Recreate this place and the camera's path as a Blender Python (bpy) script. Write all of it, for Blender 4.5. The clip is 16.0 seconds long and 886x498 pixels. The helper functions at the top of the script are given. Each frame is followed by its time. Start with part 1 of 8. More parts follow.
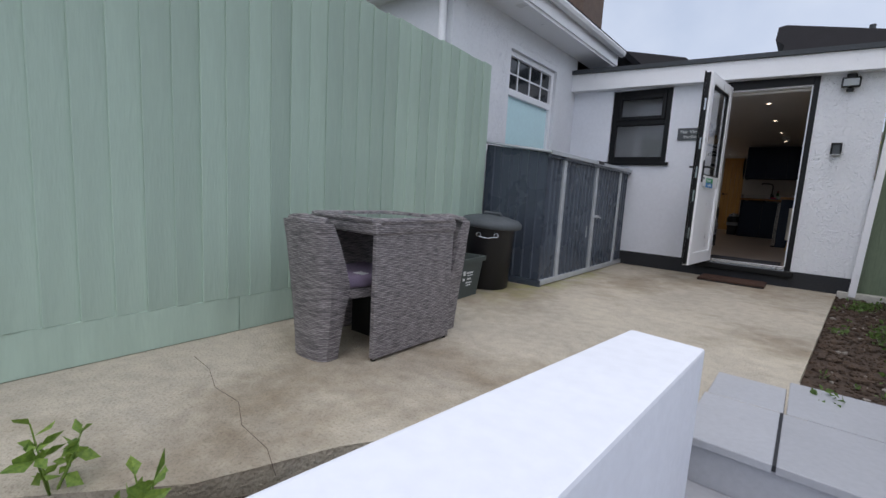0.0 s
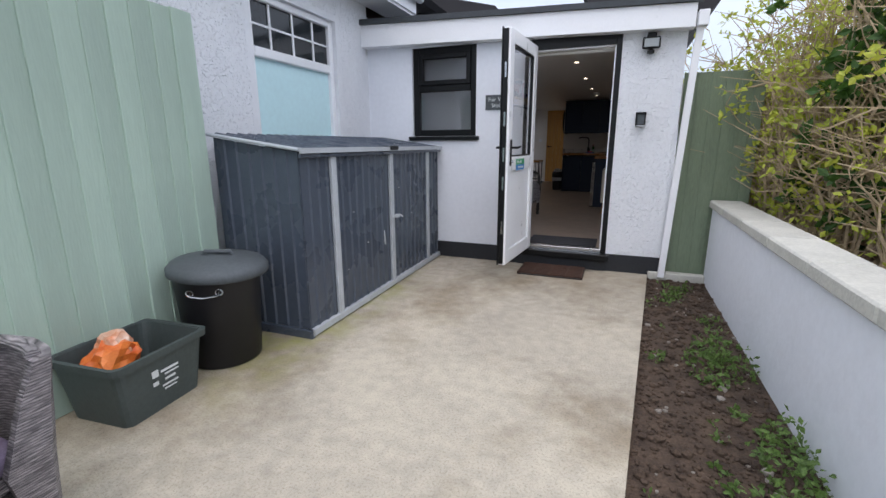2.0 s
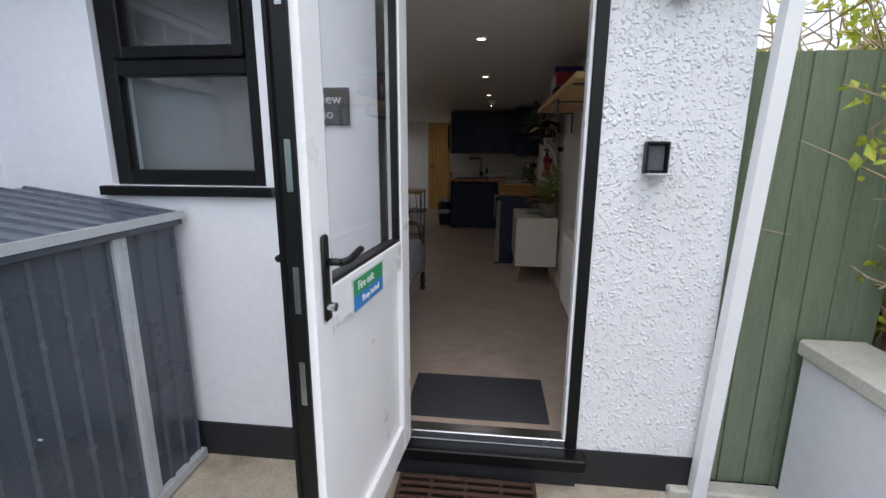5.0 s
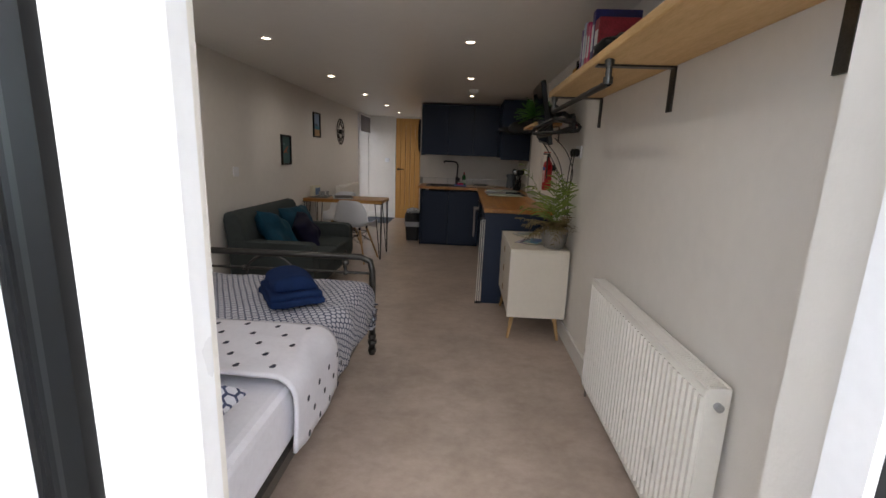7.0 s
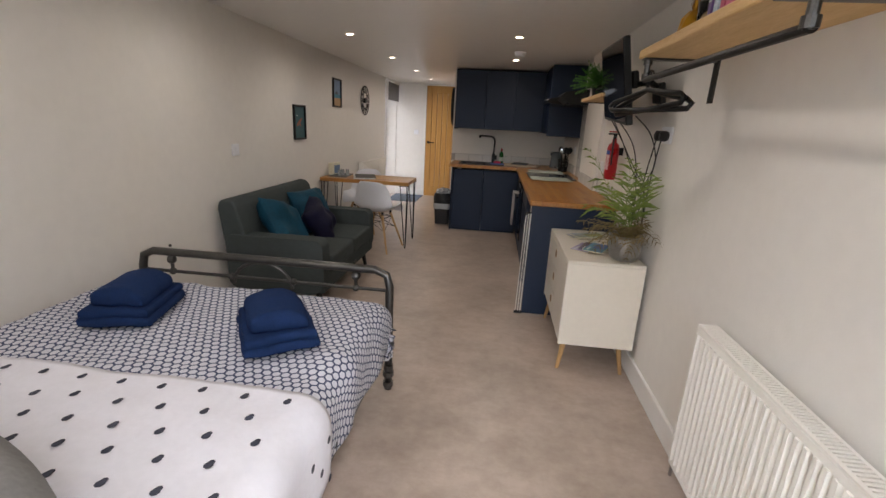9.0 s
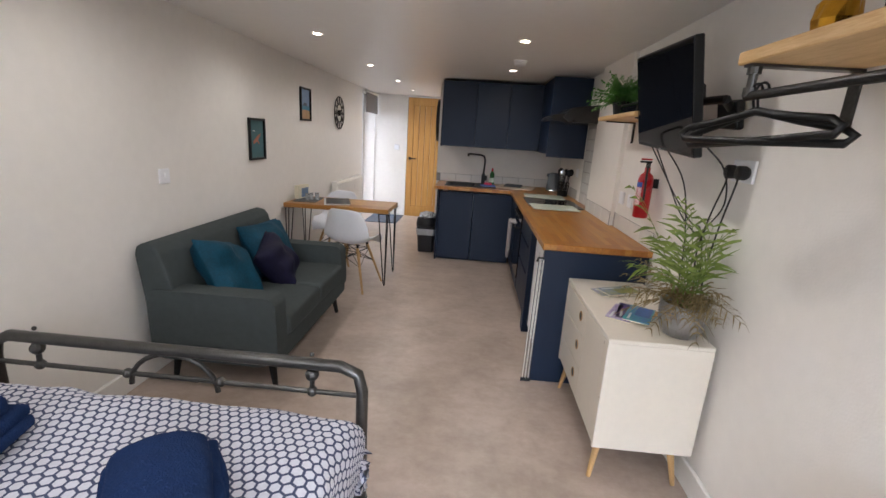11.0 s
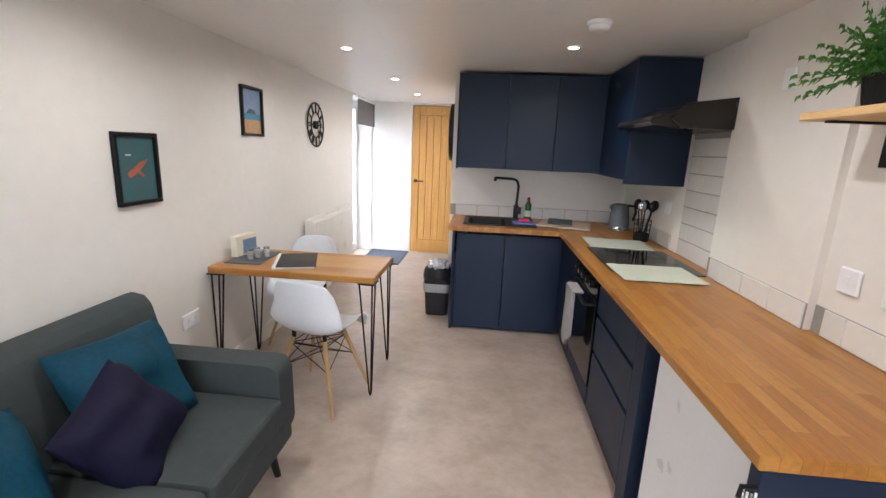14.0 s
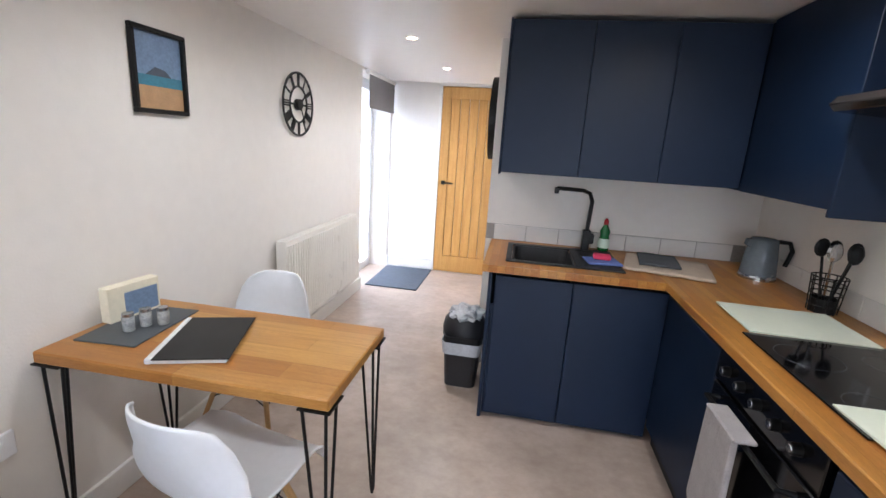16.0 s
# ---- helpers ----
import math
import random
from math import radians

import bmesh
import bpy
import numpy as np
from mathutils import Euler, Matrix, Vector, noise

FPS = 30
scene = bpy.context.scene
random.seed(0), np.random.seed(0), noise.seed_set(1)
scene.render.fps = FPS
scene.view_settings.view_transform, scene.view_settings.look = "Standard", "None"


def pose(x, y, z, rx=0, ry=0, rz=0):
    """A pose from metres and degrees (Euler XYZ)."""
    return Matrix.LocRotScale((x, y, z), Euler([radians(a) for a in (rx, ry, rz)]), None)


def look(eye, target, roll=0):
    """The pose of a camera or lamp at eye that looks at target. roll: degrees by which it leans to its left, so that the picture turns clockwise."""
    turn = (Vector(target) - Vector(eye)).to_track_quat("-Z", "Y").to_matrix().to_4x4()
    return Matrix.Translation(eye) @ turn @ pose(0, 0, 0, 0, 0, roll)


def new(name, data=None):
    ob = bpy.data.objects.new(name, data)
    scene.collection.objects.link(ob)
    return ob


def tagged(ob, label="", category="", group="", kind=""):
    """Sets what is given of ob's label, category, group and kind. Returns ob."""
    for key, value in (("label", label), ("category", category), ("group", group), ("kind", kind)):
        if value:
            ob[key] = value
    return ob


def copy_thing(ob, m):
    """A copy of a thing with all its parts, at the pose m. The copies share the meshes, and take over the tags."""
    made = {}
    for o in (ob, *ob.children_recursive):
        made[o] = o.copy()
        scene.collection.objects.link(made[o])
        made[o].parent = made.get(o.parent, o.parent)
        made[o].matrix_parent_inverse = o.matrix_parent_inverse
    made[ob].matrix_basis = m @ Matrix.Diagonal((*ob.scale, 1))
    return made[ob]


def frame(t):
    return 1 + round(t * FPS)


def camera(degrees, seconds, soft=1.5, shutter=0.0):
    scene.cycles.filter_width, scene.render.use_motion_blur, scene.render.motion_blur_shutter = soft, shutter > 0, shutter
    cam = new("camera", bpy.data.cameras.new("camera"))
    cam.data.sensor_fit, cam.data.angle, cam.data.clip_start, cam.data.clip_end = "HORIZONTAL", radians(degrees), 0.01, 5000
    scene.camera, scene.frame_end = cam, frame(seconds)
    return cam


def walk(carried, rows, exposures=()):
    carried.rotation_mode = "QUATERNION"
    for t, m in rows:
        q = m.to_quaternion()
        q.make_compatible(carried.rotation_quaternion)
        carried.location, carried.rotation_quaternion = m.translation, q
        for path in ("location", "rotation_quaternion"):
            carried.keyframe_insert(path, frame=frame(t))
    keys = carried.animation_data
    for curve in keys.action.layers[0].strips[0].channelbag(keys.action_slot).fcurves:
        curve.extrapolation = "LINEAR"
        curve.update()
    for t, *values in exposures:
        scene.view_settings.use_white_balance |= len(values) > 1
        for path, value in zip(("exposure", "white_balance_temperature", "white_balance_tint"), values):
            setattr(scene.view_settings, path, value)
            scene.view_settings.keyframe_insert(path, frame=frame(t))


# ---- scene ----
cam = camera(90.2, 16.0)
PATH = [
    (0, (0.481, -6.254, 0.651), (-0.776, -4.721, 0.39), 3.3),
    (0.5, (0.339, -5.879, 0.686), (-0.93, -4.36, 0.402), 3.9),
    (1, (0.345, -5.541, 0.869), (-0.721, -3.883, 0.533), 1.7),
    (1.5, (0.426, -5.098, 0.949), (-0.437, -3.337, 0.555), -0.1),
    (2, (0.44, -4.764, 1.088), (-0.27, -2.952, 0.628), -0.2),
    (2.5, (0.339, -4.265, 1.268), (-0.259, -2.422, 0.773), 0.3),
    (3, (0.284, -3.873, 1.38), (-0.223, -2.01, 0.859), 0.6),
    (3.5, (0.228, -3.451, 1.415), (-0.193, -1.569, 0.885), 0.7),
    (4, (0.059, -2.927, 1.362), (-0.257, -1.009, 0.892), -1.3),
    (4.5, (0.005, -2.414, 1.329), (-0.301, -0.493, 0.863), -1.7),
    (5, (-0.037, -1.884, 1.33), (-0.253, 0.058, 0.907), 0.3),
    (5.2, (-0.088, -1.677, 1.292), (-0.259, 0.28, 0.917), 1.1),
    (7.4, (-0.129, -0.279, 1.339), (-0.217, 1.675, 0.92), 2.1),
    (8, (-0.139, -0.072, 1.365), (-0.341, 1.861, 0.89), 2.8),
    (8.2, (-0.186, 0.0, 1.363), (-0.387, 1.921, 0.845), 3.0),
    (10.3, (-0.262, 0.563, 1.439), (-0.52, 2.466, 0.879), 3.8),
    (10.4, (-0.285, 0.59, 1.44), (-0.519, 2.499, 0.89), 4.9),
    (10.5, (-0.285, 0.656, 1.432), (-0.506, 2.569, 0.893), 4.3),
    (11, (-0.378, 0.975, 1.444), (-0.495, 2.908, 0.947), 3.6),
    (11.5, (-0.403, 1.218, 1.442), (-0.488, 3.161, 0.975), 3.0),
    (12, (-0.381, 1.487, 1.454), (-0.523, 3.43, 1.001), 2.8),
    (12.5, (-0.392, 1.678, 1.453), (-0.522, 3.62, 0.996), 2.2),
    (13, (-0.47, 1.951, 1.472), (-0.516, 3.906, 1.052), 2.3),
    (13.5, (-0.523, 2.241, 1.465), (-0.588, 4.192, 1.029), 2.3),
    (14, (-0.558, 2.612, 1.471), (-0.73, 4.555, 1.03), 2.4),
    (14.5, (-0.648, 2.974, 1.459), (-0.78, 4.925, 1.042), 3.1),
    (15, (-0.729, 3.32, 1.487), (-0.836, 5.273, 1.068), 2.5),
    (15.5, (-0.691, 3.663, 1.472), (-0.908, 5.604, 1.042), 3.3),
    (16, (-0.682, 3.92, 1.467), (-0.998, 5.837, 0.994), 3.6),
]
EXPOSURES = [(0, -0.32, 6450, 14), (1.0, -0.05, 6450, 14), (2.0, 0.2, 6450, 14), (4.0, 0.35, 6500, 13), (5.0, 0.45, 6550, 12), (6.0, 1.0, 6500, 12), (6.6, 1.7, 6700, 12), (7.3, 2.2, 6850, 13), (8.2, 2.65, 6850, 13), (10.5, 3.25, 6550, 13), (11.5, 3.65, 6200, 12), (12.5, 4.0, 6350, 12), (14.0, 4.1, 6150, 11), (16, 4.2, 5850, 11)]
walk(cam, [(t, look(eye, target, roll)) for t, eye, target, roll in PATH], EXPOSURES)


# ---- world and lights ----
world = bpy.data.worlds.new("overcast_sky")
scene.world = world
world.use_nodes = True
wn = world.node_tree.nodes
sky = wn.new("ShaderNodeTexSky")
sky.sky_type = "NISHITA"
sky.sun_disc = False
sky.sun_elevation = radians(69)
sky.sun_rotation = radians(160)
sky.air_density, sky.dust_density, sky.ozone_density = 1.0, 6.0, 0.6
# an overcast sky: the clear sky's glow, veiled by an even pale cloud
cloud = wn.new("ShaderNodeMix")
cloud.data_type = "RGBA"
cloud.inputs[0].default_value = 0.75
world.node_tree.links.new(sky.outputs[0], cloud.inputs[6])
billow = wn.new("ShaderNodeTexNoise")
billow.inputs["Scale"].default_value, billow.inputs["Detail"].default_value = 3.5, 6
shade = wn.new("ShaderNodeValToRGB")
shade.color_ramp.elements[0].position, shade.color_ramp.elements[0].color = 0.36, (5.3, 6.2, 7.6, 1.0)
shade.color_ramp.elements[1].position, shade.color_ramp.elements[1].color = 0.64, (7.0, 7.8, 8.9, 1.0)
aim = wn.new("ShaderNodeTexCoord")
world.node_tree.links.new(aim.outputs["Generated"], billow.inputs[0])
world.node_tree.links.new(billow.outputs[0], shade.inputs[0])
world.node_tree.links.new(shade.outputs[0], cloud.inputs[7])
world.node_tree.links.new(cloud.outputs[2], wn["Background"].inputs[0])
wn["Background"].inputs[1].default_value = 0.15
sun_data = bpy.data.lights.new("sun", "SUN")
sun_data.energy, sun_data.angle, sun_data.color = 1.5, radians(115), (1.0, 0.99, 0.98)
new("sun", sun_data).matrix_world = look((0.9, -2.5, 7), (0, 0, 0))


# ---- helpers of this scene ----
def rgb(h):
    """A linear colour from a hex string of an sRGB one."""
    v = [int(h[i:i + 2], 16) / 255 for i in (0, 2, 4)]
    return tuple(c / 12.92 if c <= 0.04045 else ((c + 0.055) / 1.055) ** 2.4 for c in v) + (1.0,)


def mat(name, colour, rough=0.6, metal=0.0, vary=0.12, scale=6.0, bump=0.0, bump_scale=60.0, colour2=None, stretch=(1, 1, 1),
        fine=0.5, spec=None, coat=0.0):
    """A procedural material: two scales of noise in the colour, noise in the gloss, and a fine bump."""
    m = bpy.data.materials.new(name)
    m.use_nodes = True
    nt = m.node_tree
    b = nt.nodes["Principled BSDF"]
    L = nt.links.new
    tc = nt.nodes.new("ShaderNodeTexCoord")
    mp = nt.nodes.new("ShaderNodeMapping")
    mp.inputs["Scale"].default_value = stretch
    L(tc.outputs["Object"], mp.inputs[0])
    n1 = nt.nodes.new("ShaderNodeTexNoise")
    n1.inputs["Scale"].default_value, n1.inputs["Detail"].default_value = scale, 5
    n2 = nt.nodes.new("ShaderNodeTexNoise")
    n2.inputs["Scale"].default_value, n2.inputs["Detail"].default_value = scale * 11, 3
    L(mp.outputs[0], n1.inputs[0])
    L(mp.outputs[0], n2.inputs[0])
    mx = nt.nodes.new("ShaderNodeMix")
    mx.inputs[0].default_value = fine
    L(n1.outputs[0], mx.inputs[2])
    L(n2.outputs[0], mx.inputs[3])
    cr = nt.nodes.new("ShaderNodeValToRGB")
    c1 = rgb(colour)
    c2 = rgb(colour2) if colour2 else tuple(c * (1 - 2 * vary) for c in c1[:3]) + (1,)
    cr.color_ramp.elements[0].position, cr.color_ramp.elements[0].color = 0.36, c2
    cr.color_ramp.elements[1].position, cr.color_ramp.elements[1].color = 0.62, c1
    L(mx.outputs[0], cr.inputs[0])
    L(cr.outputs[0], b.inputs["Base Color"])
    mr = nt.nodes.new("ShaderNodeMapRange")
    mr.inputs[3].default_value, mr.inputs[4].default_value = max(0.02, rough - 0.08), min(1, rough + 0.08)
    L(n1.outputs[0], mr.inputs[0])
    L(mr.outputs[0], b.inputs["Roughness"])
    b.inputs["Metallic"].default_value = metal
    if spec is not None:
        b.inputs["Specular IOR Level"].default_value = spec
    b.inputs["Coat Weight"].default_value = coat
    if bump:
        n3 = nt.nodes.new("ShaderNodeTexNoise")
        n3.inputs["Scale"].default_value, n3.inputs["Detail"].default_value = bump_scale, 4
        L(mp.outputs[0], n3.inputs[0])
        bp = nt.nodes.new("ShaderNodeBump")
        bp.inputs["Strength"].default_value, bp.inputs["Distance"].default_value = bump, 0.01
        L(n3.outputs[0], bp.inputs["Height"])
        L(bp.outputs[0], b.inputs["Normal"])
    return m


def piece_tones(m, lo=0.86, hi=1.06):
    """Gives every object that wears the material its own slightly different tone."""
    nt = m.node_tree
    L = nt.links.new
    b = nt.nodes["Principled BSDF"]
    base = b.inputs["Base Color"].links[0].from_socket
    oi = nt.nodes.new("ShaderNodeObjectInfo")
    mr = nt.nodes.new("ShaderNodeMapRange")
    mr.inputs[3].default_value, mr.inputs[4].default_value = lo, hi
    L(oi.outputs["Random"], mr.inputs[0])
    mx = nt.nodes.new("ShaderNodeMix")
    mx.data_type, mx.blend_type = "RGBA", "MULTIPLY"
    mx.inputs[0].default_value = 1.0
    L(base, mx.inputs[6])
    L(mr.outputs[0], mx.inputs[7])
    L(mx.outputs[2], b.inputs["Base Color"])
    return m


def glass(name, colour="ffffff", rough=0.0, alpha=0.12):
    """Thin window glass: mostly clear, with mirror gloss."""
    m = bpy.data.materials.new(name)
    m.use_nodes = True
    b = m.node_tree.nodes["Principled BSDF"]
    b.inputs["Base Color"].default_value = rgb(colour)
    b.inputs["Roughness"].default_value = rough
    b.inputs["Transmission Weight"].default_value = 1.0
    b.inputs["IOR"].default_value = 1.45
    return m


def lamp_mat(name, colour, strength):
    m = bpy.data.materials.new(name)
    m.use_nodes = True
    b = m.node_tree.nodes["Principled BSDF"]
    b.inputs["Emission Color"].default_value = rgb(colour)
    b.inputs["Emission Strength"].default_value = strength
    return m


def mesh_of(name, bm, material, smooth=False):
    me = bpy.data.meshes.new(name)
    bm.normal_update()
    bm.to_mesh(me)
    bm.free()
    for m in (material if isinstance(material, (list, tuple)) else [material]):
        me.materials.append(m)
    if smooth:
        for p in me.polygons:
            p.use_smooth = True
    return me


def part(name, bm, material, parent=None, label="", smooth=False):
    """Links a bmesh as one mesh under a thing or a part."""
    ob = new(name, mesh_of(name, bm, material, smooth))
    ob.parent = parent
    return tagged(ob, label)


def thing(name, m, label, category, group=""):
    ob = new(name)
    ob.empty_display_size = 0.1
    ob.matrix_basis = m
    return tagged(ob, label, category, group)


def solo(name, bm, material, m, label, category, group="", smooth=False):
    """A thing of one mesh."""
    ob = new(name, mesh_of(name, bm, material, smooth))
    ob.matrix_basis = m
    return tagged(ob, label, category, group)


def setting(name, bm, material, label="", category=""):
    ob = new(name, mesh_of(name, bm, material))
    return tagged(ob, label, category, kind="structure")


def box(x0, x1, y0, y1, z0, z1, bevel=0.0, bm=None, seg=1):
    """A box between two corners, with bevelled edges where asked; added to bm if given."""
    b = bmesh.new()
    bmesh.ops.create_cube(b, size=1.0)
    for v in b.verts:
        v.co = ((x0 + x1) / 2 + v.co.x * (x1 - x0), (y0 + y1) / 2 + v.co.y * (y1 - y0), (z0 + z1) / 2 + v.co.z * (z1 - z0))
    if bevel:
        bmesh.ops.bevel(b, geom=b.edges[:], offset=bevel, segments=seg, profile=0.6, affect="EDGES")
    return join(bm, b)


def join(bm, b, m=None):
    """Adds b, moved by m, to bm; without bm gives b itself."""
    if m is not None:
        b.transform(m)
    if bm is None:
        return b
    me = bpy.data.meshes.new("tmp")
    b.to_mesh(me)
    b.free()
    bm.from_mesh(me)
    bpy.data.meshes.remove(me)
    return bm


def tube(p0, p1, r0, r1=None, seg=12, bm=None, caps=True):
    """A round bar or cone from p0 to p1."""
    r1 = r0 if r1 is None else r1
    p0, p1 = Vector(p0), Vector(p1)
    b = bmesh.new()
    bmesh.ops.create_cone(b, cap_ends=caps, segments=seg, radius1=r0, radius2=r1, depth=(p1 - p0).length)
    q = (p1 - p0).to_track_quat("Z", "Y").to_matrix().to_4x4()
    b.transform(Matrix.Translation((p0 + p1) / 2) @ q)
    return join(bm, b)


def pipe(pts, r, seg=8, bm=None, close=False):
    """A bent round bar through the points; r may be one radius or one for each point."""
    pts = [Vector(p) for p in pts]
    n = len(pts)
    rs = r if isinstance(r, (list, tuple)) else [r] * n
    b = bmesh.new()
    rings = []
    ref = None
    for i, p in enumerate(pts):
        if close:
            d = (pts[(i + 1) % n] - pts[i - 1]).normalized()
        else:
            d = (pts[min(i + 1, n - 1)] - pts[max(i - 1, 0)]).normalized()
        if ref is None:
            ref = d.orthogonal().normalized()
        ref = (ref - d * ref.dot(d)).normalized()
        s = d.cross(ref)
        rings.append([b.verts.new(p + rs[i] * (math.cos(2 * math.pi * k / seg) * ref + math.sin(2 * math.pi * k / seg) * s)) for k in range(seg)])
    last = n if close else n - 1
    for i in range(last):
        a, c = rings[i], rings[(i + 1) % n]
        for k in range(seg):
            b.faces.new((a[k], a[(k + 1) % seg], c[(k + 1) % seg], c[k]))
    if not close:
        b.faces.new(rings[0][::-1])
        b.faces.new(rings[-1])
    return join(bm, b)


def thicken(b, t):
    """Gives a sheet the thickness t, inwards from its normals."""
    b.normal_update()
    norm = [v.normal.copy() for v in b.verts]
    old = list(b.verts)
    edge = [e for e in b.edges if len(e.link_faces) == 1]
    faces = list(b.faces)
    uvl = b.loops.layers.uv.active
    low = [b.verts.new(v.co - n * t) for v, n in zip(old, norm)]
    twin = dict(zip(old, low))
    for f in faces:
        g = b.faces.new([twin[v] for v in reversed(f.verts)])
        if uvl:
            at = {lp.vert: lp[uvl].uv.copy() for lp in f.loops}
            for lp, v in zip(g.loops, reversed(f.verts)):
                lp[uvl].uv = at[v]
    for e in edge:
        p, q = e.verts
        g = b.faces.new((q, p, twin[p], twin[q]))
        if uvl:
            at = {lp.vert: lp[uvl].uv.copy() for lp in e.link_faces[0].loops}
            for lp, v in zip(g.loops, (q, p, p, q)):
                lp[uvl].uv = at[v]
    bmesh.ops.recalc_face_normals(b, faces=b.faces[:])
    return b


def lathe(profile, seg=24, bm=None, caps=True):
    """A body turned round z from (radius, height) pairs; without caps its ends stay open."""
    b = bmesh.new()
    rings = [[b.verts.new((r * math.cos(2 * math.pi * k / seg), r * math.sin(2 * math.pi * k / seg), z)) for k in range(seg)] for r, z in profile]
    for a, c in zip(rings, rings[1:]):
        for k in range(seg):
            b.faces.new((a[k], a[(k + 1) % seg], c[(k + 1) % seg], c[k]))
    if caps:
        b.faces.new(rings[0][::-1])
        b.faces.new(rings[-1])
    return join(bm, b)


def prism(outline, d0, d1, axis="z", bm=None, bevel=0.0):
    """An outline of (a, b) pairs drawn out along an axis from d0 to d1: z gives (a, b, d), y (a, d, b), x (d, a, b)."""
    place = {"z": lambda a, c, d: (a, c, d), "y": lambda a, c, d: (a, d, c), "x": lambda a, c, d: (d, a, c)}[axis]
    b = bmesh.new()
    lo = [b.verts.new(place(a, c, d0)) for a, c in outline]
    hi = [b.verts.new(place(a, c, d1)) for a, c in outline]
    n = len(outline)
    b.faces.new(lo[::-1])
    b.faces.new(hi)
    for i in range(n):
        b.faces.new((lo[i], lo[(i + 1) % n], hi[(i + 1) % n], hi[i]))
    bmesh.ops.recalc_face_normals(b, faces=b.faces[:])
    if bevel:
        bmesh.ops.bevel(b, geom=b.edges[:], offset=bevel, segments=2, profile=0.6, affect="EDGES")
    return join(bm, b)


def wall_with(axis, at0, at1, a0, a1, z0, z1, holes):
    """A wall along x (axis 'x', thickness in y from at0 to at1) or along y, with rectangular holes (a0, a1, z0, z1)."""
    cuts_a = sorted({a0, a1, *[h[0] for h in holes], *[h[1] for h in holes]})
    cuts_z = sorted({z0, z1, *[h[2] for h in holes], *[h[3] for h in holes]})
    bm = bmesh.new()
    solid = {}
    for i in range(len(cuts_a) - 1):
        for k in range(len(cuts_z) - 1):
            ca, cz = (cuts_a[i] + cuts_a[i + 1]) / 2, (cuts_z[k] + cuts_z[k + 1]) / 2
            solid[i, k] = not any(h[0] < ca < h[1] and h[2] < cz < h[3] for h in holes)

    def vert(a, d, z):
        return bm.verts.new((a, d, z) if axis == "x" else (d, a, z))

    def quad(*c):
        bm.faces.new([vert(*p) for p in c])
    for (i, k), s in solid.items():
        if not s:
            continue
        l, r, u, o = cuts_a[i], cuts_a[i + 1], cuts_z[k], cuts_z[k + 1]
        for d in (at0, at1):
            quad((l, d, u), (r, d, u), (r, d, o), (l, d, o))
        if not solid.get((i - 1, k)):
            quad((l, at0, u), (l, at1, u), (l, at1, o), (l, at0, o))
        if not solid.get((i + 1, k)):
            quad((r, at0, u), (r, at1, u), (r, at1, o), (r, at0, o))
        if not solid.get((i, k - 1)):
            quad((l, at0, u), (r, at0, u), (r, at1, u), (l, at1, u))
        if not solid.get((i, k + 1)):
            quad((l, at0, o), (r, at0, o), (r, at1, o), (l, at1, o))
    bmesh.ops.remove_doubles(bm, verts=bm.verts[:], dist=1e-5)
    bmesh.ops.recalc_face_normals(bm, faces=bm.faces[:])
    return bm


# ---- materials ----
M_render = mat("rough_white_render", "e4e6ea", 0.8, vary=0.03, scale=3, bump=0.35, bump_scale=60)
M_smooth_render = mat("smooth_white_render", "e6e9f0", 0.7, vary=0.03, scale=2, bump=0.15, bump_scale=30)
M_plinth = mat("dark_plinth_paint", "24262b", 0.65, vary=0.15, scale=5, bump=0.3, bump_scale=50)
M_paint = mat("white_wall_paint", "e8e4de", 0.55, vary=0.02, scale=1.5, bump=0.08, bump_scale=120)
M_ceiling = mat("satin_ceiling_paint", "e9e6e2", 0.38, vary=0.015, scale=1.5, bump=0.03, bump_scale=8)
M_trim = mat("white_gloss_trim", "eceae6", 0.35, vary=0.02, scale=4)
M_upvc = mat("white_plastic_frame", "eeeff2", 0.3, vary=0.02, scale=5)
M_black_upvc = mat("black_plastic_frame", "101113", 0.35, vary=0.1, scale=6, spec=0.25)
M_roof_edge = mat("dark_roof_edge", "3d4247", 0.6, vary=0.15, scale=6, bump=0.2)
M_roof_tile = mat("dark_roof_tile", "2c2a2e", 0.7, vary=0.2, scale=8, bump=0.4)
M_brick = mat("brown_chimney_render", "6d5c52", 0.85, vary=0.15, scale=7, bump=0.6)
M_soil = mat("garden_soil", "57473a", 0.95, vary=0.3, scale=9, bump=1.0, bump_scale=45, colour2="2b2018")
M_lawn = mat("rough_ground", "4a4a35", 0.95, vary=0.25, scale=3, bump=0.8, bump_scale=30)
M_fence = mat("green_painted_timber", "adc2b3", 0.75, vary=0.08, scale=1.2, bump=0.25, bump_scale=14, stretch=(5, 5, 0.7), fine=0.2)
M_fence_dark = mat("olive_painted_timber", "7a8871", 0.75, vary=0.12, scale=2.2, bump=0.3, bump_scale=14, stretch=(5, 5, 0.7))
M_slab = mat("grey_porcelain_slab", "b2b4b9", 0.5, vary=0.05, scale=4, bump=0.08, bump_scale=80)
M_coping = mat("pale_stone_coping", "cfcdc4", 0.8, vary=0.1, scale=6, bump=0.4, bump_scale=60)
for m_ in (M_fence, M_fence_dark, M_slab, M_coping):
    piece_tones(m_)
M_leg_wood = mat("pale_beech_legs", "c09a68", 0.5, vary=0.12, scale=6, stretch=(6, 6, 0.8))


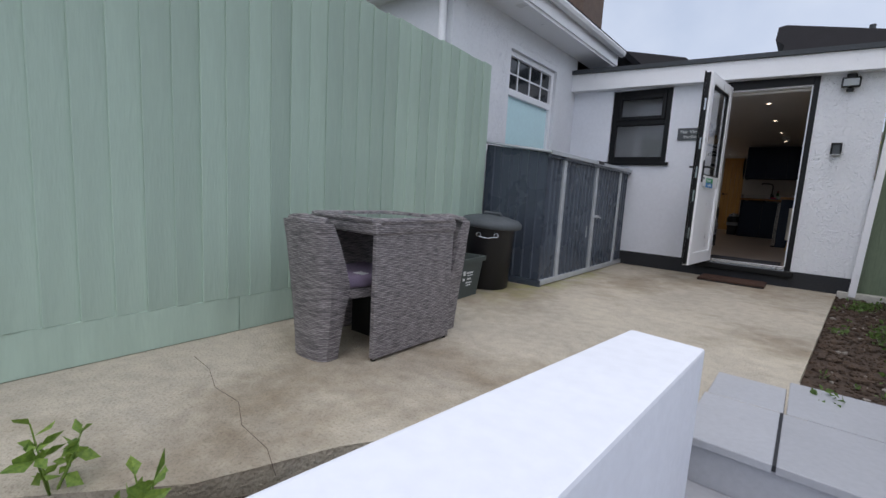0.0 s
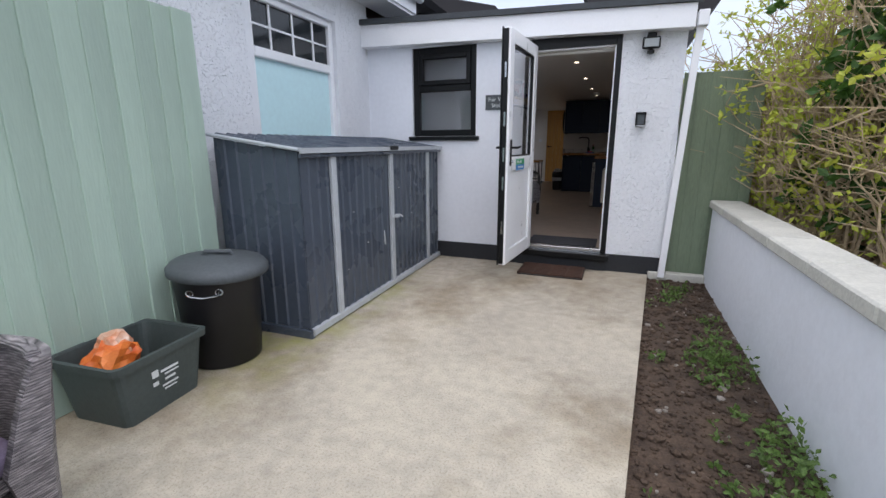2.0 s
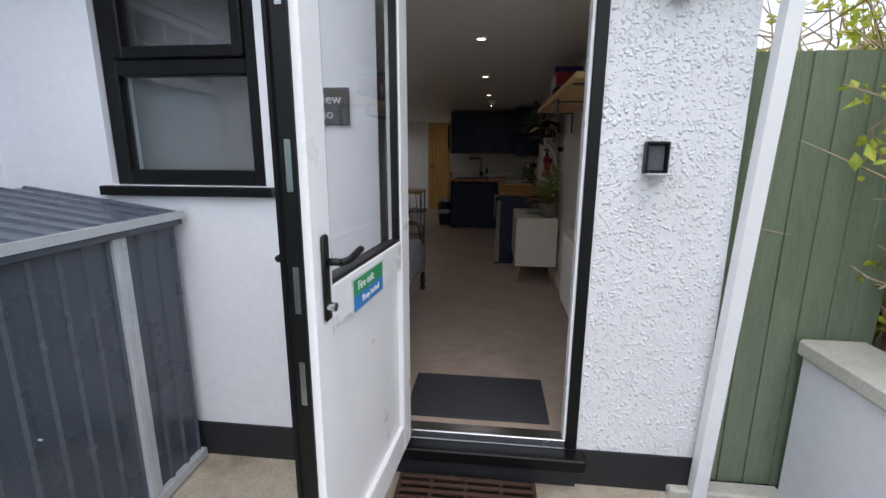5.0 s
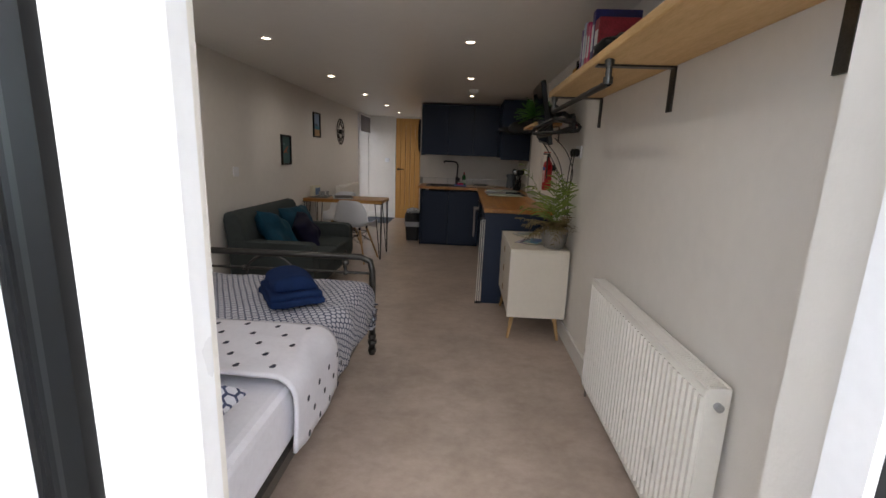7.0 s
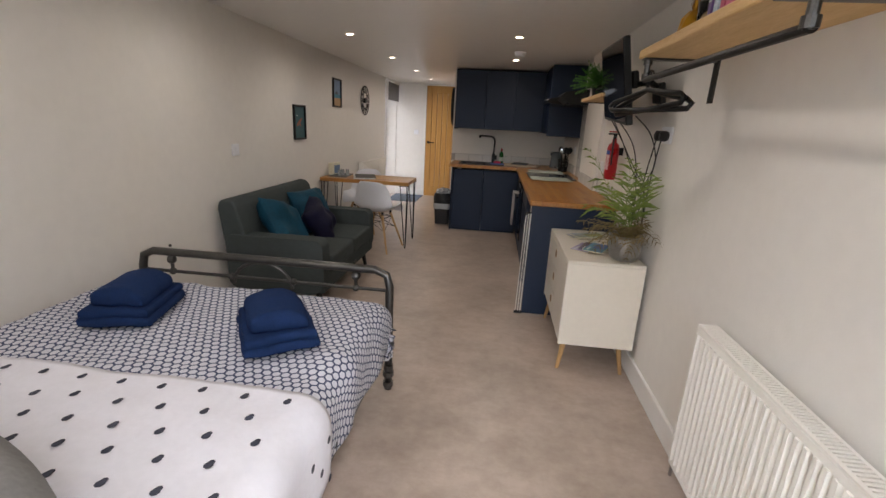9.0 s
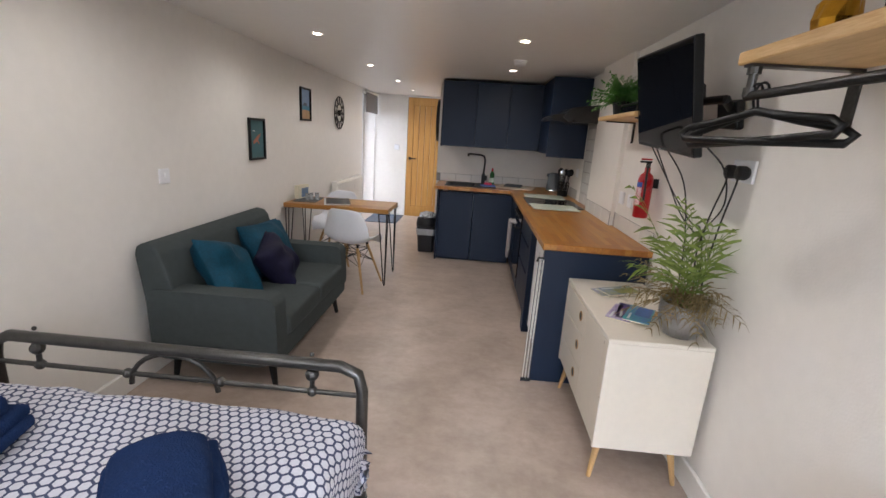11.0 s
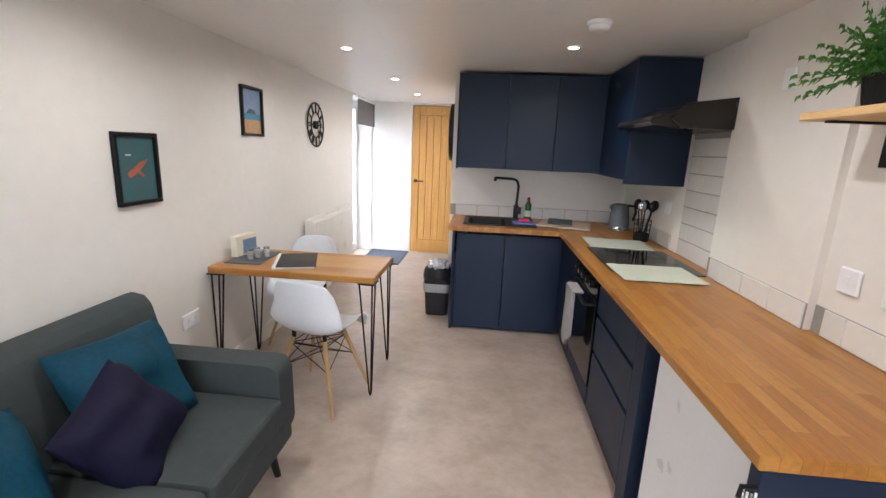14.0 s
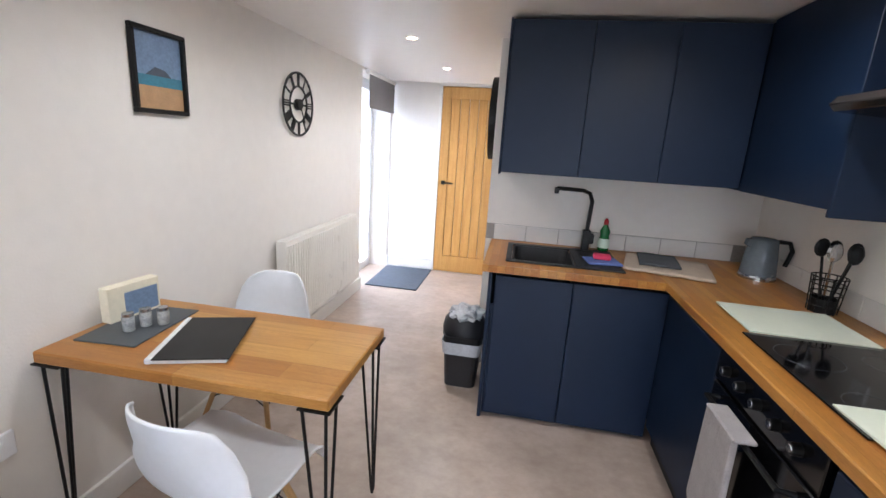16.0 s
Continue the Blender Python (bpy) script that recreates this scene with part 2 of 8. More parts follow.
def concrete_mat():
    """Brushed, weathered concrete: pale, with brown stains, speckle and broom marks."""
    m = mat("weathered_concrete", "c6bdab", 0.85, vary=0.1, scale=1.3, bump=0.9, bump_scale=75, colour2="aaa294", fine=0.42)
    nt = m.node_tree
    L = nt.links.new
    b = nt.nodes["Principled BSDF"]
    base = b.inputs["Base Color"].links[0].from_socket
    tc = nt.nodes.new("ShaderNodeTexCoord")
    n = nt.nodes.new("ShaderNodeTexNoise")
    n.inputs["Scale"].default_value, n.inputs["Detail"].default_value, n.inputs["Roughness"].default_value = 0.75, 8, 0.65
    L(tc.outputs["Object"], n.inputs[0])
    cr = nt.nodes.new("ShaderNodeValToRGB")
    cr.color_ramp.elements[0].position, cr.color_ramp.elements[0].color = 0.46, rgb("ffffff")
    cr.color_ramp.elements[1].position, cr.color_ramp.elements[1].color = 0.66, rgb("a08f76")
    L(n.outputs[0], cr.inputs[0])
    mx = nt.nodes.new("ShaderNodeMix")
    mx.data_type, mx.blend_type = "RGBA", "MULTIPLY"
    mx.inputs[0].default_value = 0.8
    L(base, mx.inputs[6])
    L(cr.outputs[0], mx.inputs[7])
    s = nt.nodes.new("ShaderNodeTexNoise")
    s.inputs["Scale"].default_value, s.inputs["Detail"].default_value, s.inputs["Roughness"].default_value = 85, 7, 0.72
    L(tc.outputs["Object"], s.inputs[0])
    sr = nt.nodes.new("ShaderNodeValToRGB")
    sr.color_ramp.elements[0].position, sr.color_ramp.elements[0].color = 0.34, rgb("8d8880")
    sr.color_ramp.elements[1].position, sr.color_ramp.elements[1].color = 0.5, rgb("ffffff")
    L(s.outputs[0], sr.inputs[0])
    mx2 = nt.nodes.new("ShaderNodeMix")
    mx2.data_type, mx2.blend_type = "RGBA", "MULTIPLY"
    mx2.inputs[0].default_value = 0.45
    L(mx.outputs[2], mx2.inputs[6])
    L(sr.outputs[0], mx2.inputs[7])
    # green algae along the foot of the steel store
    sep = nt.nodes.new("ShaderNodeSeparateXYZ")
    L(tc.outputs["Object"], sep.inputs[0])
    edge = nt.nodes.new("ShaderNodeMapRange")
    edge.inputs[1].default_value, edge.inputs[2].default_value = -1.42, -1.14
    edge.inputs[3].default_value, edge.inputs[4].default_value = 0.75, 0.0
    L(sep.outputs[0], edge.inputs[0])
    along = nt.nodes.new("ShaderNodeMapRange")
    along.inputs[1].default_value, along.inputs[2].default_value = -0.4, -1.3
    L(sep.outputs[1], along.inputs[0])
    pn = nt.nodes.new("ShaderNodeTexNoise")
    pn.inputs["Scale"].default_value, pn.inputs["Detail"].default_value = 5, 6
    L(tc.outputs["Object"], pn.inputs[0])
    pr = nt.nodes.new("ShaderNodeMapRange")
    pr.inputs[1].default_value, pr.inputs[2].default_value = 0.36, 0.62
    L(pn.outputs[0], pr.inputs[0])
    k1 = nt.nodes.new("ShaderNodeMath")
    k1.operation = "MULTIPLY"
    L(edge.outputs[0], k1.inputs[0])
    L(pr.outputs[0], k1.inputs[1])
    near = nt.nodes.new("ShaderNodeMapRange")
    near.inputs[1].default_value, near.inputs[2].default_value = -3.5, -2.7
    L(sep.outputs[1], near.inputs[0])
    k0 = nt.nodes.new("ShaderNodeMath")
    k0.operation = "MULTIPLY"
    L(k1.outputs[0], k0.inputs[0])
    L(near.outputs[0], k0.inputs[1])
    k1 = k0
    k2 = nt.nodes.new("ShaderNodeMath")
    k2.operation = "MULTIPLY"
    L(k1.outputs[0], k2.inputs[0])
    L(along.outputs[0], k2.inputs[1])
    mx3 = nt.nodes.new("ShaderNodeMix")
    mx3.data_type = "RGBA"
    L(k2.outputs[0], mx3.inputs[0])
    L(mx2.outputs[2], mx3.inputs[6])
    mx3.inputs[7].default_value = rgb("8f8f4c")
    L(mx3.outputs[2], b.inputs["Base Color"])
    return m


def floor_mat():
    """Pale grey stone-look vinyl with soft clouds and short streaks along its length."""
    m = mat("stone_look_vinyl", "bbab9f", 0.34, vary=0.1, scale=2.2, bump=0.03, bump_scale=90, colour2="a6978b", fine=0.2)
    nt = m.node_tree
    L = nt.links.new
    b = nt.nodes["Principled BSDF"]
    base = b.inputs["Base Color"].links[0].from_socket
    tc = nt.nodes.new("ShaderNodeTexCoord")
    mp = nt.nodes.new("ShaderNodeMapping")
    mp.inputs["Scale"].default_value = (7, 9, 1)
    L(tc.outputs["Object"], mp.inputs[0])
    n = nt.nodes.new("ShaderNodeTexNoise")
    n.inputs["Scale"].default_value, n.inputs["Detail"].default_value, n.inputs["Roughness"].default_value = 1.0, 8, 0.7
    L(mp.outputs[0], n.inputs[0])
    cr = nt.nodes.new("ShaderNodeValToRGB")
    cr.color_ramp.elements[0].position, cr.color_ramp.elements[0].color = 0.35, rgb("e6e2dd")
    cr.color_ramp.elements[1].position, cr.color_ramp.elements[1].color = 0.6, rgb("ffffff")
    L(n.outputs[0], cr.inputs[0])
    mx = nt.nodes.new("ShaderNodeMix")
    mx.data_type, mx.blend_type = "RGBA", "MULTIPLY"
    mx.inputs[0].default_value = 0.8
    L(base, mx.inputs[6])
    L(cr.outputs[0], mx.inputs[7])
    L(mx.outputs[2], b.inputs["Base Color"])
    return m


M_floor = floor_mat()
M_concrete = concrete_mat()

# ---- the plan ----
PATIO, CEIL = -0.2, 2.07
LEFT, RIGHT, RIGHT2 = -2.16, 0.66, 0.69           # inner faces of the long walls
FRONT, BACK, END = 0.22, 6.72, 8.8   # inner faces of the front wall, the kitchen's back wall, the passage's end
PASS = -0.87                         # the passage's inner wall
DOOR_L, DOOR_R, DOOR_T = -0.53, 0.385, 2.1
WIN = (-1.79, -1.04, 1.18, 2.12)     # the facade's window
BX = -2.35                           # the bungalow's side wall

# ground and patio
g = bmesh.new()
bmesh.ops.create_grid(g, x_segments=60, y_segments=60, size=300)
for v in g.verts:
    v.co.z = -0.8
setting("ground", g, M_lawn, "rough open ground round the houses", "ground")
setting("patio", prism([(-2.35, -7.6), (-1.3, -6.5), (-0.95, -6.05), (-0.75, -5.8), (-0.61, -5.4), (-0.1, -4.5), (0.19, -4.42), (0.58, -4.42), (0.58, -3.7), (0.545, -3.45), (0.8, 0.0), (-2.35, 0.0)],
                       -0.6, PATIO, "z"), M_concrete, "pale weathered concrete patio with stains and a crack", "patio")

# facade
setting("wall_front", wall_with("x", 0.0, FRONT, BX, 0.925, -0.6, 2.3, [(DOOR_L, DOOR_R, -0.02, DOOR_T), WIN]), [M_smooth_render, M_render])
for face in bpy.data.objects["wall_front"].data.polygons:
    face.material_index = 1 if face.center.x > DOOR_R - 0.01 else 0
setting("plinth", join(box(BX, DOOR_L, -0.012, 0.02, -0.35, -0.02), box(DOOR_R, 0.937, -0.012, 0.02, -0.35, -0.02)), M_plinth)
setting("wall_left", wall_with("y", BX - 0.2, LEFT, FRONT, END + 0.1, -0.3, 2.3, [(7.9, 8.78, -0.02, 2.05)]), M_paint)
setting("wall_right", wall_with("y", RIGHT, 0.9, FRONT, 4.9, -0.3, 2.3, []), M_paint)
setting("wall_right_back", wall_with("y", RIGHT2, 0.9, 4.9, END + 0.1, -0.3, 2.3, []), M_paint)
setting("wall_pier", box(0.63, RIGHT2 + 0.02, 4.25, 4.98, 0.0, CEIL + 0.02), M_paint)
setting("wall_kitchen", wall_with("x", BACK, BACK + 0.12, PASS, RIGHT2, 0.0, CEIL + 0.02, []), M_paint)
setting("wall_passage", wall_with("y", PASS, PASS + 0.1, BACK + 0.12, END, 0.0, CEIL + 0.02, []), M_paint)
setting("wall_end", wall_with("x", END, END + 0.12, LEFT - 0.1, RIGHT, -0.3, 2.3, [(-1.62, -0.871, 0.0, 2.05)]), M_paint)
setting("floor", box(LEFT - 0.2, RIGHT + 0.1, 0.072, END + 0.1, -0.25, 0.0), M_floor, "pale grey stone-look vinyl floor", "floor")
setting("ceiling", box(LEFT - 0.3, 0.9, 0.1, END + 0.1, CEIL, CEIL + 0.12), M_ceiling, "white satin ceiling with spotlights", "ceiling")
bb = bmesh.new()
for c in [(LEFT, LEFT + 0.018, FRONT, 7.9), (RIGHT - 0.018, RIGHT, FRONT, 3.4), (LEFT, LEFT + 0.018, 8.78, END)]:
    box(*c, 0.0, 0.12, 0.004, bm=bb)
box(LEFT + 0.02, -1.62, END - 0.018, END, 0.0, 0.12, 0.004, bm=bb)
box(PASS - 0.018, PASS, 6.9, END - 0.02, 0.0, 0.12, 0.004, bm=bb)
setting("baseboard", bb, M_trim)

setting("yard_wall", box(-4.2, -4.05, 6.2, 11.5, -0.7, 2.2), M_smooth_render, "white rendered yard wall beyond the side door", "wall")
yb = thing("yard_bench", pose(-3.55, 9.3, -0.012), "pale timber bench standing in the side yard", "bench")
part("seat", box(-0.2, 0.2, -0.6, 0.6, 0.5, 0.56, 0.006), M_leg_wood, yb)
for y in (-0.5, 0.5):
    part("leg", box(-0.18, 0.18, y - 0.03, y + 0.03, 0.0, 0.5, 0.004), M_leg_wood, yb)
setting("side_step", box(-4.05, LEFT - 0.202, 6.2, 11.5, -0.7, -0.012), M_concrete, "pale concrete step outside the side door", "step")
# flat roof, its fascia and edge
setting("roof_deck", prism([(BX, 2.38), (0.95, 2.27), (0.95, 2.32), (BX, 2.43)], -0.1, END + 0.3, "y"), M_roof_edge)
setting("fascia", prism([(BX, 2.15), (0.96, 2.07), (0.96, 2.26), (BX, 2.375)], -0.13, -0.002, "y"), M_upvc, "white fascia board under the flat roof")
setting("roof_edge", prism([(BX, 2.376), (1.0, 2.262), (1.0, 2.31), (BX, 2.43)], -0.16, -0.1005, "y"), M_roof_edge)

# garden wall with coping
setting("garden_wall", box(1.3, 1.5, -7.5, 0.02, -0.6, 0.5), M_smooth_render, "low white rendered garden wall", "wall")
setting("soil_bed", box(0.3, 1.3, -3.9, 0.02, -0.6, -0.235), M_soil, "dark soil bed with weeds and stones", "soil")
# white low wall by the steps
setting("low_wall", prism([(0.03, -4.59), (0.275, -4.62), (0.17, -7.4), (-0.25, -7.4)], -1.0, 0.19, "z", bevel=0.012), M_smooth_render, "low white rendered wall beside the steps", "wall")
# slabs and steps up to the patio
st = bmesh.new()
for y0, y1, z in [(-4.43, -3.9, PATIO), (-5.2, -4.43, -0.38), (-5.9, -5.2, -0.56), (-7.6, -5.9, -0.74)]:
    box(0.2, 1.3, y0, y1, -0.9, z - 0.03, bm=st)
setting("steps", st, M_slab, "dark risers of the steps up to the patio", "steps")
# bungalow
setting("bungalow_wall", wall_with("y", BX - 0.25, BX, -2.598, 0.0, -0.6, 2.75, [(-1.78, -0.62, 0.95, 2.3)]), M_render)
setting("bungalow_front", box(-9.7, BX, -2.85, -2.6, -0.6, 2.75), M_render)

# plaster lining of the door's reveal
rv = bmesh.new()
box(DOOR_L, DOOR_L + 0.004, 0.062, FRONT + 0.004, 0.0, DOOR_T, bm=rv)
box(DOOR_R - 0.004, DOOR_R, 0.062, FRONT + 0.004, 0.0, DOOR_T, bm=rv)
setting("door_reveal", rv, M_paint)
box_in = bmesh.new()
box(LEFT, DOOR_L, FRONT, FRONT + 0.004, 0.0, WIN[2], bm=box_in)
box(DOOR_R, RIGHT, FRONT, FRONT + 0.004, 0.0, CEIL, bm=box_in)
setting("front_wall_plaster", box_in, M_paint)
# daylight that enters by the front window
wl_ = bpy.data.lights.new("window_daylight", "AREA")
wl_.shape, wl_.size, wl_.size_y, wl_.energy, wl_.color = "RECTANGLE", 0.7, 0.88, 0.8, (0.95, 0.97, 1.0)
new("window_daylight", wl_).matrix_world = look((-1.415, 0.3, 1.65), (-1.05, 4.0, 1.42))
# warm spot lamps in the ceiling
for x, y in [(-1.54, 2.75), (-0.14, 2.72), (-1.53, 4.2), (-0.12, 4.12), (-1.48, 5.53), (-0.1, 5.39), (-1.42, 6.75), (-1.39, 7.85), (-1.54, 1.25), (-0.14, 1.25)]:
    ld = bpy.data.lights.new("spot", "SPOT")
    ld.energy, ld.spot_size, ld.spot_blend, ld.color, ld.shadow_soft_size = 1.32, radians(170), 0.85, (1.0, 0.962, 0.908), 0.03
    new("spot_lamp", ld).matrix_world = look((x, y, CEIL - 0.02), (x, y + 0.001, 0))


# ---- outside: materials ----
M_shed = mat("dark_blue_grey_steel", "49515d", 0.28, metal=0.0, vary=0.08, scale=3, bump=0.05)
M_galv = mat("light_galvanised_trim", "bfc4c9", 0.4, metal=0.15, vary=0.1, scale=8)
M_bin = mat("black_plastic_bin", "1d1d21", 0.5, vary=0.1, scale=5)
M_lid = mat("weathered_grey_plastic", "50565a", 0.65, vary=0.15, scale=5, bump=0.15)
M_crate = mat("dark_grey_green_plastic", "47504f", 0.55, vary=0.1, scale=4, bump=0.1)
M_orange = mat("orange_plastic_bag", "e8843c", 0.35, vary=0.12, scale=7, bump=0.5, bump_scale=24, colour2="c2501e", fine=0.2)
M_pale_bag = mat("pale_plastic_bag", "e2cbb8", 0.35, vary=0.12, scale=9, bump=0.5, bump_scale=24, colour2="d07a4a", fine=0.2)
M_white_print = mat("white_print", "d8dcdc", 0.6, vary=0.05)
M_cushion = mat("purple_grey_fabric", "84778e", 0.9, vary=0.1, scale=12, bump=0.3, bump_scale=300)
M_tabletop = mat("dark_green_tinted_glass", "3c4a47", 0.08, vary=0.05, scale=2)
M_chrome = mat("bare_steel", "b9bcc0", 0.25, metal=1.0, vary=0.05)
M_black = mat("satin_black_metal", "101112", 0.4, vary=0.1, spec=0.3)
M_coir = mat("brown_rubber_mat", "4a3226", 0.85, vary=0.25, scale=15, bump=0.5, bump_scale=90)
M_sign = mat("slate_grey_sign", "4b5054", 0.5, vary=0.05)
M_stem = mat("grey_brown_twigs", "bda888", 0.9, vary=0.2, scale=20, bump=0.4)
M_leaf = mat("young_yellow_green_leaves", "ccce52", 0.55, vary=0.25, scale=3, colour2="9cae44")
M_leaf_dark = mat("dark_green_leaves", "4a6e2a", 0.5, vary=0.25, scale=4, colour2="2c4a1c")
M_weed = mat("weed_leaves", "75924a", 0.6, vary=0.25, scale=12, colour2="435c2a")
M_stone = mat("pale_pebbles", "9b938a", 0.9, vary=0.25, scale=20)
M_frosted = mat("frosted_blue_film", "cdeef2", 0.35, vary=0.03, scale=2, spec=0.6)
M_dark_glass = mat("dark_window_glass", "23282c", 0.05, vary=0.05, scale=2)
M_tarp = mat("grey_tile", "6b645f", 0.85, vary=0.2, scale=8)
M_glass = glass("clear_glass")


def weave_mat():
    """Grey-brown flat rattan strands, woven in fine rows over upright canes."""
    m = mat("grey_woven_rattan", "a39d9e", 0.5, scale=9, colour2="5f5a5e", stretch=(2, 2, 13), fine=0.15)
    nt = m.node_tree
    L = nt.links.new
    b = nt.nodes["Principled BSDF"]
    base = b.inputs["Base Color"].links[0].from_socket

    def mth(op, a, c=0.0):
        n = nt.nodes.new("ShaderNodeMath")
        n.operation = op
        for k, v in enumerate((a, c)):
            if isinstance(v, (int, float)):
                n.inputs[k].default_value = v
            else:
                L(v, n.inputs[k])
        return n.outputs[0]
    tc = nt.nodes.new("ShaderNodeTexCoord")
    sep = nt.nodes.new("ShaderNodeSeparateXYZ")
    L(tc.outputs["Object"], sep.inputs[0])
    along = mth("ADD", sep.outputs[0], sep.outputs[1])
    row = mth("MULTIPLY", sep.outputs[2], 1 / 0.009)
    turn = mth("MULTIPLY", mth("FLOOR", row), math.pi)
    over = mth("SINE", mth("ADD", mth("MULTIPLY", along, 2 * math.pi / 0.05), turn))
    gap = mth("POWER", mth("ABSOLUTE", mth("SINE", mth("MULTIPLY", row, math.pi))), 0.45)
    relief = mth("MULTIPLY", gap, mth("ADD", mth("MULTIPLY", over, 0.13), 0.87))
    cr = nt.nodes.new("ShaderNodeValToRGB")
    cr.color_ramp.elements[0].position, cr.color_ramp.elements[0].color = 0.25, rgb("3a3637")
    cr.color_ramp.elements[1].position, cr.color_ramp.elements[1].color = 0.85, rgb("ffffff")
    L(relief, cr.inputs[0])
    mx = nt.nodes.new("ShaderNodeMix")
    mx.data_type, mx.blend_type = "RGBA", "MULTIPLY"
    mx.inputs[0].default_value = 0.85
    L(base, mx.inputs[6])
    L(cr.outputs[0], mx.inputs[7])
    L(mx.outputs[2], b.inputs["Base Color"])
    bp = nt.nodes.new("ShaderNodeBump")
    bp.inputs["Strength"].default_value, bp.inputs["Distance"].default_value = 0.8, 0.004
    L(relief, bp.inputs["Height"])
    L(bp.outputs[0], b.inputs["Normal"])
    return m


def thin_leaf(m, amount=0.35):
    """Lets light through a leaf material."""
    nt = m.node_tree
    b = nt.nodes["Principled BSDF"]
    tl = nt.nodes.new("ShaderNodeBsdfTranslucent")
    nt.links.new(b.inputs["Base Color"].links[0].from_socket, tl.inputs[0])
    mx = nt.nodes.new("ShaderNodeMixShader")
    mx.inputs[0].default_value = amount
    nt.links.new(b.outputs[0], mx.inputs[1])
    nt.links.new(tl.outputs[0], mx.inputs[2])
    nt.links.new(mx.outputs[0], nt.nodes["Material Output"].inputs[0])
    return m


for leaf_material in (M_leaf, M_leaf_dark, M_weed):
    thin_leaf(leaf_material)
M_weave = weave_mat()

# ---- outside: steel store ----
shed = thing("storage_shed", pose(-1.42, -2.48, PATIO, 0, 0, 91.1), "dark blue-grey corrugated steel storage shed with pale trim", "shed")
# local: x along its length from the near end, y towards the fence, z up
SL, SD, SH0, SH1 = 2.44, 0.7, 1.26, 1.36


def ribbed(length, height, pitch=0.1, depth=0.012, top=None):
    """A corrugated sheet in the x-z plane, ribs upright, standing on z = 0."""
    pts = []
    x = 0.0
    while x < length - 1e-6:
        for dx, d in ((0, 0), (pitch * 0.72, 0), (pitch * 0.8, depth), (pitch * 0.92, depth), (pitch, 0)):
            if x + dx <= length + 1e-6:
                pts.append((min(x + dx, length), -d))
        x += pitch
    pts.append((length, 0.0))
    pts = [p for k, p in enumerate(pts) if k == 0 or abs(p[0] - pts[k - 1][0]) > 1e-4]
    bm = bmesh.new()
    lo = [bm.verts.new((a, d, 0)) for a, d in pts]
    hi = [bm.verts.new((a, d, top(a) if top else height)) for a, d in pts]
    for i in range(len(pts) - 1):
        if (lo[i].co - lo[i + 1].co).length > 1e-6:
            bm.faces.new((lo[i], lo[i + 1], hi[i + 1], hi[i]))
    g = bmesh.ops.extrude_face_region(bm, geom=bm.faces[:])
    bmesh.ops.translate(bm, vec=(0, 0.006, 0), verts=[v for v in g["geom"] if isinstance(v, bmesh.types.BMVert)])
    bmesh.ops.recalc_face_normals(bm, faces=bm.faces[:])
    return bm


POSTS = [0.36, 1.25, 2.1]
edges = [0.0, *POSTS, SL]
for i in range(4):
    w = edges[i + 1] - edges[i] - (0.06 if i else 0.02)
    p = ribbed(w, SH0 - 0.1)
    p.transform(Matrix.Translation((edges[i] + (0.04 if i else 0.02), 0.012, 0.06)))
    part("door_panel" if i in (1, 2) else "front_panel", p, M_shed, shed)
e = ribbed(SD - 0.02, SH0, top=lambda a: SH1 - 0.08 - (SH1 - SH0) * a / SD)
e.transform(pose(0.014, SD - 0.01, 0.06, 0, 0, -90))
part("end_panel", e, M_shed, shed)
e = ribbed(SD - 0.02, SH0, top=lambda a: SH0 - 0.08 + (SH1 - SH0) * a / SD)
e.transform(pose(SL - 0.014, 0.01, 0.06, 0, 0, 90))
part("end_panel", e, M_shed, shed)
part("back_panel", box(0.02, SL - 0.02, SD - 0.012, SD, 0.06, SH1 - 0.08), M_shed, shed)
for px in POSTS:
    part("post", box(px - 0.03, px + 0.004, -0.016, 0.01, 0.05, SH0 - 0.03, 0.003), M_galv, shed, "pale galvanised upright")
    part("post", box(px + 0.007, px + 0.035, -0.014, 0.01, 0.05, SH0 - 0.03, 0.003), M_galv, shed, "pale galvanised upright")
part("base_rail", box(-0.01, SL, -0.02, 0.015, 0.012, 0.06, 0.003), M_galv, shed)
part("base_rail", box(-0.02, 0.012, -0.02, SD, 0.0, 0.06, 0.003), M_shed, shed)
part("top_rail", box(-0.02, SL, -0.03, -0.012, SH0 - 0.05, SH0 - 0.025, 0.003), M_shed, shed)
rf = ribbed(SL + 0.04, SD + 0.05, 0.0985, 0.009)
rf.transform(Matrix.Translation((-0.02, -0.03, SH0)) @ Matrix.Rotation(math.atan2(SH1 - SH0, SD), 4, "X") @ Matrix.Rotation(radians(-90), 4, "X"))
bmesh.ops.recalc_face_normals(rf, faces=rf.faces[:])
part("roof_sheet", rf, M_shed, shed)
part("roof_trim", join(tube((-0.025, -0.03, SH0 + 0.0), (-0.025, SD, SH1 + 0.0), 0.012, seg=8), box(-0.025, SL, -0.045, -0.03, SH0 - 0.022, SH0 + 0.012)), M_galv, shed)
lt = box(1.28, 1.33, -0.05, -0.014, 0.64, 0.67, 0.003)
tube((1.2, -0.035, 0.655), (1.36, -0.035, 0.655), 0.008, seg=8, bm=lt)
tube((1.36, -0.035, 0.655), (1.36, -0.06, 0.64), 0.007, seg=8, bm=lt)
part("latch", lt, M_galv, shed)
part("catch", box(1.17, 1.32, -0.055, 0.02, SH0 - 0.015, SH0 + 0.02, 0.006), M_black, shed)

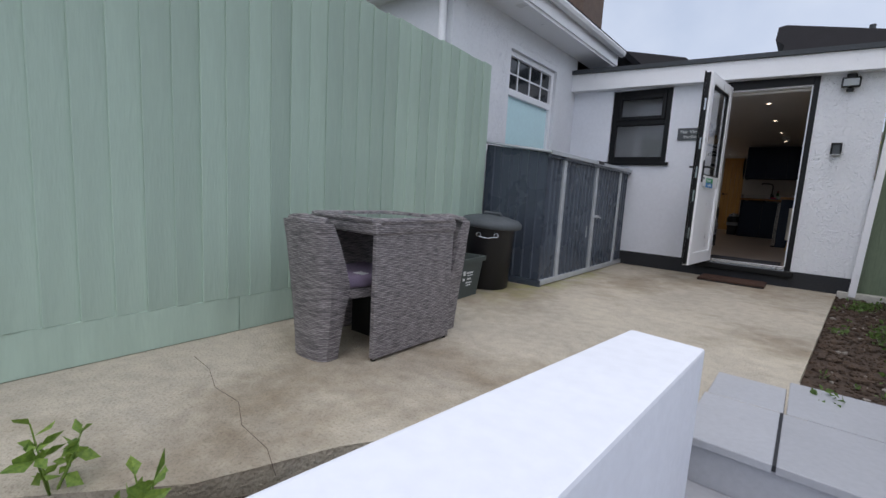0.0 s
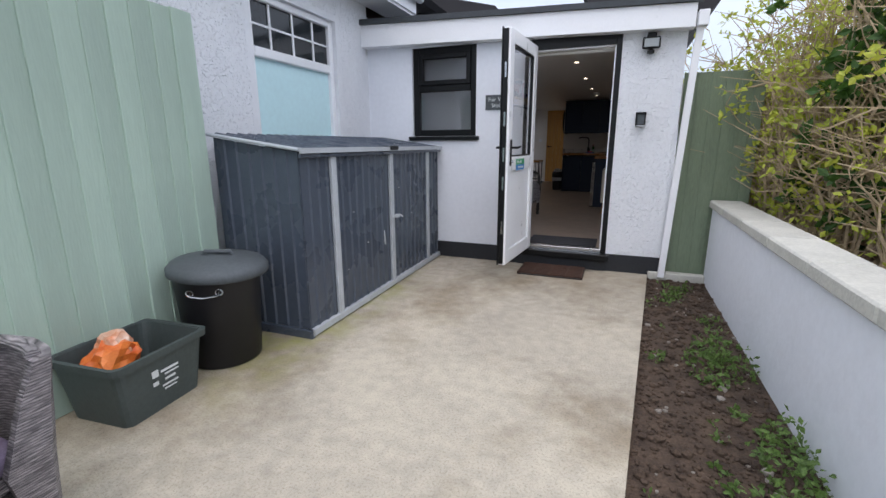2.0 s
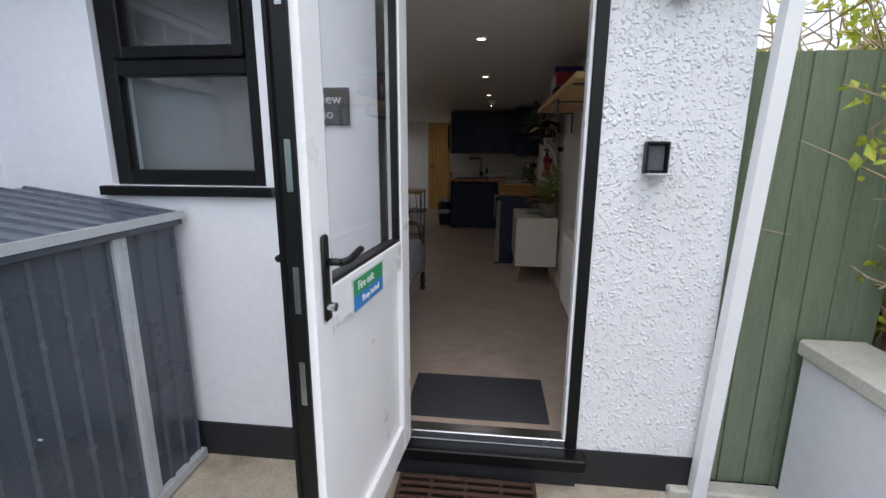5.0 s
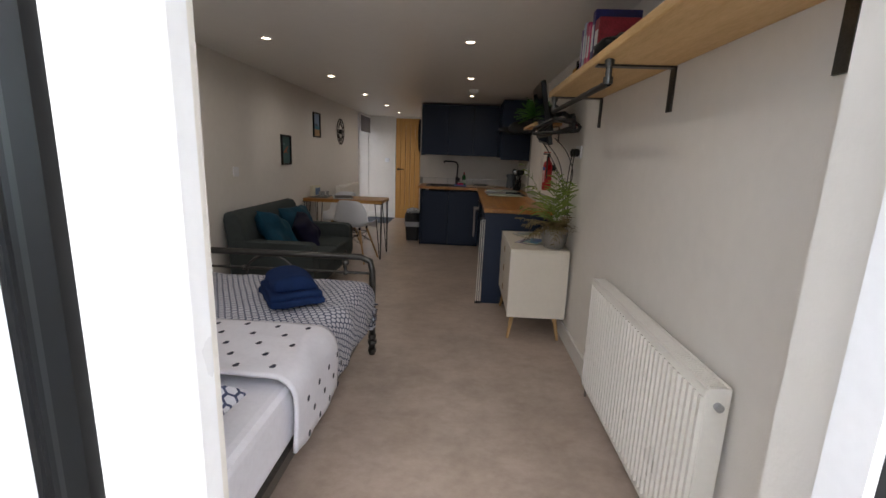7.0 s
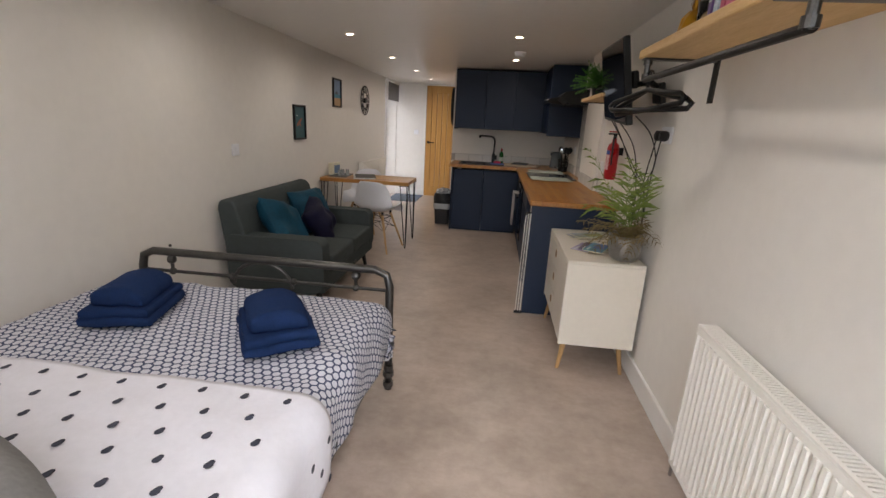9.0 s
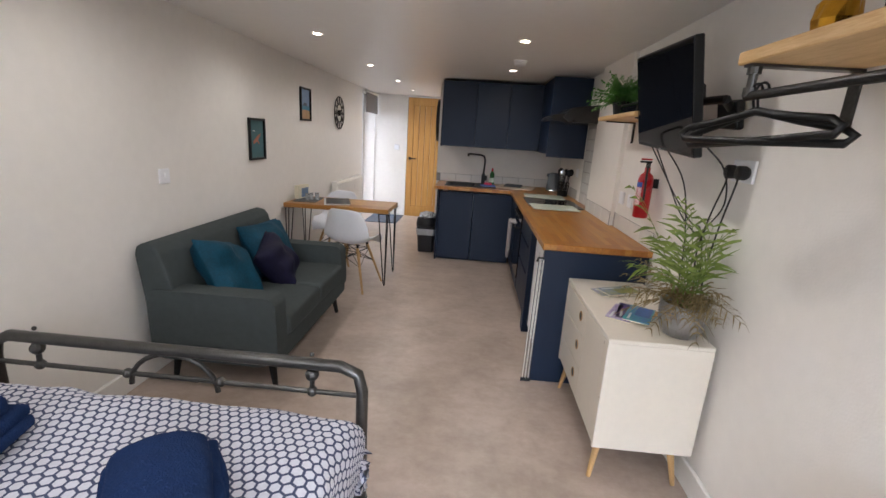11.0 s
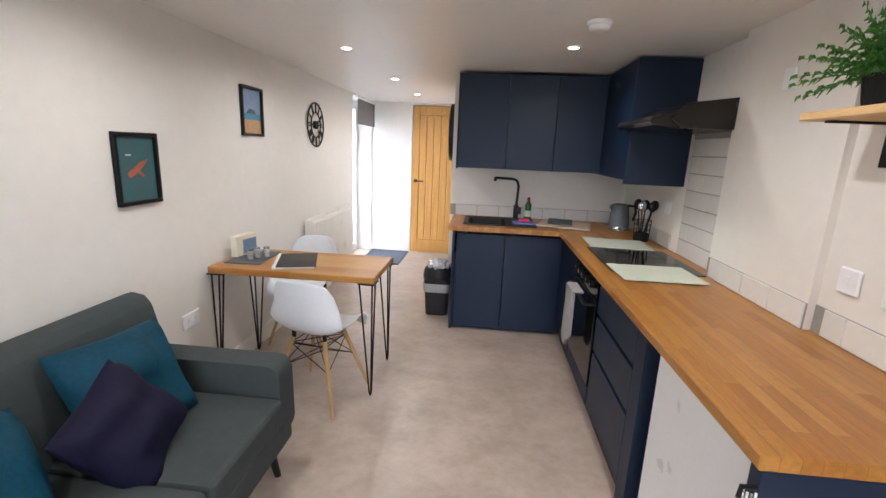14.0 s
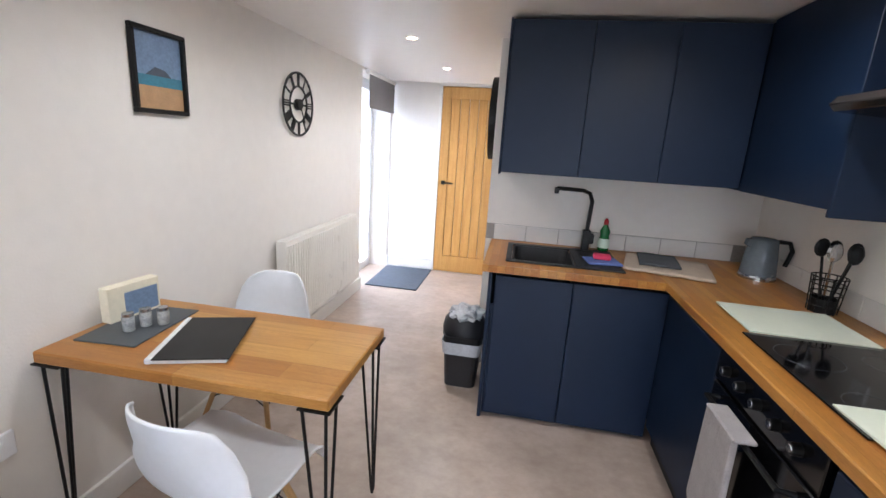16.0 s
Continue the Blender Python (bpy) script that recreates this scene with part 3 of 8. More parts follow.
for x, z, l in [(0.62, 0.78, 0.006), (0.98, 0.86, 0.007), (0.82, 0.5, 0.007), (1.42, 0.9, 0.005), (0.5, 0.35, 0.006), (1.7, 0.62, 0.006), (1.12, 0.42, 0.13)]:
    sm = prism([(x, z), (x + 0.006, z + 0.002), (x + 0.004 - l * 0.12, z + l), (x - 0.002 - l * 0.12, z + l * 0.97)], 0.0, 0.0125, "y")
    part("scuff", sm, M_white_print, shed, "small white scuff in the paint")

# ---- outside: dustbin and recycling box ----
bin_out = thing("dustbin", pose(-1.765, -2.875, PATIO), "round black plastic dustbin with a grey lid", "dustbin")
part("body", lathe([(0.19, 0), (0.205, 0.01), (0.24, 0.55), (0.248, 0.56), (0.248, 0.585), (0.23, 0.585), (0.195, 0.05)], 36), M_bin, bin_out, smooth=True)
lid = part("lid", lathe([(0.262, 0.56), (0.276, 0.565), (0.276, 0.6), (0.25, 0.628), (0.13, 0.655), (0.03, 0.662), (0.001, 0.662), (0.001, 0.635), (0.252, 0.59)], 36), M_lid, bin_out, "weathered grey lid", True)
lid.matrix_basis = Matrix.Translation((-0.01, -0.01, 0.0)) @ Matrix.Rotation(radians(4), 4, "Y") @ Matrix.Rotation(radians(35), 4, "Z")
part("lid_handle", pipe([(-0.09, 0, 0.645), (-0.07, 0, 0.68), (0.07, 0, 0.68), (0.09, 0, 0.645)], 0.013, 8), M_lid, lid)
wh = Matrix.Rotation(radians(-58), 4, "Z")
hb = pipe([(0.232, -0.075, 0.5), (0.268, -0.07, 0.48), (0.27, 0, 0.47), (0.268, 0.07, 0.48), (0.232, 0.075, 0.5)], 0.006, 8)
for s in (-1, 1):
    pipe([(0.252, s * (0.075 + 0.018 * math.cos(a)), 0.495 + 0.018 * math.sin(a)) for a in [k * math.pi / 6 for k in range(12)]], 0.005, 6, bm=hb, close=True)
hb.transform(wh)
part("wire_handle", hb, M_chrome, bin_out, "bare wire handle")

crate = thing("recycling_box", pose(-1.78, -3.42, PATIO, 0, 0, 5), "open dark grey plastic recycling box holding orange bags", "recycling box")


def tapered_open_box(w0, d0, w1, d1, h, t):
    """An open box, wider at the top, with walls t thick and a floor."""
    b = bmesh.new()
    def ring(w, d, z):
        r = 0.04
        out = []
        for cx, cy, a0 in ((w / 2 - r, d / 2 - r, 0), (-w / 2 + r, d / 2 - r, 90), (-w / 2 + r, -d / 2 + r, 180), (w / 2 - r, -d / 2 + r, 270)):
            for k in range(4):
                a = radians(a0 + 30 * k)
                out.append(b.verts.new((cx + r * math.cos(a), cy + r * math.sin(a), z)))
        return out
    rings = [ring(w0, d0, 0), ring(w1, d1, h), ring(w1 - 2 * t, d1 - 2 * t, h), ring(w0 - 2 * t, d0 - 2 * t, t)]
    b.faces.new(rings[0][::-1])
    for p, q in zip(rings, rings[1:]):
        for k in range(len(p)):
            b.faces.new((p[k], p[(k + 1) % len(p)], q[(k + 1) % len(q)], q[k]))
    b.faces.new(rings[3])
    return b


part("tub", tapered_open_box(0.36, 0.42, 0.42, 0.5, 0.32, 0.008), M_crate, crate)
rim = tapered_open_box(0.45, 0.53, 0.455, 0.535, 0.035, 0.02)
bmesh.ops.delete(rim, geom=[f for f in rim.faces if len(f.verts) > 4], context="FACES")
rim.transform(Matrix.Translation((0, 0, 0.29)))
part("rim", rim, M_crate, crate)
pr = bmesh.new()
for k, (y, z, w, h) in enumerate([(0.02, 0.2, 0.1, 0.012), (0.03, 0.18, 0.08, 0.008), (-0.06, 0.19, 0.035, 0.035), (-0.06, 0.145, 0.03, 0.02), (0.02, 0.15, 0.06, 0.012), (0.02, 0.12, 0.09, 0.01), (0.02, 0.1, 0.07, 0.008)]):
    box(0.1975 + 0.033 * z / 0.32 * 0.9 - 0.0125, 0.199 + 0.033 * z / 0.32 * 0.9 - 0.0125, y - w / 2, y + w / 2, z, z + h, bm=pr)
part("print", pr, M_white_print, crate, "faded white print")
for k, (x, y, rz, sc) in enumerate([(-0.02, -0.05, 20, 1.0), (-0.05, -0.02, 70, 0.75)]):
    bg = bmesh.new()
    bmesh.ops.create_icosphere(bg, subdivisions=3, radius=0.13 * sc)
    rnd = random.Random(k)
    for v in bg.verts:
        n = noise.noise(v.co * 14 + Vector((k * 5, 0, 0))) * 0.07 + noise.noise(v.co * 30) * 0.03
        v.co = v.co * (1 + n * 5) * 1.0
        v.co.z *= 0.85
        v.co.x *= 0.8
    solo("plastic_bag", bg, M_pale_bag if k else M_orange, pose(-1.78 + x, -3.45 + y, PATIO + 0.25 + 0.06 * k, 0, 0, rz) @ Matrix.Scale(1.0, 4), "crumpled orange and white plastic bag in the box", "bag", "bags in the box")

# ---- outside: rattan bistro set ----
TBX, TBY = -1.34, -4.565
tab = thing("bistro_table", pose(TBX, TBY, PATIO), "grey woven rattan bistro table with a glass top", "table")
part("front_panel", box(0.235, 0.275, -0.29, 0.29, 0.01, 0.67, 0.008), M_weave, tab)
part("back_panel", box(-0.275, -0.235, -0.29, 0.29, 0.01, 0.67, 0.008), M_weave, tab)
part("top_frame", box(-0.29, 0.285, -0.305, 0.305, 0.62, 0.69, 0.03, seg=3), M_weave, tab)
part("glass_top", box(-0.25, 0.25, -0.27, 0.27, 0.69, 0.6945), M_tabletop, tab, "dark tinted glass top")
part("top_rim", pipe([(-0.26, -0.28, 0.69), (-0.2, -0.295, 0.69), (0.25, -0.295, 0.69), (0.275, -0.27, 0.69), (0.275, 0.27, 0.69), (0.25, 0.295, 0.69), (-0.2, 0.295, 0.69), (-0.27, 0.25, 0.69)], 0.016, 8, close=True), M_weave, tab)
for sx in (-0.25, 0.25):
    for sy in (-0.27, 0.27):
        part("foot", tube((sx, sy, 0), (sx, sy, 0.015), 0.014), M_black, tab)


def tub_chair(m):
    """A low rattan tub chair whose rounded back closes the table's open end; it faces local +y."""
    c = thing("rattan_chair", m, "grey woven rattan tub chair tucked under the table", "chair", "rattan chairs")
    b = bmesh.new()
    rows = [(0.0, 0.0, 0.055), (0.12, 0.0, 0.062), (0.25, -0.005, 0.08), (0.35, -0.01, 0.105), (0.4, -0.015, 0.095), (0.48, -0.025, 0.08), (0.57, -0.035, 0.06), (0.64, -0.045, 0.045), (0.69, -0.05, 0.03)]
    grid = []
    for z, back, deep in rows:
        row = []
        for k in range(17):
            s = (k - 8) / 8
            a = abs(s)
            x = (0.095 + 0.04 * min(1.0, z / 0.4)) * min(1.0, a / 0.6)
            y = back + 0.018 * min(1.0, a / 0.6) ** 3 + (deep * (a - 0.6) / 0.4 if a > 0.6 else 0.0)
            row.append(b.verts.new((math.copysign(x, s), y, z - (0.02 * a if z > 0.6 else 0.0))))
        grid.append(row)
    for r0, r1 in zip(grid, grid[1:]):
        for k in range(16):
            b.faces.new((r0[k], r1[k], r1[k + 1], r0[k + 1]))
    thicken(b, 0.03)
    part("back_shell", b, M_weave, c)
    part("seat", prism([(-0.112, 0.05), (0.112, 0.05), (0.15, 0.22), (0.17, 0.5), (-0.17, 0.5), (-0.15, 0.22)], 0.29, 0.345, "z", bevel=0.012), M_weave, c)
    # plain black upright slab filling the dark place below the seat, down to the ground
    part("black_under_seat", box(-0.165, 0.165, 0.42, 0.45, 0.0, 0.29), M_black, c)
    part("cushion", prism([(-0.11, 0.045), (0.11, 0.045), (0.155, 0.2), (0.17, 0.5), (-0.17, 0.5), (-0.155, 0.2)], 0.346, 0.41, "z", bevel=0.02), M_cushion, c, "purple-grey seat cushion", True)
    part("cushion_tag", box(0.08, 0.14, 0.2, 0.25, 0.4, 0.4125), M_white_print, c)
    part("top_roll", pipe([(0.135 * s, -0.035 + 0.018 * abs(s) ** 3, 0.69 - 0.012 * abs(s)) for s in [(k - 6) / 6 for k in range(13)]], 0.02, 8), M_weave, c)
    return c


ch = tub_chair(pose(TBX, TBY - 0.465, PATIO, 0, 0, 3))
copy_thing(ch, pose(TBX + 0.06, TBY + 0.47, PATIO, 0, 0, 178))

# ---- outside: front door, window and fittings ----
fr = thing("door_frame", pose(0, 0, 0), "black plastic door frame with a low sill", "door frame")
part("jamb", box(DOOR_L, DOOR_L + 0.08, -0.01, 0.06, -0.02, DOOR_T, 0.003), M_black_upvc, fr)
part("jamb", box(DOOR_R - 0.05, DOOR_R, -0.01, 0.06, -0.02, DOOR_T, 0.003), M_black_upvc, fr)
part("head", box(DOOR_L + 0.08, DOOR_R - 0.05, -0.01, 0.06, DOOR_T - 0.1, DOOR_T, 0.003), M_black_upvc, fr)
for x0, x1, z0, z1 in [(DOOR_L + 0.08, DOOR_L + 0.092, 0.02, 2.0), (DOOR_R - 0.062, DOOR_R - 0.05, 0.02, 2.0), (DOOR_L + 0.08, DOOR_R - 0.05, 1.988, 2.0)]:
    part("inner_stop", box(x0, x1, 0.005, 0.065, z0, z1), M_upvc, fr, "white inner stop")
part("threshold", box(DOOR_L + 0.08, DOOR_R - 0.05, -0.005, 0.07, -0.02, 0.022, 0.004), M_chrome, fr, "bare metal threshold")
part("sill", box(DOOR_L - 0.03, DOOR_R + 0.03, -0.09, 0.0, -0.085, -0.022, 0.006), M_black_upvc, fr)
part("sill_block", box(DOOR_L, DOOR_R, -0.03, 0.0, -0.35, -0.085), M_plinth, fr)

leaf = thing("front_door", pose(-0.455, -0.03, 0.0, 0, 0, -95), "white half-glazed front door standing wide open", "door")
# local x runs from the hinge to the lock edge; the room side faces local +y
LW, LT, LH = 0.86, 0.065, 2.03
part("stile", box(0.0, 0.11, 0.0, LT, 0.0, LH, 0.006), M_upvc, leaf)
part("stile", box(LW - 0.11, LW, 0.0, LT, 0.0, LH, 0.006), M_upvc, leaf)
part("rail", box(0.11, LW - 0.11, 0.002, LT - 0.002, 0.0, 0.13, 0.004), M_upvc, leaf)
part("rail", box(0.11, LW - 0.11, 0.002, LT - 0.002, 0.86, 0.98, 0.004), M_upvc, leaf)
part("rail", box(0.11, LW - 0.11, 0.002, LT - 0.002, LH - 0.11, LH, 0.004), M_upvc, leaf)
part("panel", box(0.11, LW - 0.11, 0.02, LT - 0.02, 0.13, 0.86), M_upvc, leaf)
pane = part("pane", box(0.115, LW - 0.115, 0.026, 0.036, 0.98, LH - 0.11), M_glass, leaf)
pane.visible_shadow = False
gs = bmesh.new()
for c in [(0.11, 0.122, 0.98, LH - 0.11), (LW - 0.122, LW - 0.11, 0.98, LH - 0.11), (0.122, LW - 0.122, 0.98, 0.992), (0.122, LW - 0.122, LH - 0.122, LH - 0.11)]:
    box(c[0], c[1], 0.02, LT - 0.008, c[2], c[3], bm=gs)
part("gasket", gs, M_black, leaf, "black glazing seal")
part("outer_skin", wall_with("x", -0.012, -0.001, 0.0, LW + 0.012, 0.0, LH + 0.005, [(0.11, LW - 0.11, 0.98, LH - 0.11)]), M_black_upvc, leaf, "black outer skin")
part("edge_seal", box(LW, LW + 0.006, 0.004, LT - 0.02, 0.01, LH - 0.01), M_black, leaf)
lk = bmesh.new()
for z in (0.35, 0.75, 1.0, 1.3, 1.7):
    box(LW + 0.005, LW + 0.009, 0.018, 0.034, z - 0.06, z + 0.06, bm=lk)
part("lock_strip", lk, M_chrome, leaf)
hd = box(LW - 0.075, LW - 0.042, LT, LT + 0.012, 0.9, 1.13, 0.006)
tube((LW - 0.058, LT + 0.01, 1.06), (LW - 0.058, LT + 0.05, 1.06), 0.01, bm=hd)
pipe([(LW - 0.058, LT + 0.05, 1.06), (LW - 0.1, LT + 0.055, 1.058), (LW - 0.19, LT + 0.05, 1.068)], 0.01, 8, bm=hd)
part("handle", hd, M_black, leaf, "black lever handle", True)
hd = box(LW - 0.075, LW - 0.042, -0.026, -0.012, 0.9, 1.13, 0.005)
pipe([(LW - 0.058, -0.02, 1.06), (LW - 0.058, -0.06, 1.06), (LW - 0.19, -0.06, 1.065)], 0.01, 8, bm=hd)
part("handle", hd, M_black, leaf, "black lever handle", True)
part("key_cylinder", tube((LW - 0.058, LT, 0.94), (LW - 0.058, LT + 0.03, 0.94), 0.012), M_chrome, leaf)
stk = part("sticker", box(0.36, 0.62, LT - 0.001, LT + 0.002, 0.905, 0.955), mat("green_sticker", "2f9a63", 0.4, vary=0.04), leaf, "green and blue fire exit sticker")
part("blue_band", box(0.36, 0.62, LT - 0.001, LT + 0.002, 0.855, 0.904), mat("blue_sticker", "2f7fc4", 0.4, vary=0.04), stk)
part("label_edge", box(0.352, 0.628, LT - 0.001, LT + 0.0012, 0.848, 0.962), M_white_print, stk)


def words(text, size, material, parent, m, depth=0.0015, name="lettering"):
    cu = bpy.data.curves.new(name, "FONT")
    cu.body, cu.size, cu.extrude, cu.align_x, cu.align_y = text, size, depth, "CENTER", "CENTER"
    cu.resolution_u = 2
    tmp = bpy.data.objects.new("tmp", cu)
    scene.collection.objects.link(tmp)
    me = bpy.data.meshes.new_from_object(tmp.evaluated_get(bpy.context.evaluated_depsgraph_get()))
    bpy.data.objects.remove(tmp)
    me.materials.clear()
    me.materials.append(material)
    me.transform(m)
    ob = new(name, me)
    ob.parent = parent
    return ob


words("Fire exit", 0.04, M_white_print, stk, Matrix.Translation((0.52, LT + 0.003, 0.93)) @ Matrix.Rotation(radians(180), 4, "Z") @ Matrix.Rotation(radians(90), 4, "X"))
words("Keep locked", 0.03, M_white_print, stk, Matrix.Translation((0.48, LT + 0.003, 0.88)) @ Matrix.Rotation(radians(180), 4, "Z") @ Matrix.Rotation(radians(90), 4, "X"))
for z in (0.25, 1.0, 1.78):
    part("hinge", tube((-0.012, -0.01, z - 0.05), (-0.012, -0.01, z + 0.05), 0.012, seg=10), M_upvc, leaf)

sg = thing("name_sign", pose(-0.79, 0, 1.52), "slate grey house name sign with white letters", "sign")
part("plate", box(-0.14, 0.14, -0.016, -0.002, -0.075, 0.075, 0.003), M_sign, sg)
words("Fair View", 0.058, M_white_print, sg, Matrix.Translation((0, -0.018, 0.028)) @ Matrix.Rotation(radians(90), 4, "X"))
words("Studio", 0.058, M_white_print, sg, Matrix.Translation((0, -0.018, -0.032)) @ Matrix.Rotation(radians(90), 4, "X"))

w = thing("window_1", pose(0, 0, 0), "black plastic window with a small top light", "window")
w["kind"] = "structure"
X0, X1, Z0, Z1 = WIN
for c in [(X0, X0 + 0.07, Z0, Z1), (X1 - 0.07, X1, Z0, Z1), (X0 + 0.07, X1 - 0.07, Z0, Z0 + 0.07), (X0 + 0.07, X1 - 0.07, Z1 - 0.07, Z1), (X0 + 0.07, X1 - 0.07, 1.66, 1.73)]:
    part("window_frame", box(c[0], c[1], 0.03, 0.1, c[2], c[3], 0.006), M_black_upvc, w)
for c in [(X0 + 0.07, X0 + 0.12, 1.73, Z1 - 0.07), (X1 - 0.12, X1 - 0.07, 1.73, Z1 - 0.07), (X0 + 0.12, X1 - 0.12, 1.73, 1.78), (X0 + 0.12, X1 - 0.12, Z1 - 0.12, Z1 - 0.07)]:
    part("casement", box(c[0], c[1], 0.015, 0.08, c[2], c[3], 0.006), M_black_upvc, w)
for z0, z1 in [(Z0 + 0.07, 1.66), (1.78, Z1 - 0.12)]:
    p = part("pane", box(X0 + 0.05, X1 - 0.05, 0.055, 0.065, z0, z1), M_glass, w)
    p.visible_shadow = False
part("window_sill", box(X0 - 0.04, X1 + 0.04, -0.04, 0.04, Z0 - 0.045, Z0 - 0.002, 0.005), M_black_upvc, w)
solo("window_blind", box(X0 - 0.02, X1 + 0.02, 0.2, 0.204, Z0 + 0.02, Z1 - 0.02), thin_leaf(mat("pale_grey_blind", "8d9196", 0.8, vary=0.05), 0.12), Matrix(), "pale grey roller blind behind the window", "blind")

wl = thing("key_safe", pose(0.6, 0, 1.31), "dark grey key safe with its flap hanging open", "key safe")
part("back_plate", box(-0.044, 0.044, -0.012, 0.0, -0.055, 0.07, 0.004), M_sign, wl)
for c in [(-0.044, -0.034, -0.055, 0.07), (0.034, 0.044, -0.055, 0.07), (-0.034, 0.034, 0.058, 0.07), (-0.034, 0.034, -0.055, -0.046)]:
    part("rim", box(c[0], c[1], -0.042, -0.012, c[2], c[3], 0.003), M_black, wl)
part("dial_panel", box(-0.032, 0.032, -0.024, -0.012, -0.044, 0.056, 0.003), M_lid, wl, "grey dial panel")
part("flap", box(-0.042, 0.042, -0.1, -0.042, -0.06, -0.052, 0.003), M_galv, wl, "pale open flap")
fl = thing("floodlight", pose(0.63, 0, 1.94), "black LED floodlight with a motion sensor", "lamp")
part("housing", box(-0.075, 0.075, -0.07, -0.04, -0.01, 0.09, 0.008), M_black, fl)
part("lens", box(-0.06, 0.06, -0.0735, -0.069, 0.005, 0.075), mat("lamp_glass", "9aa0a2", 0.2, vary=0.03), fl, "pale glass front")
part("bracket", box(-0.04, 0.04, -0.045, 0.0, 0.07, 0.13, 0.005), M_black, fl)
part("sensor", lathe([(0.012, -0.05), (0.03, -0.045), (0.03, -0.02), (0.015, -0.008)], 14), M_black, fl).location = (0, -0.05, -0.005)

dm = thing("doormat", pose(-0.12, -0.255, PATIO), "brown slatted rubber doormat before the sill", "doormat")
part("base", box(-0.32, 0.32, -0.2, 0.2, 0.0, 0.012, 0.004), M_black, dm)
for i in range(9):
    y = -0.18 + i * 0.045
    part("slat", box(-0.31, 0.31, y - 0.0105, y + 0.0105, 0.012, 0.032, 0.005), M_coir, dm)
for x in (-0.31, -0.16, 0.0, 0.16, 0.31):
    part("cross_bar", box(x - 0.01, x + 0.01, -0.2, 0.2, 0.01, 0.028, 0.003), M_coir, dm)

dp = thing("downpipe", pose(0, 0, 0), "square white plastic downpipe at the corner", "pipe")
part("pipe", pipe([(1.01, -0.055, 2.08), (0.995, -0.05, 1.8), (0.915, -0.05, -0.2)], 0.04, 4), M_upvc, dp)
part("hopper", box(0.975, 1.06, -0.13, 0.0, 2.075, 2.2, 0.006), M_upvc, dp)

# ---- outside: bungalow ----
bw = thing("window_2", pose(BX, 0, 0), "white window with frosted film and a glazed grid above", "window")
bw["kind"] = "structure"
Y0, Y1, ZB, ZT, ZM = -1.78, -0.62, 0.95, 2.3, 1.8
for c in [(Y0, Y0 + 0.06, ZB, ZT), (Y1 - 0.06, Y1, ZB, ZT), (Y0 + 0.06, Y1 - 0.06, ZB, ZB + 0.06), (Y0 + 0.06, Y1 - 0.06, ZT - 0.06, ZT), (Y0 + 0.06, Y1 - 0.06, ZM, ZM + 0.08)]:
    part("window_frame", box(-0.12, -0.04, c[0], c[1], c[2], c[3], 0.008), M_upvc, bw)
part("frosted_pane", box(-0.09, -0.08, Y0 + 0.05, Y1 - 0.05, ZB + 0.05, ZM + 0.01), M_frosted, bw, "pale blue frosted pane")
part("pane", box(-0.09, -0.08, Y0 + 0.05, Y1 - 0.05, ZM + 0.07, ZT - 0.05), M_dark_glass, bw)
for i in range(1, 4):
    y = Y0 + (Y1 - Y0) * i / 4
    part("glazing_bar", box(-0.078, -0.066, y - 0.009, y + 0.009, ZM + 0.08, ZT - 0.06), M_upvc, bw)
part("glazing_bar", box(-0.0775, -0.0665, Y0 + 0.06, Y1 - 0.06, 2.05, 2.067), M_upvc, bw)
setting("soffit", join(box(BX, -2.02, -2.95, 0.6, 2.6, 2.64), box(-2.03, -2.0, -2.95, 0.6, 2.63, 2.8)), M_upvc, "white soffit and fascia of the bungalow")
setting("soffit_front", join(box(-9.9, -2.0, -3.2, -2.85, 2.6, 2.64), box(-9.9, -2.0, -3.23, -3.2, 2.6, 2.8)), M_upvc)
gt = thing("gutter", pose(0, 0, 0), "white plastic gutter along the bungalow's eave", "gutter")
part("trough", pipe([(-1.95, -3.25, 2.8), (-1.95, 0.62, 2.8)], 0.055, 8), M_upvc, gt)
part("downpipe", pipe([(-2.3, -2.9, 2.62), (-2.42, -2.92, 2.45), (-2.42, -2.92, -0.5)], 0.038, 10), M_upvc, gt)
setting("bungalow_roof", prism([(-1.9, 2.84), (-6.0, 4.5), (-6.0, 4.42), (-1.95, 2.78)], -3.3, 5.5, "y"), M_roof_tile, "dark tiled bungalow roof", "roof")
setting("bungalow_roof_far", prism([(-6.0, 4.5), (-10.1, 2.84), (-10.05, 2.78), (-6.0, 4.42)], -3.3, 5.5, "y"), M_roof_tile)
setting("bungalow_gable", prism([(-2.1, 2.76), (-6.0, 4.38), (-9.9, 2.76)], -2.85, -2.6, "y"), M_render)
setting("bungalow_core", box(-9.6, BX - 0.26, -2.6, 6.0, -0.6, 2.62), M_smooth_render)
cm = thing("chimney", pose(-3.7, 2.7, 3.3), "brown rendered chimney on the bungalow roof", "chimney")
part("shaft", box(-0.45, 0.35, -0.5, 0.5, -0.3, 1.9, 0.01), M_brick, cm)
part("cap", box(-0.5, 0.4, -0.55, 0.55, 1.9, 2.0, 0.01), M_brick, cm)
rp = thing("low_tiled_roof", pose(0, 0, 2.43), "low dark tiled roof edge on the flat roof", "roof")
part("slope", prism([(-2.6, 0.0), (-2.6, 0.9), (-1.4, 0.6), (-1.3, 0.5), (-1.3, 0.0)], 2.0, 5.0, "y"), M_roof_tile, rp)
rp = thing("roof_lantern", pose(0, 0, 2.36), "dark tiled pitched roof beyond the flat roof", "roof")
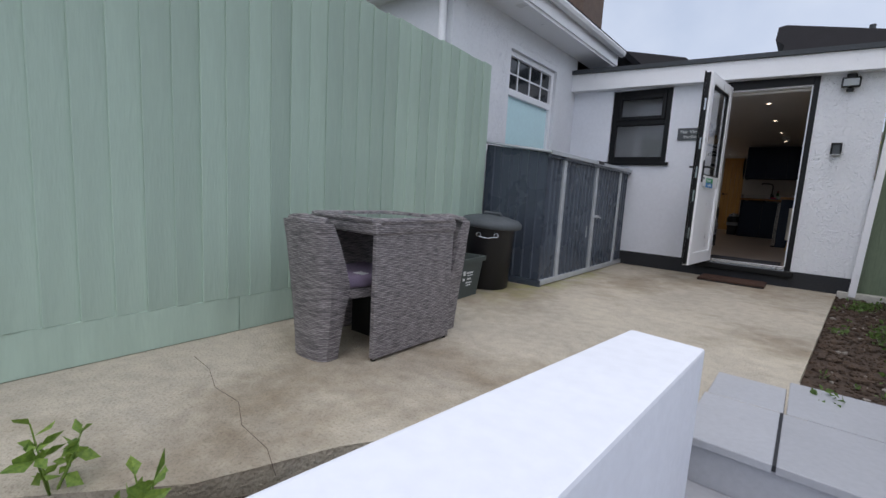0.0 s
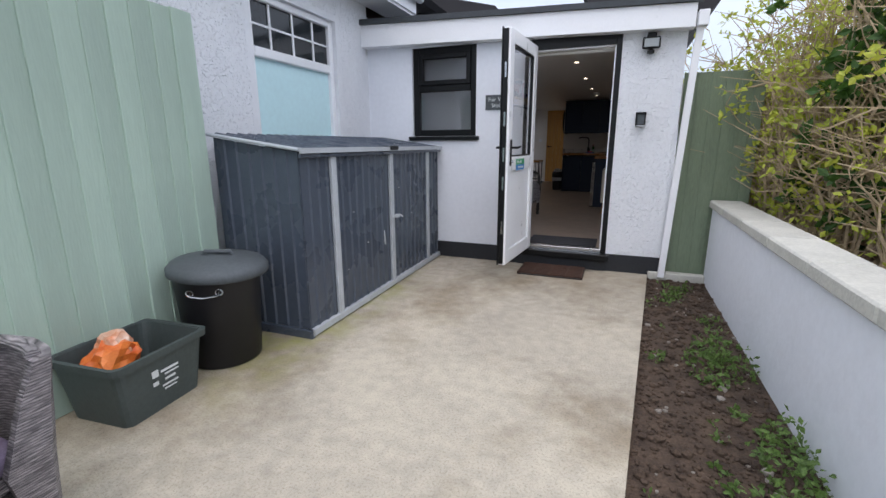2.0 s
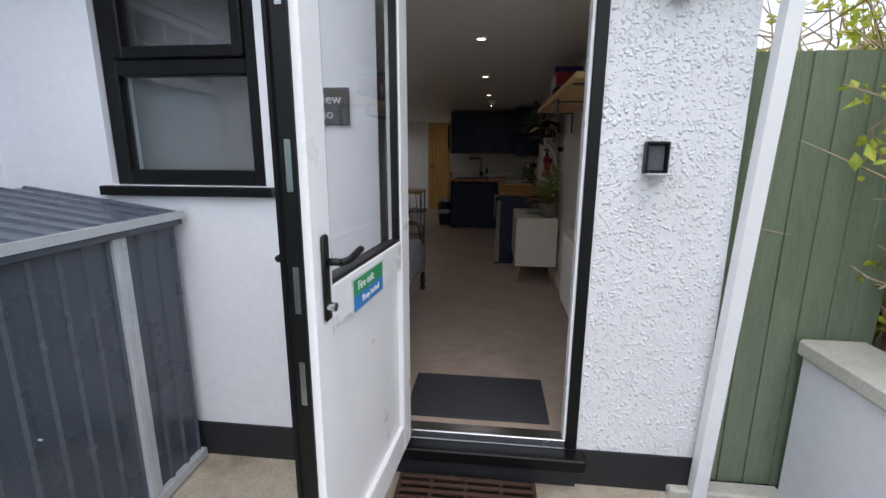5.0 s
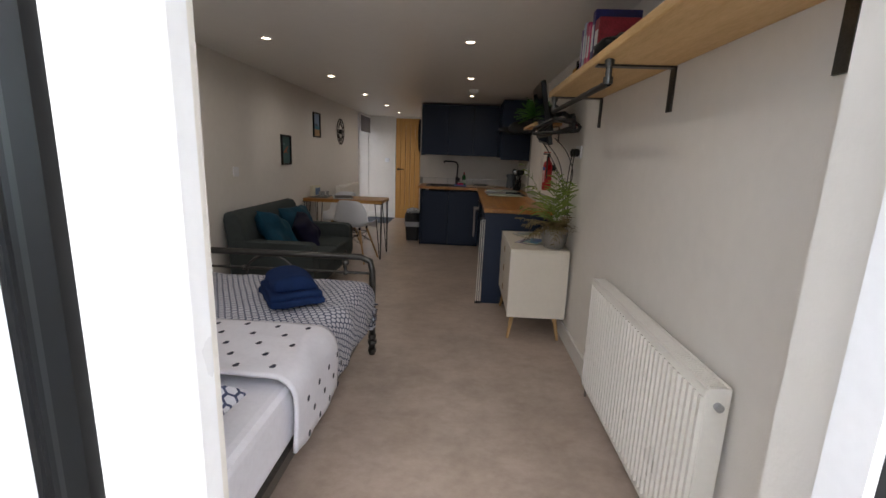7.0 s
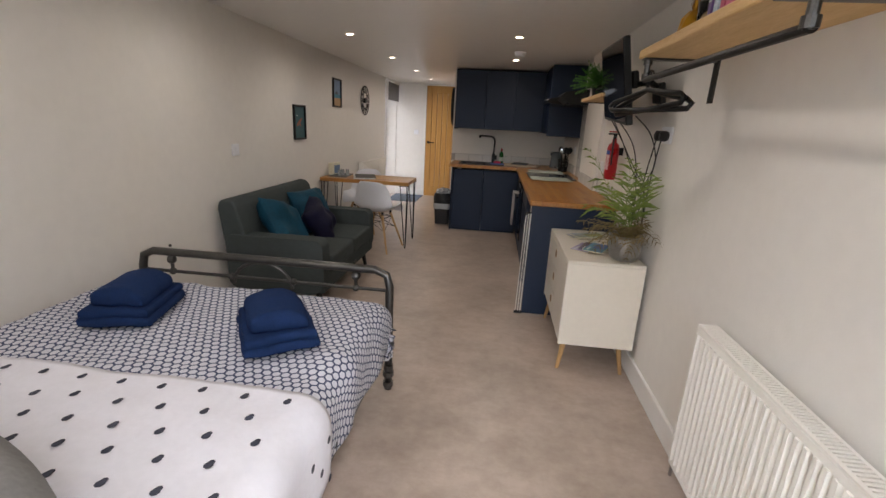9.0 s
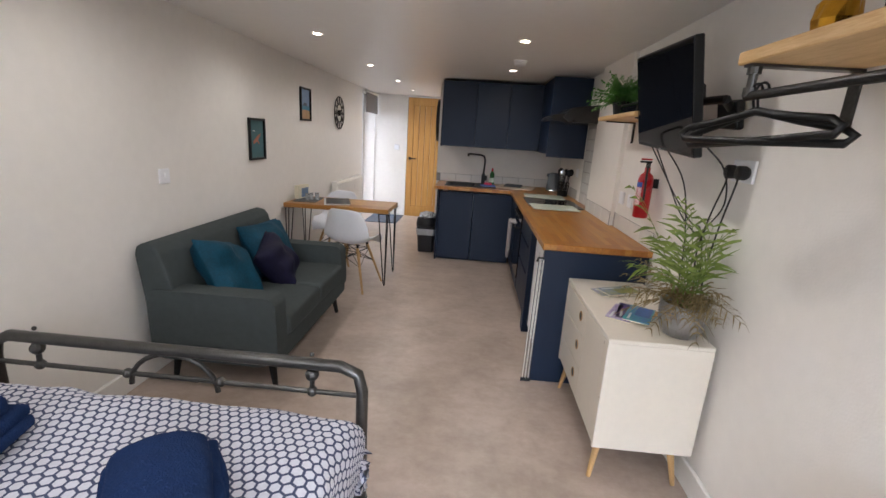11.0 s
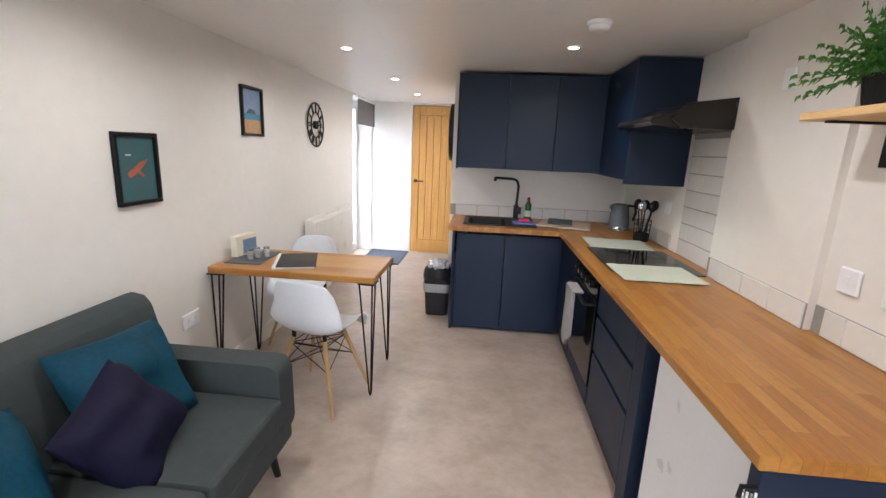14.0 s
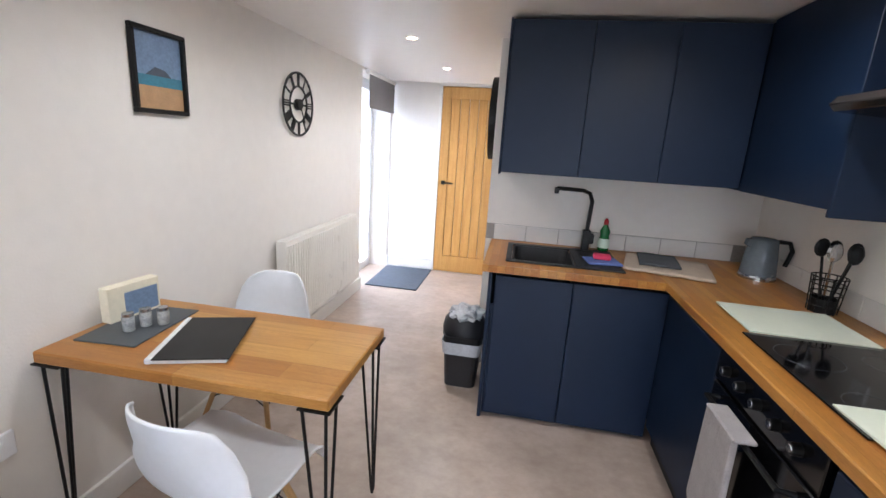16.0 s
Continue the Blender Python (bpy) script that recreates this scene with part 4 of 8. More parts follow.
part("slope", prism([(-0.2, 0.0), (-0.2, 0.95), (-0.32, 1.05), (-0.3, 1.24), (-0.2, 1.26), (1.6, 0.86), (1.6, 0.7), (1.0, 0.0)], 3.0, 6.5, "y"), M_roof_tile, rp)
part("vent_pipe", tube((0.85, 3.4, 0.9), (0.85, 3.4, 1.2), 0.04), M_roof_edge, rp)
hs = thing("neighbour_house", pose(4.2, 16, -0.8), "distant pale house with a grey tiled roof", "house")
part("wall", box(-4, 4, -3, 3, 0, 2.6), M_smooth_render, hs)
part("roof", prism([(-3.4, 2.55), (0.0, 4.4), (3.4, 2.55)], -4.3, 4.3, "x"), M_tarp, hs)
for x in (-2.5, 0, 2.5):
    wd = part("window", box(x - 0.6, x + 0.6, -3.03, -2.98, 0.9, 2.0), M_upvc, hs)
    part("pane", box(x - 0.53, x + 0.53, -3.04, -3.031, 0.97, 1.93), M_dark_glass, wd)

# ---- outside: coping, slabs and back fence strip ----
cp = thing("wall_coping", pose(0, 0, 0.5), "pale concrete coping stones on the garden wall", "coping")
yy = 0.03
i = 0
while yy > -7.4:
    ln = 0.6
    part("coping_stone", box(1.27, 1.53, yy - ln, yy - 0.006, 0.0, 0.072, 0.01), M_coping, cp)
    yy -= ln
setting("bed_end_kerb", box(0.8, 1.3, -0.05, 0.04, -0.3, -0.16, 0.008), M_coping)
bf = thing("back_fence", pose(0, 0.06, -0.18), "dark green painted timber fence panel", "fence")
for i in range(5):
    x = 0.94 + i * 0.115
    part("board", prism([(x, 0.0), (x + 0.13, 0.012), (x + 0.13, 0.022), (x, 0.022)], 0.0, 1.9, "z"), M_fence_dark, bf)
part("post", box(1.5, 1.59, 0.0, 0.09, 0, 1.86, 0.004), M_fence_dark, bf)
part("rail", box(0.94, 1.5, 0.024, 0.06, 1.5, 1.58), M_fence_dark, bf)


# ---- outside: plants ----
def leaves(rnd, spots, size, bm=None, fold=0.25):
    """Small folded leaves at (place, normal-ish) spots."""
    b = bmesh.new() if bm is None else bm
    for p in spots:
        d = Vector((rnd.gauss(0, 1), rnd.gauss(0, 1), rnd.gauss(0.3, 0.8))).normalized()
        s = d.orthogonal().normalized()
        s.rotate(Matrix.Rotation(rnd.uniform(0, 6.3), 3, d))
        n = d.cross(s)
        k = size * rnd.uniform(0.6, 1.4)
        a = b.verts.new(p)
        q = b.verts.new(p + d * k * 0.5 + s * k * 0.28 + n * k * fold * 0.3)
        r = b.verts.new(p + d * k)
        t = b.verts.new(p + d * k * 0.5 - s * k * 0.28 + n * k * fold * 0.3)
        b.faces.new((a, q, r))
        b.faces.new((a, r, t))
    return b


def shrub(seed, m, height, spread, stems, per, leaf_size, leaf_mat, label, name="shrub"):
    """Tangled bare stems that fork, with loose young leaves towards their ends."""
    rnd = random.Random(seed)
    th = thing(name, m, label, "shrub", "garden shrubs")
    st = bmesh.new()
    spots = []
    for i in range(stems):
        a = rnd.uniform(0, 6.283)
        base = Vector((rnd.uniform(-0.4, 0.4) * spread, rnd.uniform(-0.4, 0.4) * spread, 0))
        tip = Vector((math.cos(a) * spread * rnd.uniform(0.2, 1), math.sin(a) * spread * rnd.uniform(0.2, 1), height * rnd.uniform(0.35, 1)))
        pts = []
        for k in range(7):
            f = k / 6
            p = base.lerp(tip, f)
            p.z = tip.z * f ** 0.7
            p += Vector((rnd.gauss(0, 0.05), rnd.gauss(0, 0.05), rnd.gauss(0, 0.03))) * f * 1.4
            if p.z + m.translation.z < 0.75:
                p.x = max(p.x, 1.6 - m.translation.x)
            pts.append(p)
        pipe(pts, [0.013 * (1 - 0.8 * k / 6) for k in range(7)], 4, bm=st)
        for j in range(7):
            q = pts[rnd.randint(1, 6)]
            e = q + Vector((rnd.gauss(0, 0.2), rnd.gauss(0, 0.2), rnd.uniform(-0.15, 0.32)))
            if e.z + m.translation.z < 0.8:
                e.x = max(e.x, 1.62 - m.translation.x)
            mid = q.lerp(e, 0.5) + Vector((rnd.gauss(0, 0.04), rnd.gauss(0, 0.04), rnd.gauss(0, 0.03)))
            pipe([q, mid, e], [0.006, 0.004, 0.002], 3, bm=st)
            if rnd.random() < 0.3 + 0.5 * q.z / height:
                f0 = rnd.uniform(0.5, 1.0)
                for _ in range(per):
                    spots.append(q.lerp(e, f0) + Vector((rnd.gauss(0, 0.022), rnd.gauss(0, 0.022), rnd.gauss(0, 0.022))))
    tagged(part("branchwork", st, M_stem, th), kind="stuff")
    tagged(part("crown", leaves(rnd, spots, leaf_size), leaf_mat, th), kind="stuff")
    return th


for k, (x, y, z, h, s) in enumerate([(1.95, 0.1, 0.1, 1.75, 0.62), (1.95, -0.75, 0.1, 1.6, 0.5), (2.5, 0.5, 0.1, 2.8, 0.85), (1.8, 0.25, 0.1, 2.3, 0.5), (1.85, -0.35, 0.1, 2.1, 0.5), (2.3, -0.1, 0.1, 2.9, 0.7), (2.1, -1.5, 0.1, 1.9, 0.55), (2.8, -0.8, 0.1, 2.4, 0.85), (2.2, -2.6, 0.1, 1.9, 0.6), (3.2, 1.4, 0.1, 2.8, 1.0), (1.85, 0.75, 0.1, 2.0, 0.6), (3.6, -0.2, 0.1, 2.9, 1.0), (1.55, 0.62, 0.1, 2.0, 0.5), (2.0, 1.1, 0.1, 2.6, 0.8)]):
    shrub(10 + k, pose(x, y, z), h, s, 52, 7, 0.055, M_leaf, "tangled shrub with bare twigs and yellow-green leaves")
shrub(50, pose(2.05, -0.85, 0.1), 2.75, 0.45, 40, 16, 0.085, M_leaf_dark, "taller shrub with dense dark green leaves")
shrub(51, pose(3.2, -3.0, 0.1), 3.2, 0.9, 40, 16, 0.085, M_leaf_dark, "taller shrub with dense dark green leaves")
# old gnarled stems lying low behind the wall
M_bark = mat("weathered_bark", "7a654f", 0.95, vary=0.25, scale=14, bump=1.0, bump_scale=60, colour2="3f3126")
ro = random.Random(8)
for k in range(9):
    y = 0.1 - 0.28 * k
    p0 = Vector((1.66 + ro.uniform(0, 0.25), y, 0.08))
    pts = [p0]
    dr_ = Vector((ro.uniform(-0.2, 0.2), ro.uniform(-0.5, 0.5), 0.5))
    for j in range(5):
        dr_ += Vector((ro.gauss(0, 0.25), ro.gauss(0, 0.35), ro.gauss(0, 0.2)))
        nx_ = pts[-1] + dr_.normalized() * ro.uniform(0.1, 0.2)
        nx_.x = max(1.58, nx_.x)
        nx_.z = max(0.14, nx_.z)
        pts.append(nx_)
    solo("old_stem", pipe([p - p0 for p in pts], [0.04 * ro.uniform(0.8, 1.2) * (1 - 0.12 * j) for j in range(6)], 8), M_bark, Matrix.Translation(p0), "gnarled brown woody stem among the shrubs", "stem", "old shrub stems")
setting("bank", box(1.5, 6.0, -7.5, 4.0, -0.8, 0.1), M_soil, "rough soil bank behind the garden wall")


def weed(seed, x, y, z, n, r, up, mat_):
    """A low weed: many small leaves on a loose dome."""
    rnd = random.Random(seed)
    spots = []
    for i in range(n):
        a, f = rnd.uniform(0, 6.283), rnd.random() ** 0.6
        spots.append(Vector((math.cos(a) * r * f, math.sin(a) * r * f, up * rnd.random() * (1.1 - f * f))))
    th = thing("weed", pose(x, y, z), "small green weed growing in the soil bed", "weed", "weeds in the soil")
    tagged(part("foliage", leaves(rnd, spots, 0.034), mat_, th), kind="stuff")


rw = random.Random(5)
for k in range(46):
    big = rw.random()
    y = rw.uniform(-3.75, -0.2)
    weed(k, rw.uniform(0.88, 1.22) if big > 0.5 else rw.uniform(0.74 + 0.06 * y, 1.2), y, -0.232, int(5 + 30 * big ** 3), 0.025 + 0.06 * big ** 3, 0.02 + 0.05 * big ** 3, M_weed)
for k, (x, y) in enumerate([(1.08, -1.75), (1.17, -1.95), (1.02, -1.9), (1.18, -2.9), (1.12, -3.1), (1.2, -2.7)]):
    weed(101 + k, x, y, -0.232, 130, 0.12, 0.2, M_weed)
weed(120, 0.66, -3.62, -0.232, 60, 0.09, 0.08, M_weed)
weed(121, 0.76, -1.9, -0.232, 40, 0.07, 0.06, M_weed)
pb = bmesh.new()
cl = bmesh.new()
for k in range(2600):
    y = rw.uniform(-3.85, -0.05)
    x = rw.uniform(max(0.56, 0.79 + 0.07 * y), 1.29)
    r = rw.uniform(0.004, 0.014) if k % 7 else rw.uniform(0.012, 0.03)
    t = bmesh.new()
    bmesh.ops.create_icosphere(t, subdivisions=1, radius=r)
    for v in t.verts:
        v.co *= rw.uniform(0.75, 1.2)
        v.co.z *= 0.7
    join(pb if k % 26 == 0 else cl, t, pose(x, y, -0.235 + r * 0.3, 0, 0, rw.uniform(0, 360)))
tagged(new("pebbles", mesh_of("pebbles", pb, M_stone)), "pale pebbles strewn over the soil", "pebbles", kind="stuff")
tagged(new("soil_clods", mesh_of("soil_clods", cl, M_soil)), "dark crumbly soil clods on the bed", "soil", kind="stuff")

# plant and soil strip by the low wall
setting("soil_strip", prism([(-0.8, -6.0), (-0.45, -5.35), (0.0, -4.5), (0.03, -4.6), (-0.1, -7.4), (-1.4, -7.4)], -0.6, -0.23, "z"), M_soil)
rn = random.Random(3)
M_sprout = thin_leaf(mat("fresh_green_sprout", "8fa84a", 0.55, vary=0.2, scale=9, colour2="5f8038"))
for k, (x, y, h) in enumerate([(-0.98, -6.06, 0.19), (-0.68, -5.93, 0.14)]):
    th = thing("young_plant", pose(x, y, -0.23), "young garden plant with broad green leaves", "plant", "young plants")
    stm = bmesh.new()
    sp = bmesh.new()
    for i in range(4):
        tip = Vector((rn.gauss(0, 0.05), rn.gauss(0, 0.05), h * rn.uniform(0.6, 1.1)))
        pipe([(0, 0, 0), tip * 0.5 + Vector((0.01, 0, 0)), tip], [0.004, 0.003, 0.002], 5, bm=stm)
        leaves(rn, [tip * rn.uniform(0.4, 1.0) for _ in range(8)], 0.058, sp)
    part("stem", stm, M_sprout, th)
    part("foliage", sp, M_sprout, th)


# ---- inside: materials ----
M_navy = mat("matt_navy_cabinet", "132239", 0.45, vary=0.04, scale=3, spec=0.3)
M_black_gloss = mat("black_glass", "0c0c0e", 0.06, vary=0.05)
M_screen = mat("dark_screen_glass", "060607", 0.06, vary=0.0)
for link in list(M_screen.node_tree.nodes["Principled BSDF"].inputs["Roughness"].links):
    M_screen.node_tree.links.remove(link)
M_screen.node_tree.nodes["Principled BSDF"].inputs["Roughness"].default_value = 0.04
M_sofa = mat("grey_green_wool", "484e4e", 0.95, spec=0.1, vary=0.08, scale=25, bump=0.35, bump_scale=350)
M_teal = mat("teal_velvet", "0b4257", 0.7, spec=0.2, vary=0.18, scale=7, bump=0.2, bump_scale=25)
M_indigo = mat("dark_indigo_velvet", "15142f", 0.7, spec=0.2, vary=0.18, scale=7, bump=0.2, bump_scale=25)
M_pewter = mat("hammered_pewter_metal", "5c5b59", 0.35, metal=0.85, vary=0.15, scale=20)
M_towel = mat("navy_terry_towel", "22365f", 0.95, spec=0.1, vary=0.12, scale=15, bump=0.9, bump_scale=220)
M_grey_cushion = mat("grey_velvet", "7d7c7b", 0.75, vary=0.1, scale=8, bump=0.25, bump_scale=40)
M_sheet = mat("white_cotton_sheet", "dcdbe2", 0.9, vary=0.03, scale=4, bump=0.3, bump_scale=12)
M_white_lacquer = mat("white_lacquer", "e0d8ca", 0.3, vary=0.02, scale=3)
M_white_shell = mat("white_plastic_shell", "e2e5ea", 0.35, vary=0.02, scale=4)
M_rad = mat("white_radiator_enamel", "ece9e2", 0.3, vary=0.02)
M_red = mat("red_extinguisher_paint", "b0121a", 0.3, vary=0.08)
M_gold = mat("gold_ceramic", "c9962f", 0.2, metal=0.9, vary=0.1)
M_pot = mat("hammered_silver_pot", "9b9a98", 0.3, metal=0.7, vary=0.12, scale=14, bump=0.5, bump_scale=60)
M_frond = mat("palm_leaves", "8a9c4a", 0.5, vary=0.2, scale=6, colour2="58702f")
M_dry = mat("dry_straw_leaves", "96845a", 0.7, vary=0.2, scale=8)
M_fern = mat("fern_leaves", "5c9440", 0.55, vary=0.2, scale=9, colour2="2e5c22")
M_tile = mat("white_glazed_tile", "e4e2de", 0.15, vary=0.02, scale=3)
M_grout = mat("grey_grout", "9d9a96", 0.9, vary=0.1)
M_grey_mat = mat("charcoal_mat", "3b3d44", 0.95, vary=0.15, scale=25, bump=0.6, bump_scale=250)
M_blue_mat = mat("blue_grey_mat", "5b6472", 0.95, vary=0.15, scale=25, bump=0.6, bump_scale=250)
M_blind = mat("grey_blind_fabric", "8b8889", 0.9, vary=0.05)
thin_leaf(M_blind, 0.12)
M_kettle = mat("grey_enamel_kettle", "6a747b", 0.25, vary=0.08)
M_board = mat("pale_green_glass_board", "dfe6d4", 0.12, vary=0.02)
M_cable = mat("black_cable", "141416", 0.5, vary=0.1)
M_clear = glass("clear_tumbler_glass")
M_liner = mat("clear_bin_liner", "b9bcc0", 0.25, vary=0.1, scale=9, bump=0.5, bump_scale=30)
M_cream = mat("cream_towel", "cbb9a5", 0.95, vary=0.08, scale=12, bump=0.5, bump_scale=200)
M_grey_cloth = mat("grey_cloth", "55585c", 0.95, vary=0.1, scale=12, bump=0.4, bump_scale=200)
M_pale_cloth = mat("pale_grey_quilted_cloth", "a49f9f", 0.95, vary=0.08, scale=20, bump=0.5, bump_scale=80)
M_beige_back = mat("pale_print_paper", "e6dfc8", 0.7, vary=0.05)


def stave_mat(name, c1, c2, along, length=0.42, width=0.042, rough=0.35):
    """Oak staves glued side by side: each stave its own tone, with grain along it."""
    m = mat(name, c1, rough, vary=0.08, scale=5, colour2=c2, stretch=(12, 1, 12) if along == "y" else (1, 12, 12))
    nt = m.node_tree
    L = nt.links.new
    b = nt.nodes["Principled BSDF"]
    base = b.inputs["Base Color"].links[0].from_socket
    tc = nt.nodes.new("ShaderNodeTexCoord")
    mp = nt.nodes.new("ShaderNodeMapping")
    mp.inputs["Rotation"].default_value = (0, 0, radians(90) if along == "y" else 0)
    L(tc.outputs["Object"], mp.inputs[0])
    br = nt.nodes.new("ShaderNodeTexBrick")
    br.inputs["Scale"].default_value = 1.0
    br.inputs["Brick Width"].default_value, br.inputs["Row Height"].default_value = length, width
    br.inputs["Mortar Size"].default_value = 0.0006
    br.inputs["Bias"].default_value = 0.0
    br.inputs["Color1"].default_value, br.inputs["Color2"].default_value = rgb("ffffff"), rgb("c99f6b")
    br.inputs["Mortar"].default_value = rgb("8a6238")
    L(mp.outputs[0], br.inputs[0])
    mx = nt.nodes.new("ShaderNodeMix")
    mx.data_type, mx.blend_type = "RGBA", "MULTIPLY"
    mx.inputs[0].default_value = 0.75
    L(base, mx.inputs[6])
    L(br.outputs[0], mx.inputs[7])
    L(mx.outputs[2], b.inputs["Base Color"])
    return m


M_oak_top = stave_mat("oiled_oak_worktop", "bf8a44", "a0702f", "y")
M_oak_table = stave_mat("oiled_oak_tabletop", "c29552", "a67a3c", "x", 0.6, 0.09)
M_oak_door = mat("pale_oak_veneer", "cfa05c", 0.45, vary=0.1, scale=3, colour2="b98645", stretch=(14, 14, 0.8))
M_shelf_wood = mat("pale_pine_shelf", "d6b380", 0.55, vary=0.1, scale=3, colour2="c19a63", stretch=(10, 0.8, 10))


def hex_mat():
    """White rounded hexagons on navy, a printed cotton cover: rows offset by half, from the plan's x and y."""
    m = bpy.data.materials.new("navy_white_hexagon_cotton")
    m.use_nodes = True
    nt = m.node_tree
    L = nt.links.new
    b = nt.nodes["Principled BSDF"]
    b.inputs["Roughness"].default_value = 0.9
    tc = nt.nodes.new("ShaderNodeTexCoord")

    def mth(op, a, c=None):
        n = nt.nodes.new("ShaderNodeMath")
        n.operation = op
        for k, s in enumerate((a, c)):
            if s is None:
                continue
            if isinstance(s, (int, float)):
                n.inputs[k].default_value = s
            else:
                L(s, n.inputs[k])
        return n.outputs[0]
    sep = nt.nodes.new("ShaderNodeSeparateXYZ")
    L(tc.outputs["UV"], sep.inputs[0])
    S = 1 / 0.033
    u, v = mth("MULTIPLY", sep.outputs[0], S), mth("MULTIPLY", sep.outputs[1], S / 1.732)

    def cell(ou, ov):
        a = mth("SUBTRACT", mth("FRACT", mth("ADD", u, ou)), 0.5)
        c = mth("MULTIPLY", mth("SUBTRACT", mth("FRACT", mth("ADD", v, ov)), 0.5), 1.732)
        aa, cc = mth("ABSOLUTE", a), mth("ABSOLUTE", c)
        return mth("MAXIMUM", aa, mth("ADD", mth("MULTIPLY", aa, 0.5), mth("MULTIPLY", cc, 0.866)))
    d = mth("MINIMUM", cell(0, 0), cell(0.5, 0.5))
    cr = nt.nodes.new("ShaderNodeValToRGB")
    cr.color_ramp.elements[0].position, cr.color_ramp.elements[0].color = 0.37, rgb("d2d3dc")
    cr.color_ramp.elements[1].position, cr.color_ramp.elements[1].color = 0.41, rgb("424a68")
    L(d, cr.inputs[0])
    n = nt.nodes.new("ShaderNodeTexNoise")
    n.inputs["Scale"].default_value = 90
    L(tc.outputs["Object"], n.inputs[0])
    mx = nt.nodes.new("ShaderNodeMix")
    mx.data_type, mx.blend_type = "RGBA", "MULTIPLY"
    mx.inputs[0].default_value = 0.25
    L(cr.outputs[0], mx.inputs[6])
    L(n.outputs[0], mx.inputs[7])
    L(mx.outputs[2], b.inputs["Base Color"])
    n2 = nt.nodes.new("ShaderNodeTexNoise")
    n2.inputs["Scale"].default_value = 9
    L(tc.outputs["Object"], n2.inputs[0])
    bp = nt.nodes.new("ShaderNodeBump")
    bp.inputs["Strength"].default_value, bp.inputs["Distance"].default_value = 0.35, 0.02
    L(n2.outputs[0], bp.inputs["Height"])
    L(bp.outputs[0], b.inputs["Normal"])
    return m


M_hex = hex_mat()


def cloth_sheet(x0, x1, y0, y1, z, drop, nx, ny, seed, thick=0.02, amp=0.008, round_=0.08, drops=(1, 1, 1, 1)):
    """A soft cover over a bed: flat top with rounded edges that hang down by drop. drops: at x0, x1, y0, y1."""
    b = bmesh.new()
    off = Vector((seed * 3.1, seed * 1.7, 0))
    us = [x0 - drop * drops[0] + (x1 - x0 + drop * (drops[0] + drops[1])) * i / nx for i in range(nx + 1)]
    vs = [y0 - drop * drops[2] + (y1 - y0 + drop * (drops[2] + drops[3])) * j / ny for j in range(ny + 1)]

    def fold(a, lo, hi):
        if a < lo:
            d = lo - a
            return lo - round_ * math.sin(min(d / round_, 1.57)), round_ * (1 - math.cos(min(d / round_, 1.57))) + max(0, d - 1.57 * round_)
        if a > hi:
            d = a - hi
            return hi + round_ * math.sin(min(d / round_, 1.57)), round_ * (1 - math.cos(min(d / round_, 1.57))) + max(0, d - 1.57 * round_)
        return a, 0.0
    grid = []
    for u in us:
        row = []
        for v in vs:
            x, dx = fold(u, x0 + round_ * drops[0], x1 - round_ * drops[1])
            y, dy = fold(v, y0 + round_ * drops[2], y1 - round_ * drops[3])
            p = Vector((x, y, z - max(dx, dy) - 0.3 * min(dx, dy)))
            n = noise.noise(p * 5 + off) * amp + noise.noise(p * 13 + off) * amp * 0.5
            p.z += n
            p.x += noise.noise(p * 6 + off * 2) * amp * (1.5 if dx else 0.3)
            p.y += noise.noise(p * 6 + off * 3) * amp * (1.5 if dy else 0.3)
            row.append(b.verts.new(p))
        grid.append(row)
    for i in range(nx):
        for j in range(ny):
            b.faces.new((grid[i][j], grid[i + 1][j], grid[i + 1][j + 1], grid[i][j + 1]))
    bmesh.ops.recalc_face_normals(b, faces=b.faces[:])
    if sum(f.normal.z for f in b.faces) < 0:
        bmesh.ops.reverse_faces(b, faces=b.faces[:])
    uvl = b.loops.layers.uv.new("plan")
    idx = {v: (us[i], vs[j]) for i, row in enumerate(grid) for j, v in enumerate(row)}
    for f in b.faces:
        for lp in f.loops:
            lp[uvl].uv = idx[lp.vert]
    return thicken(b, thick)


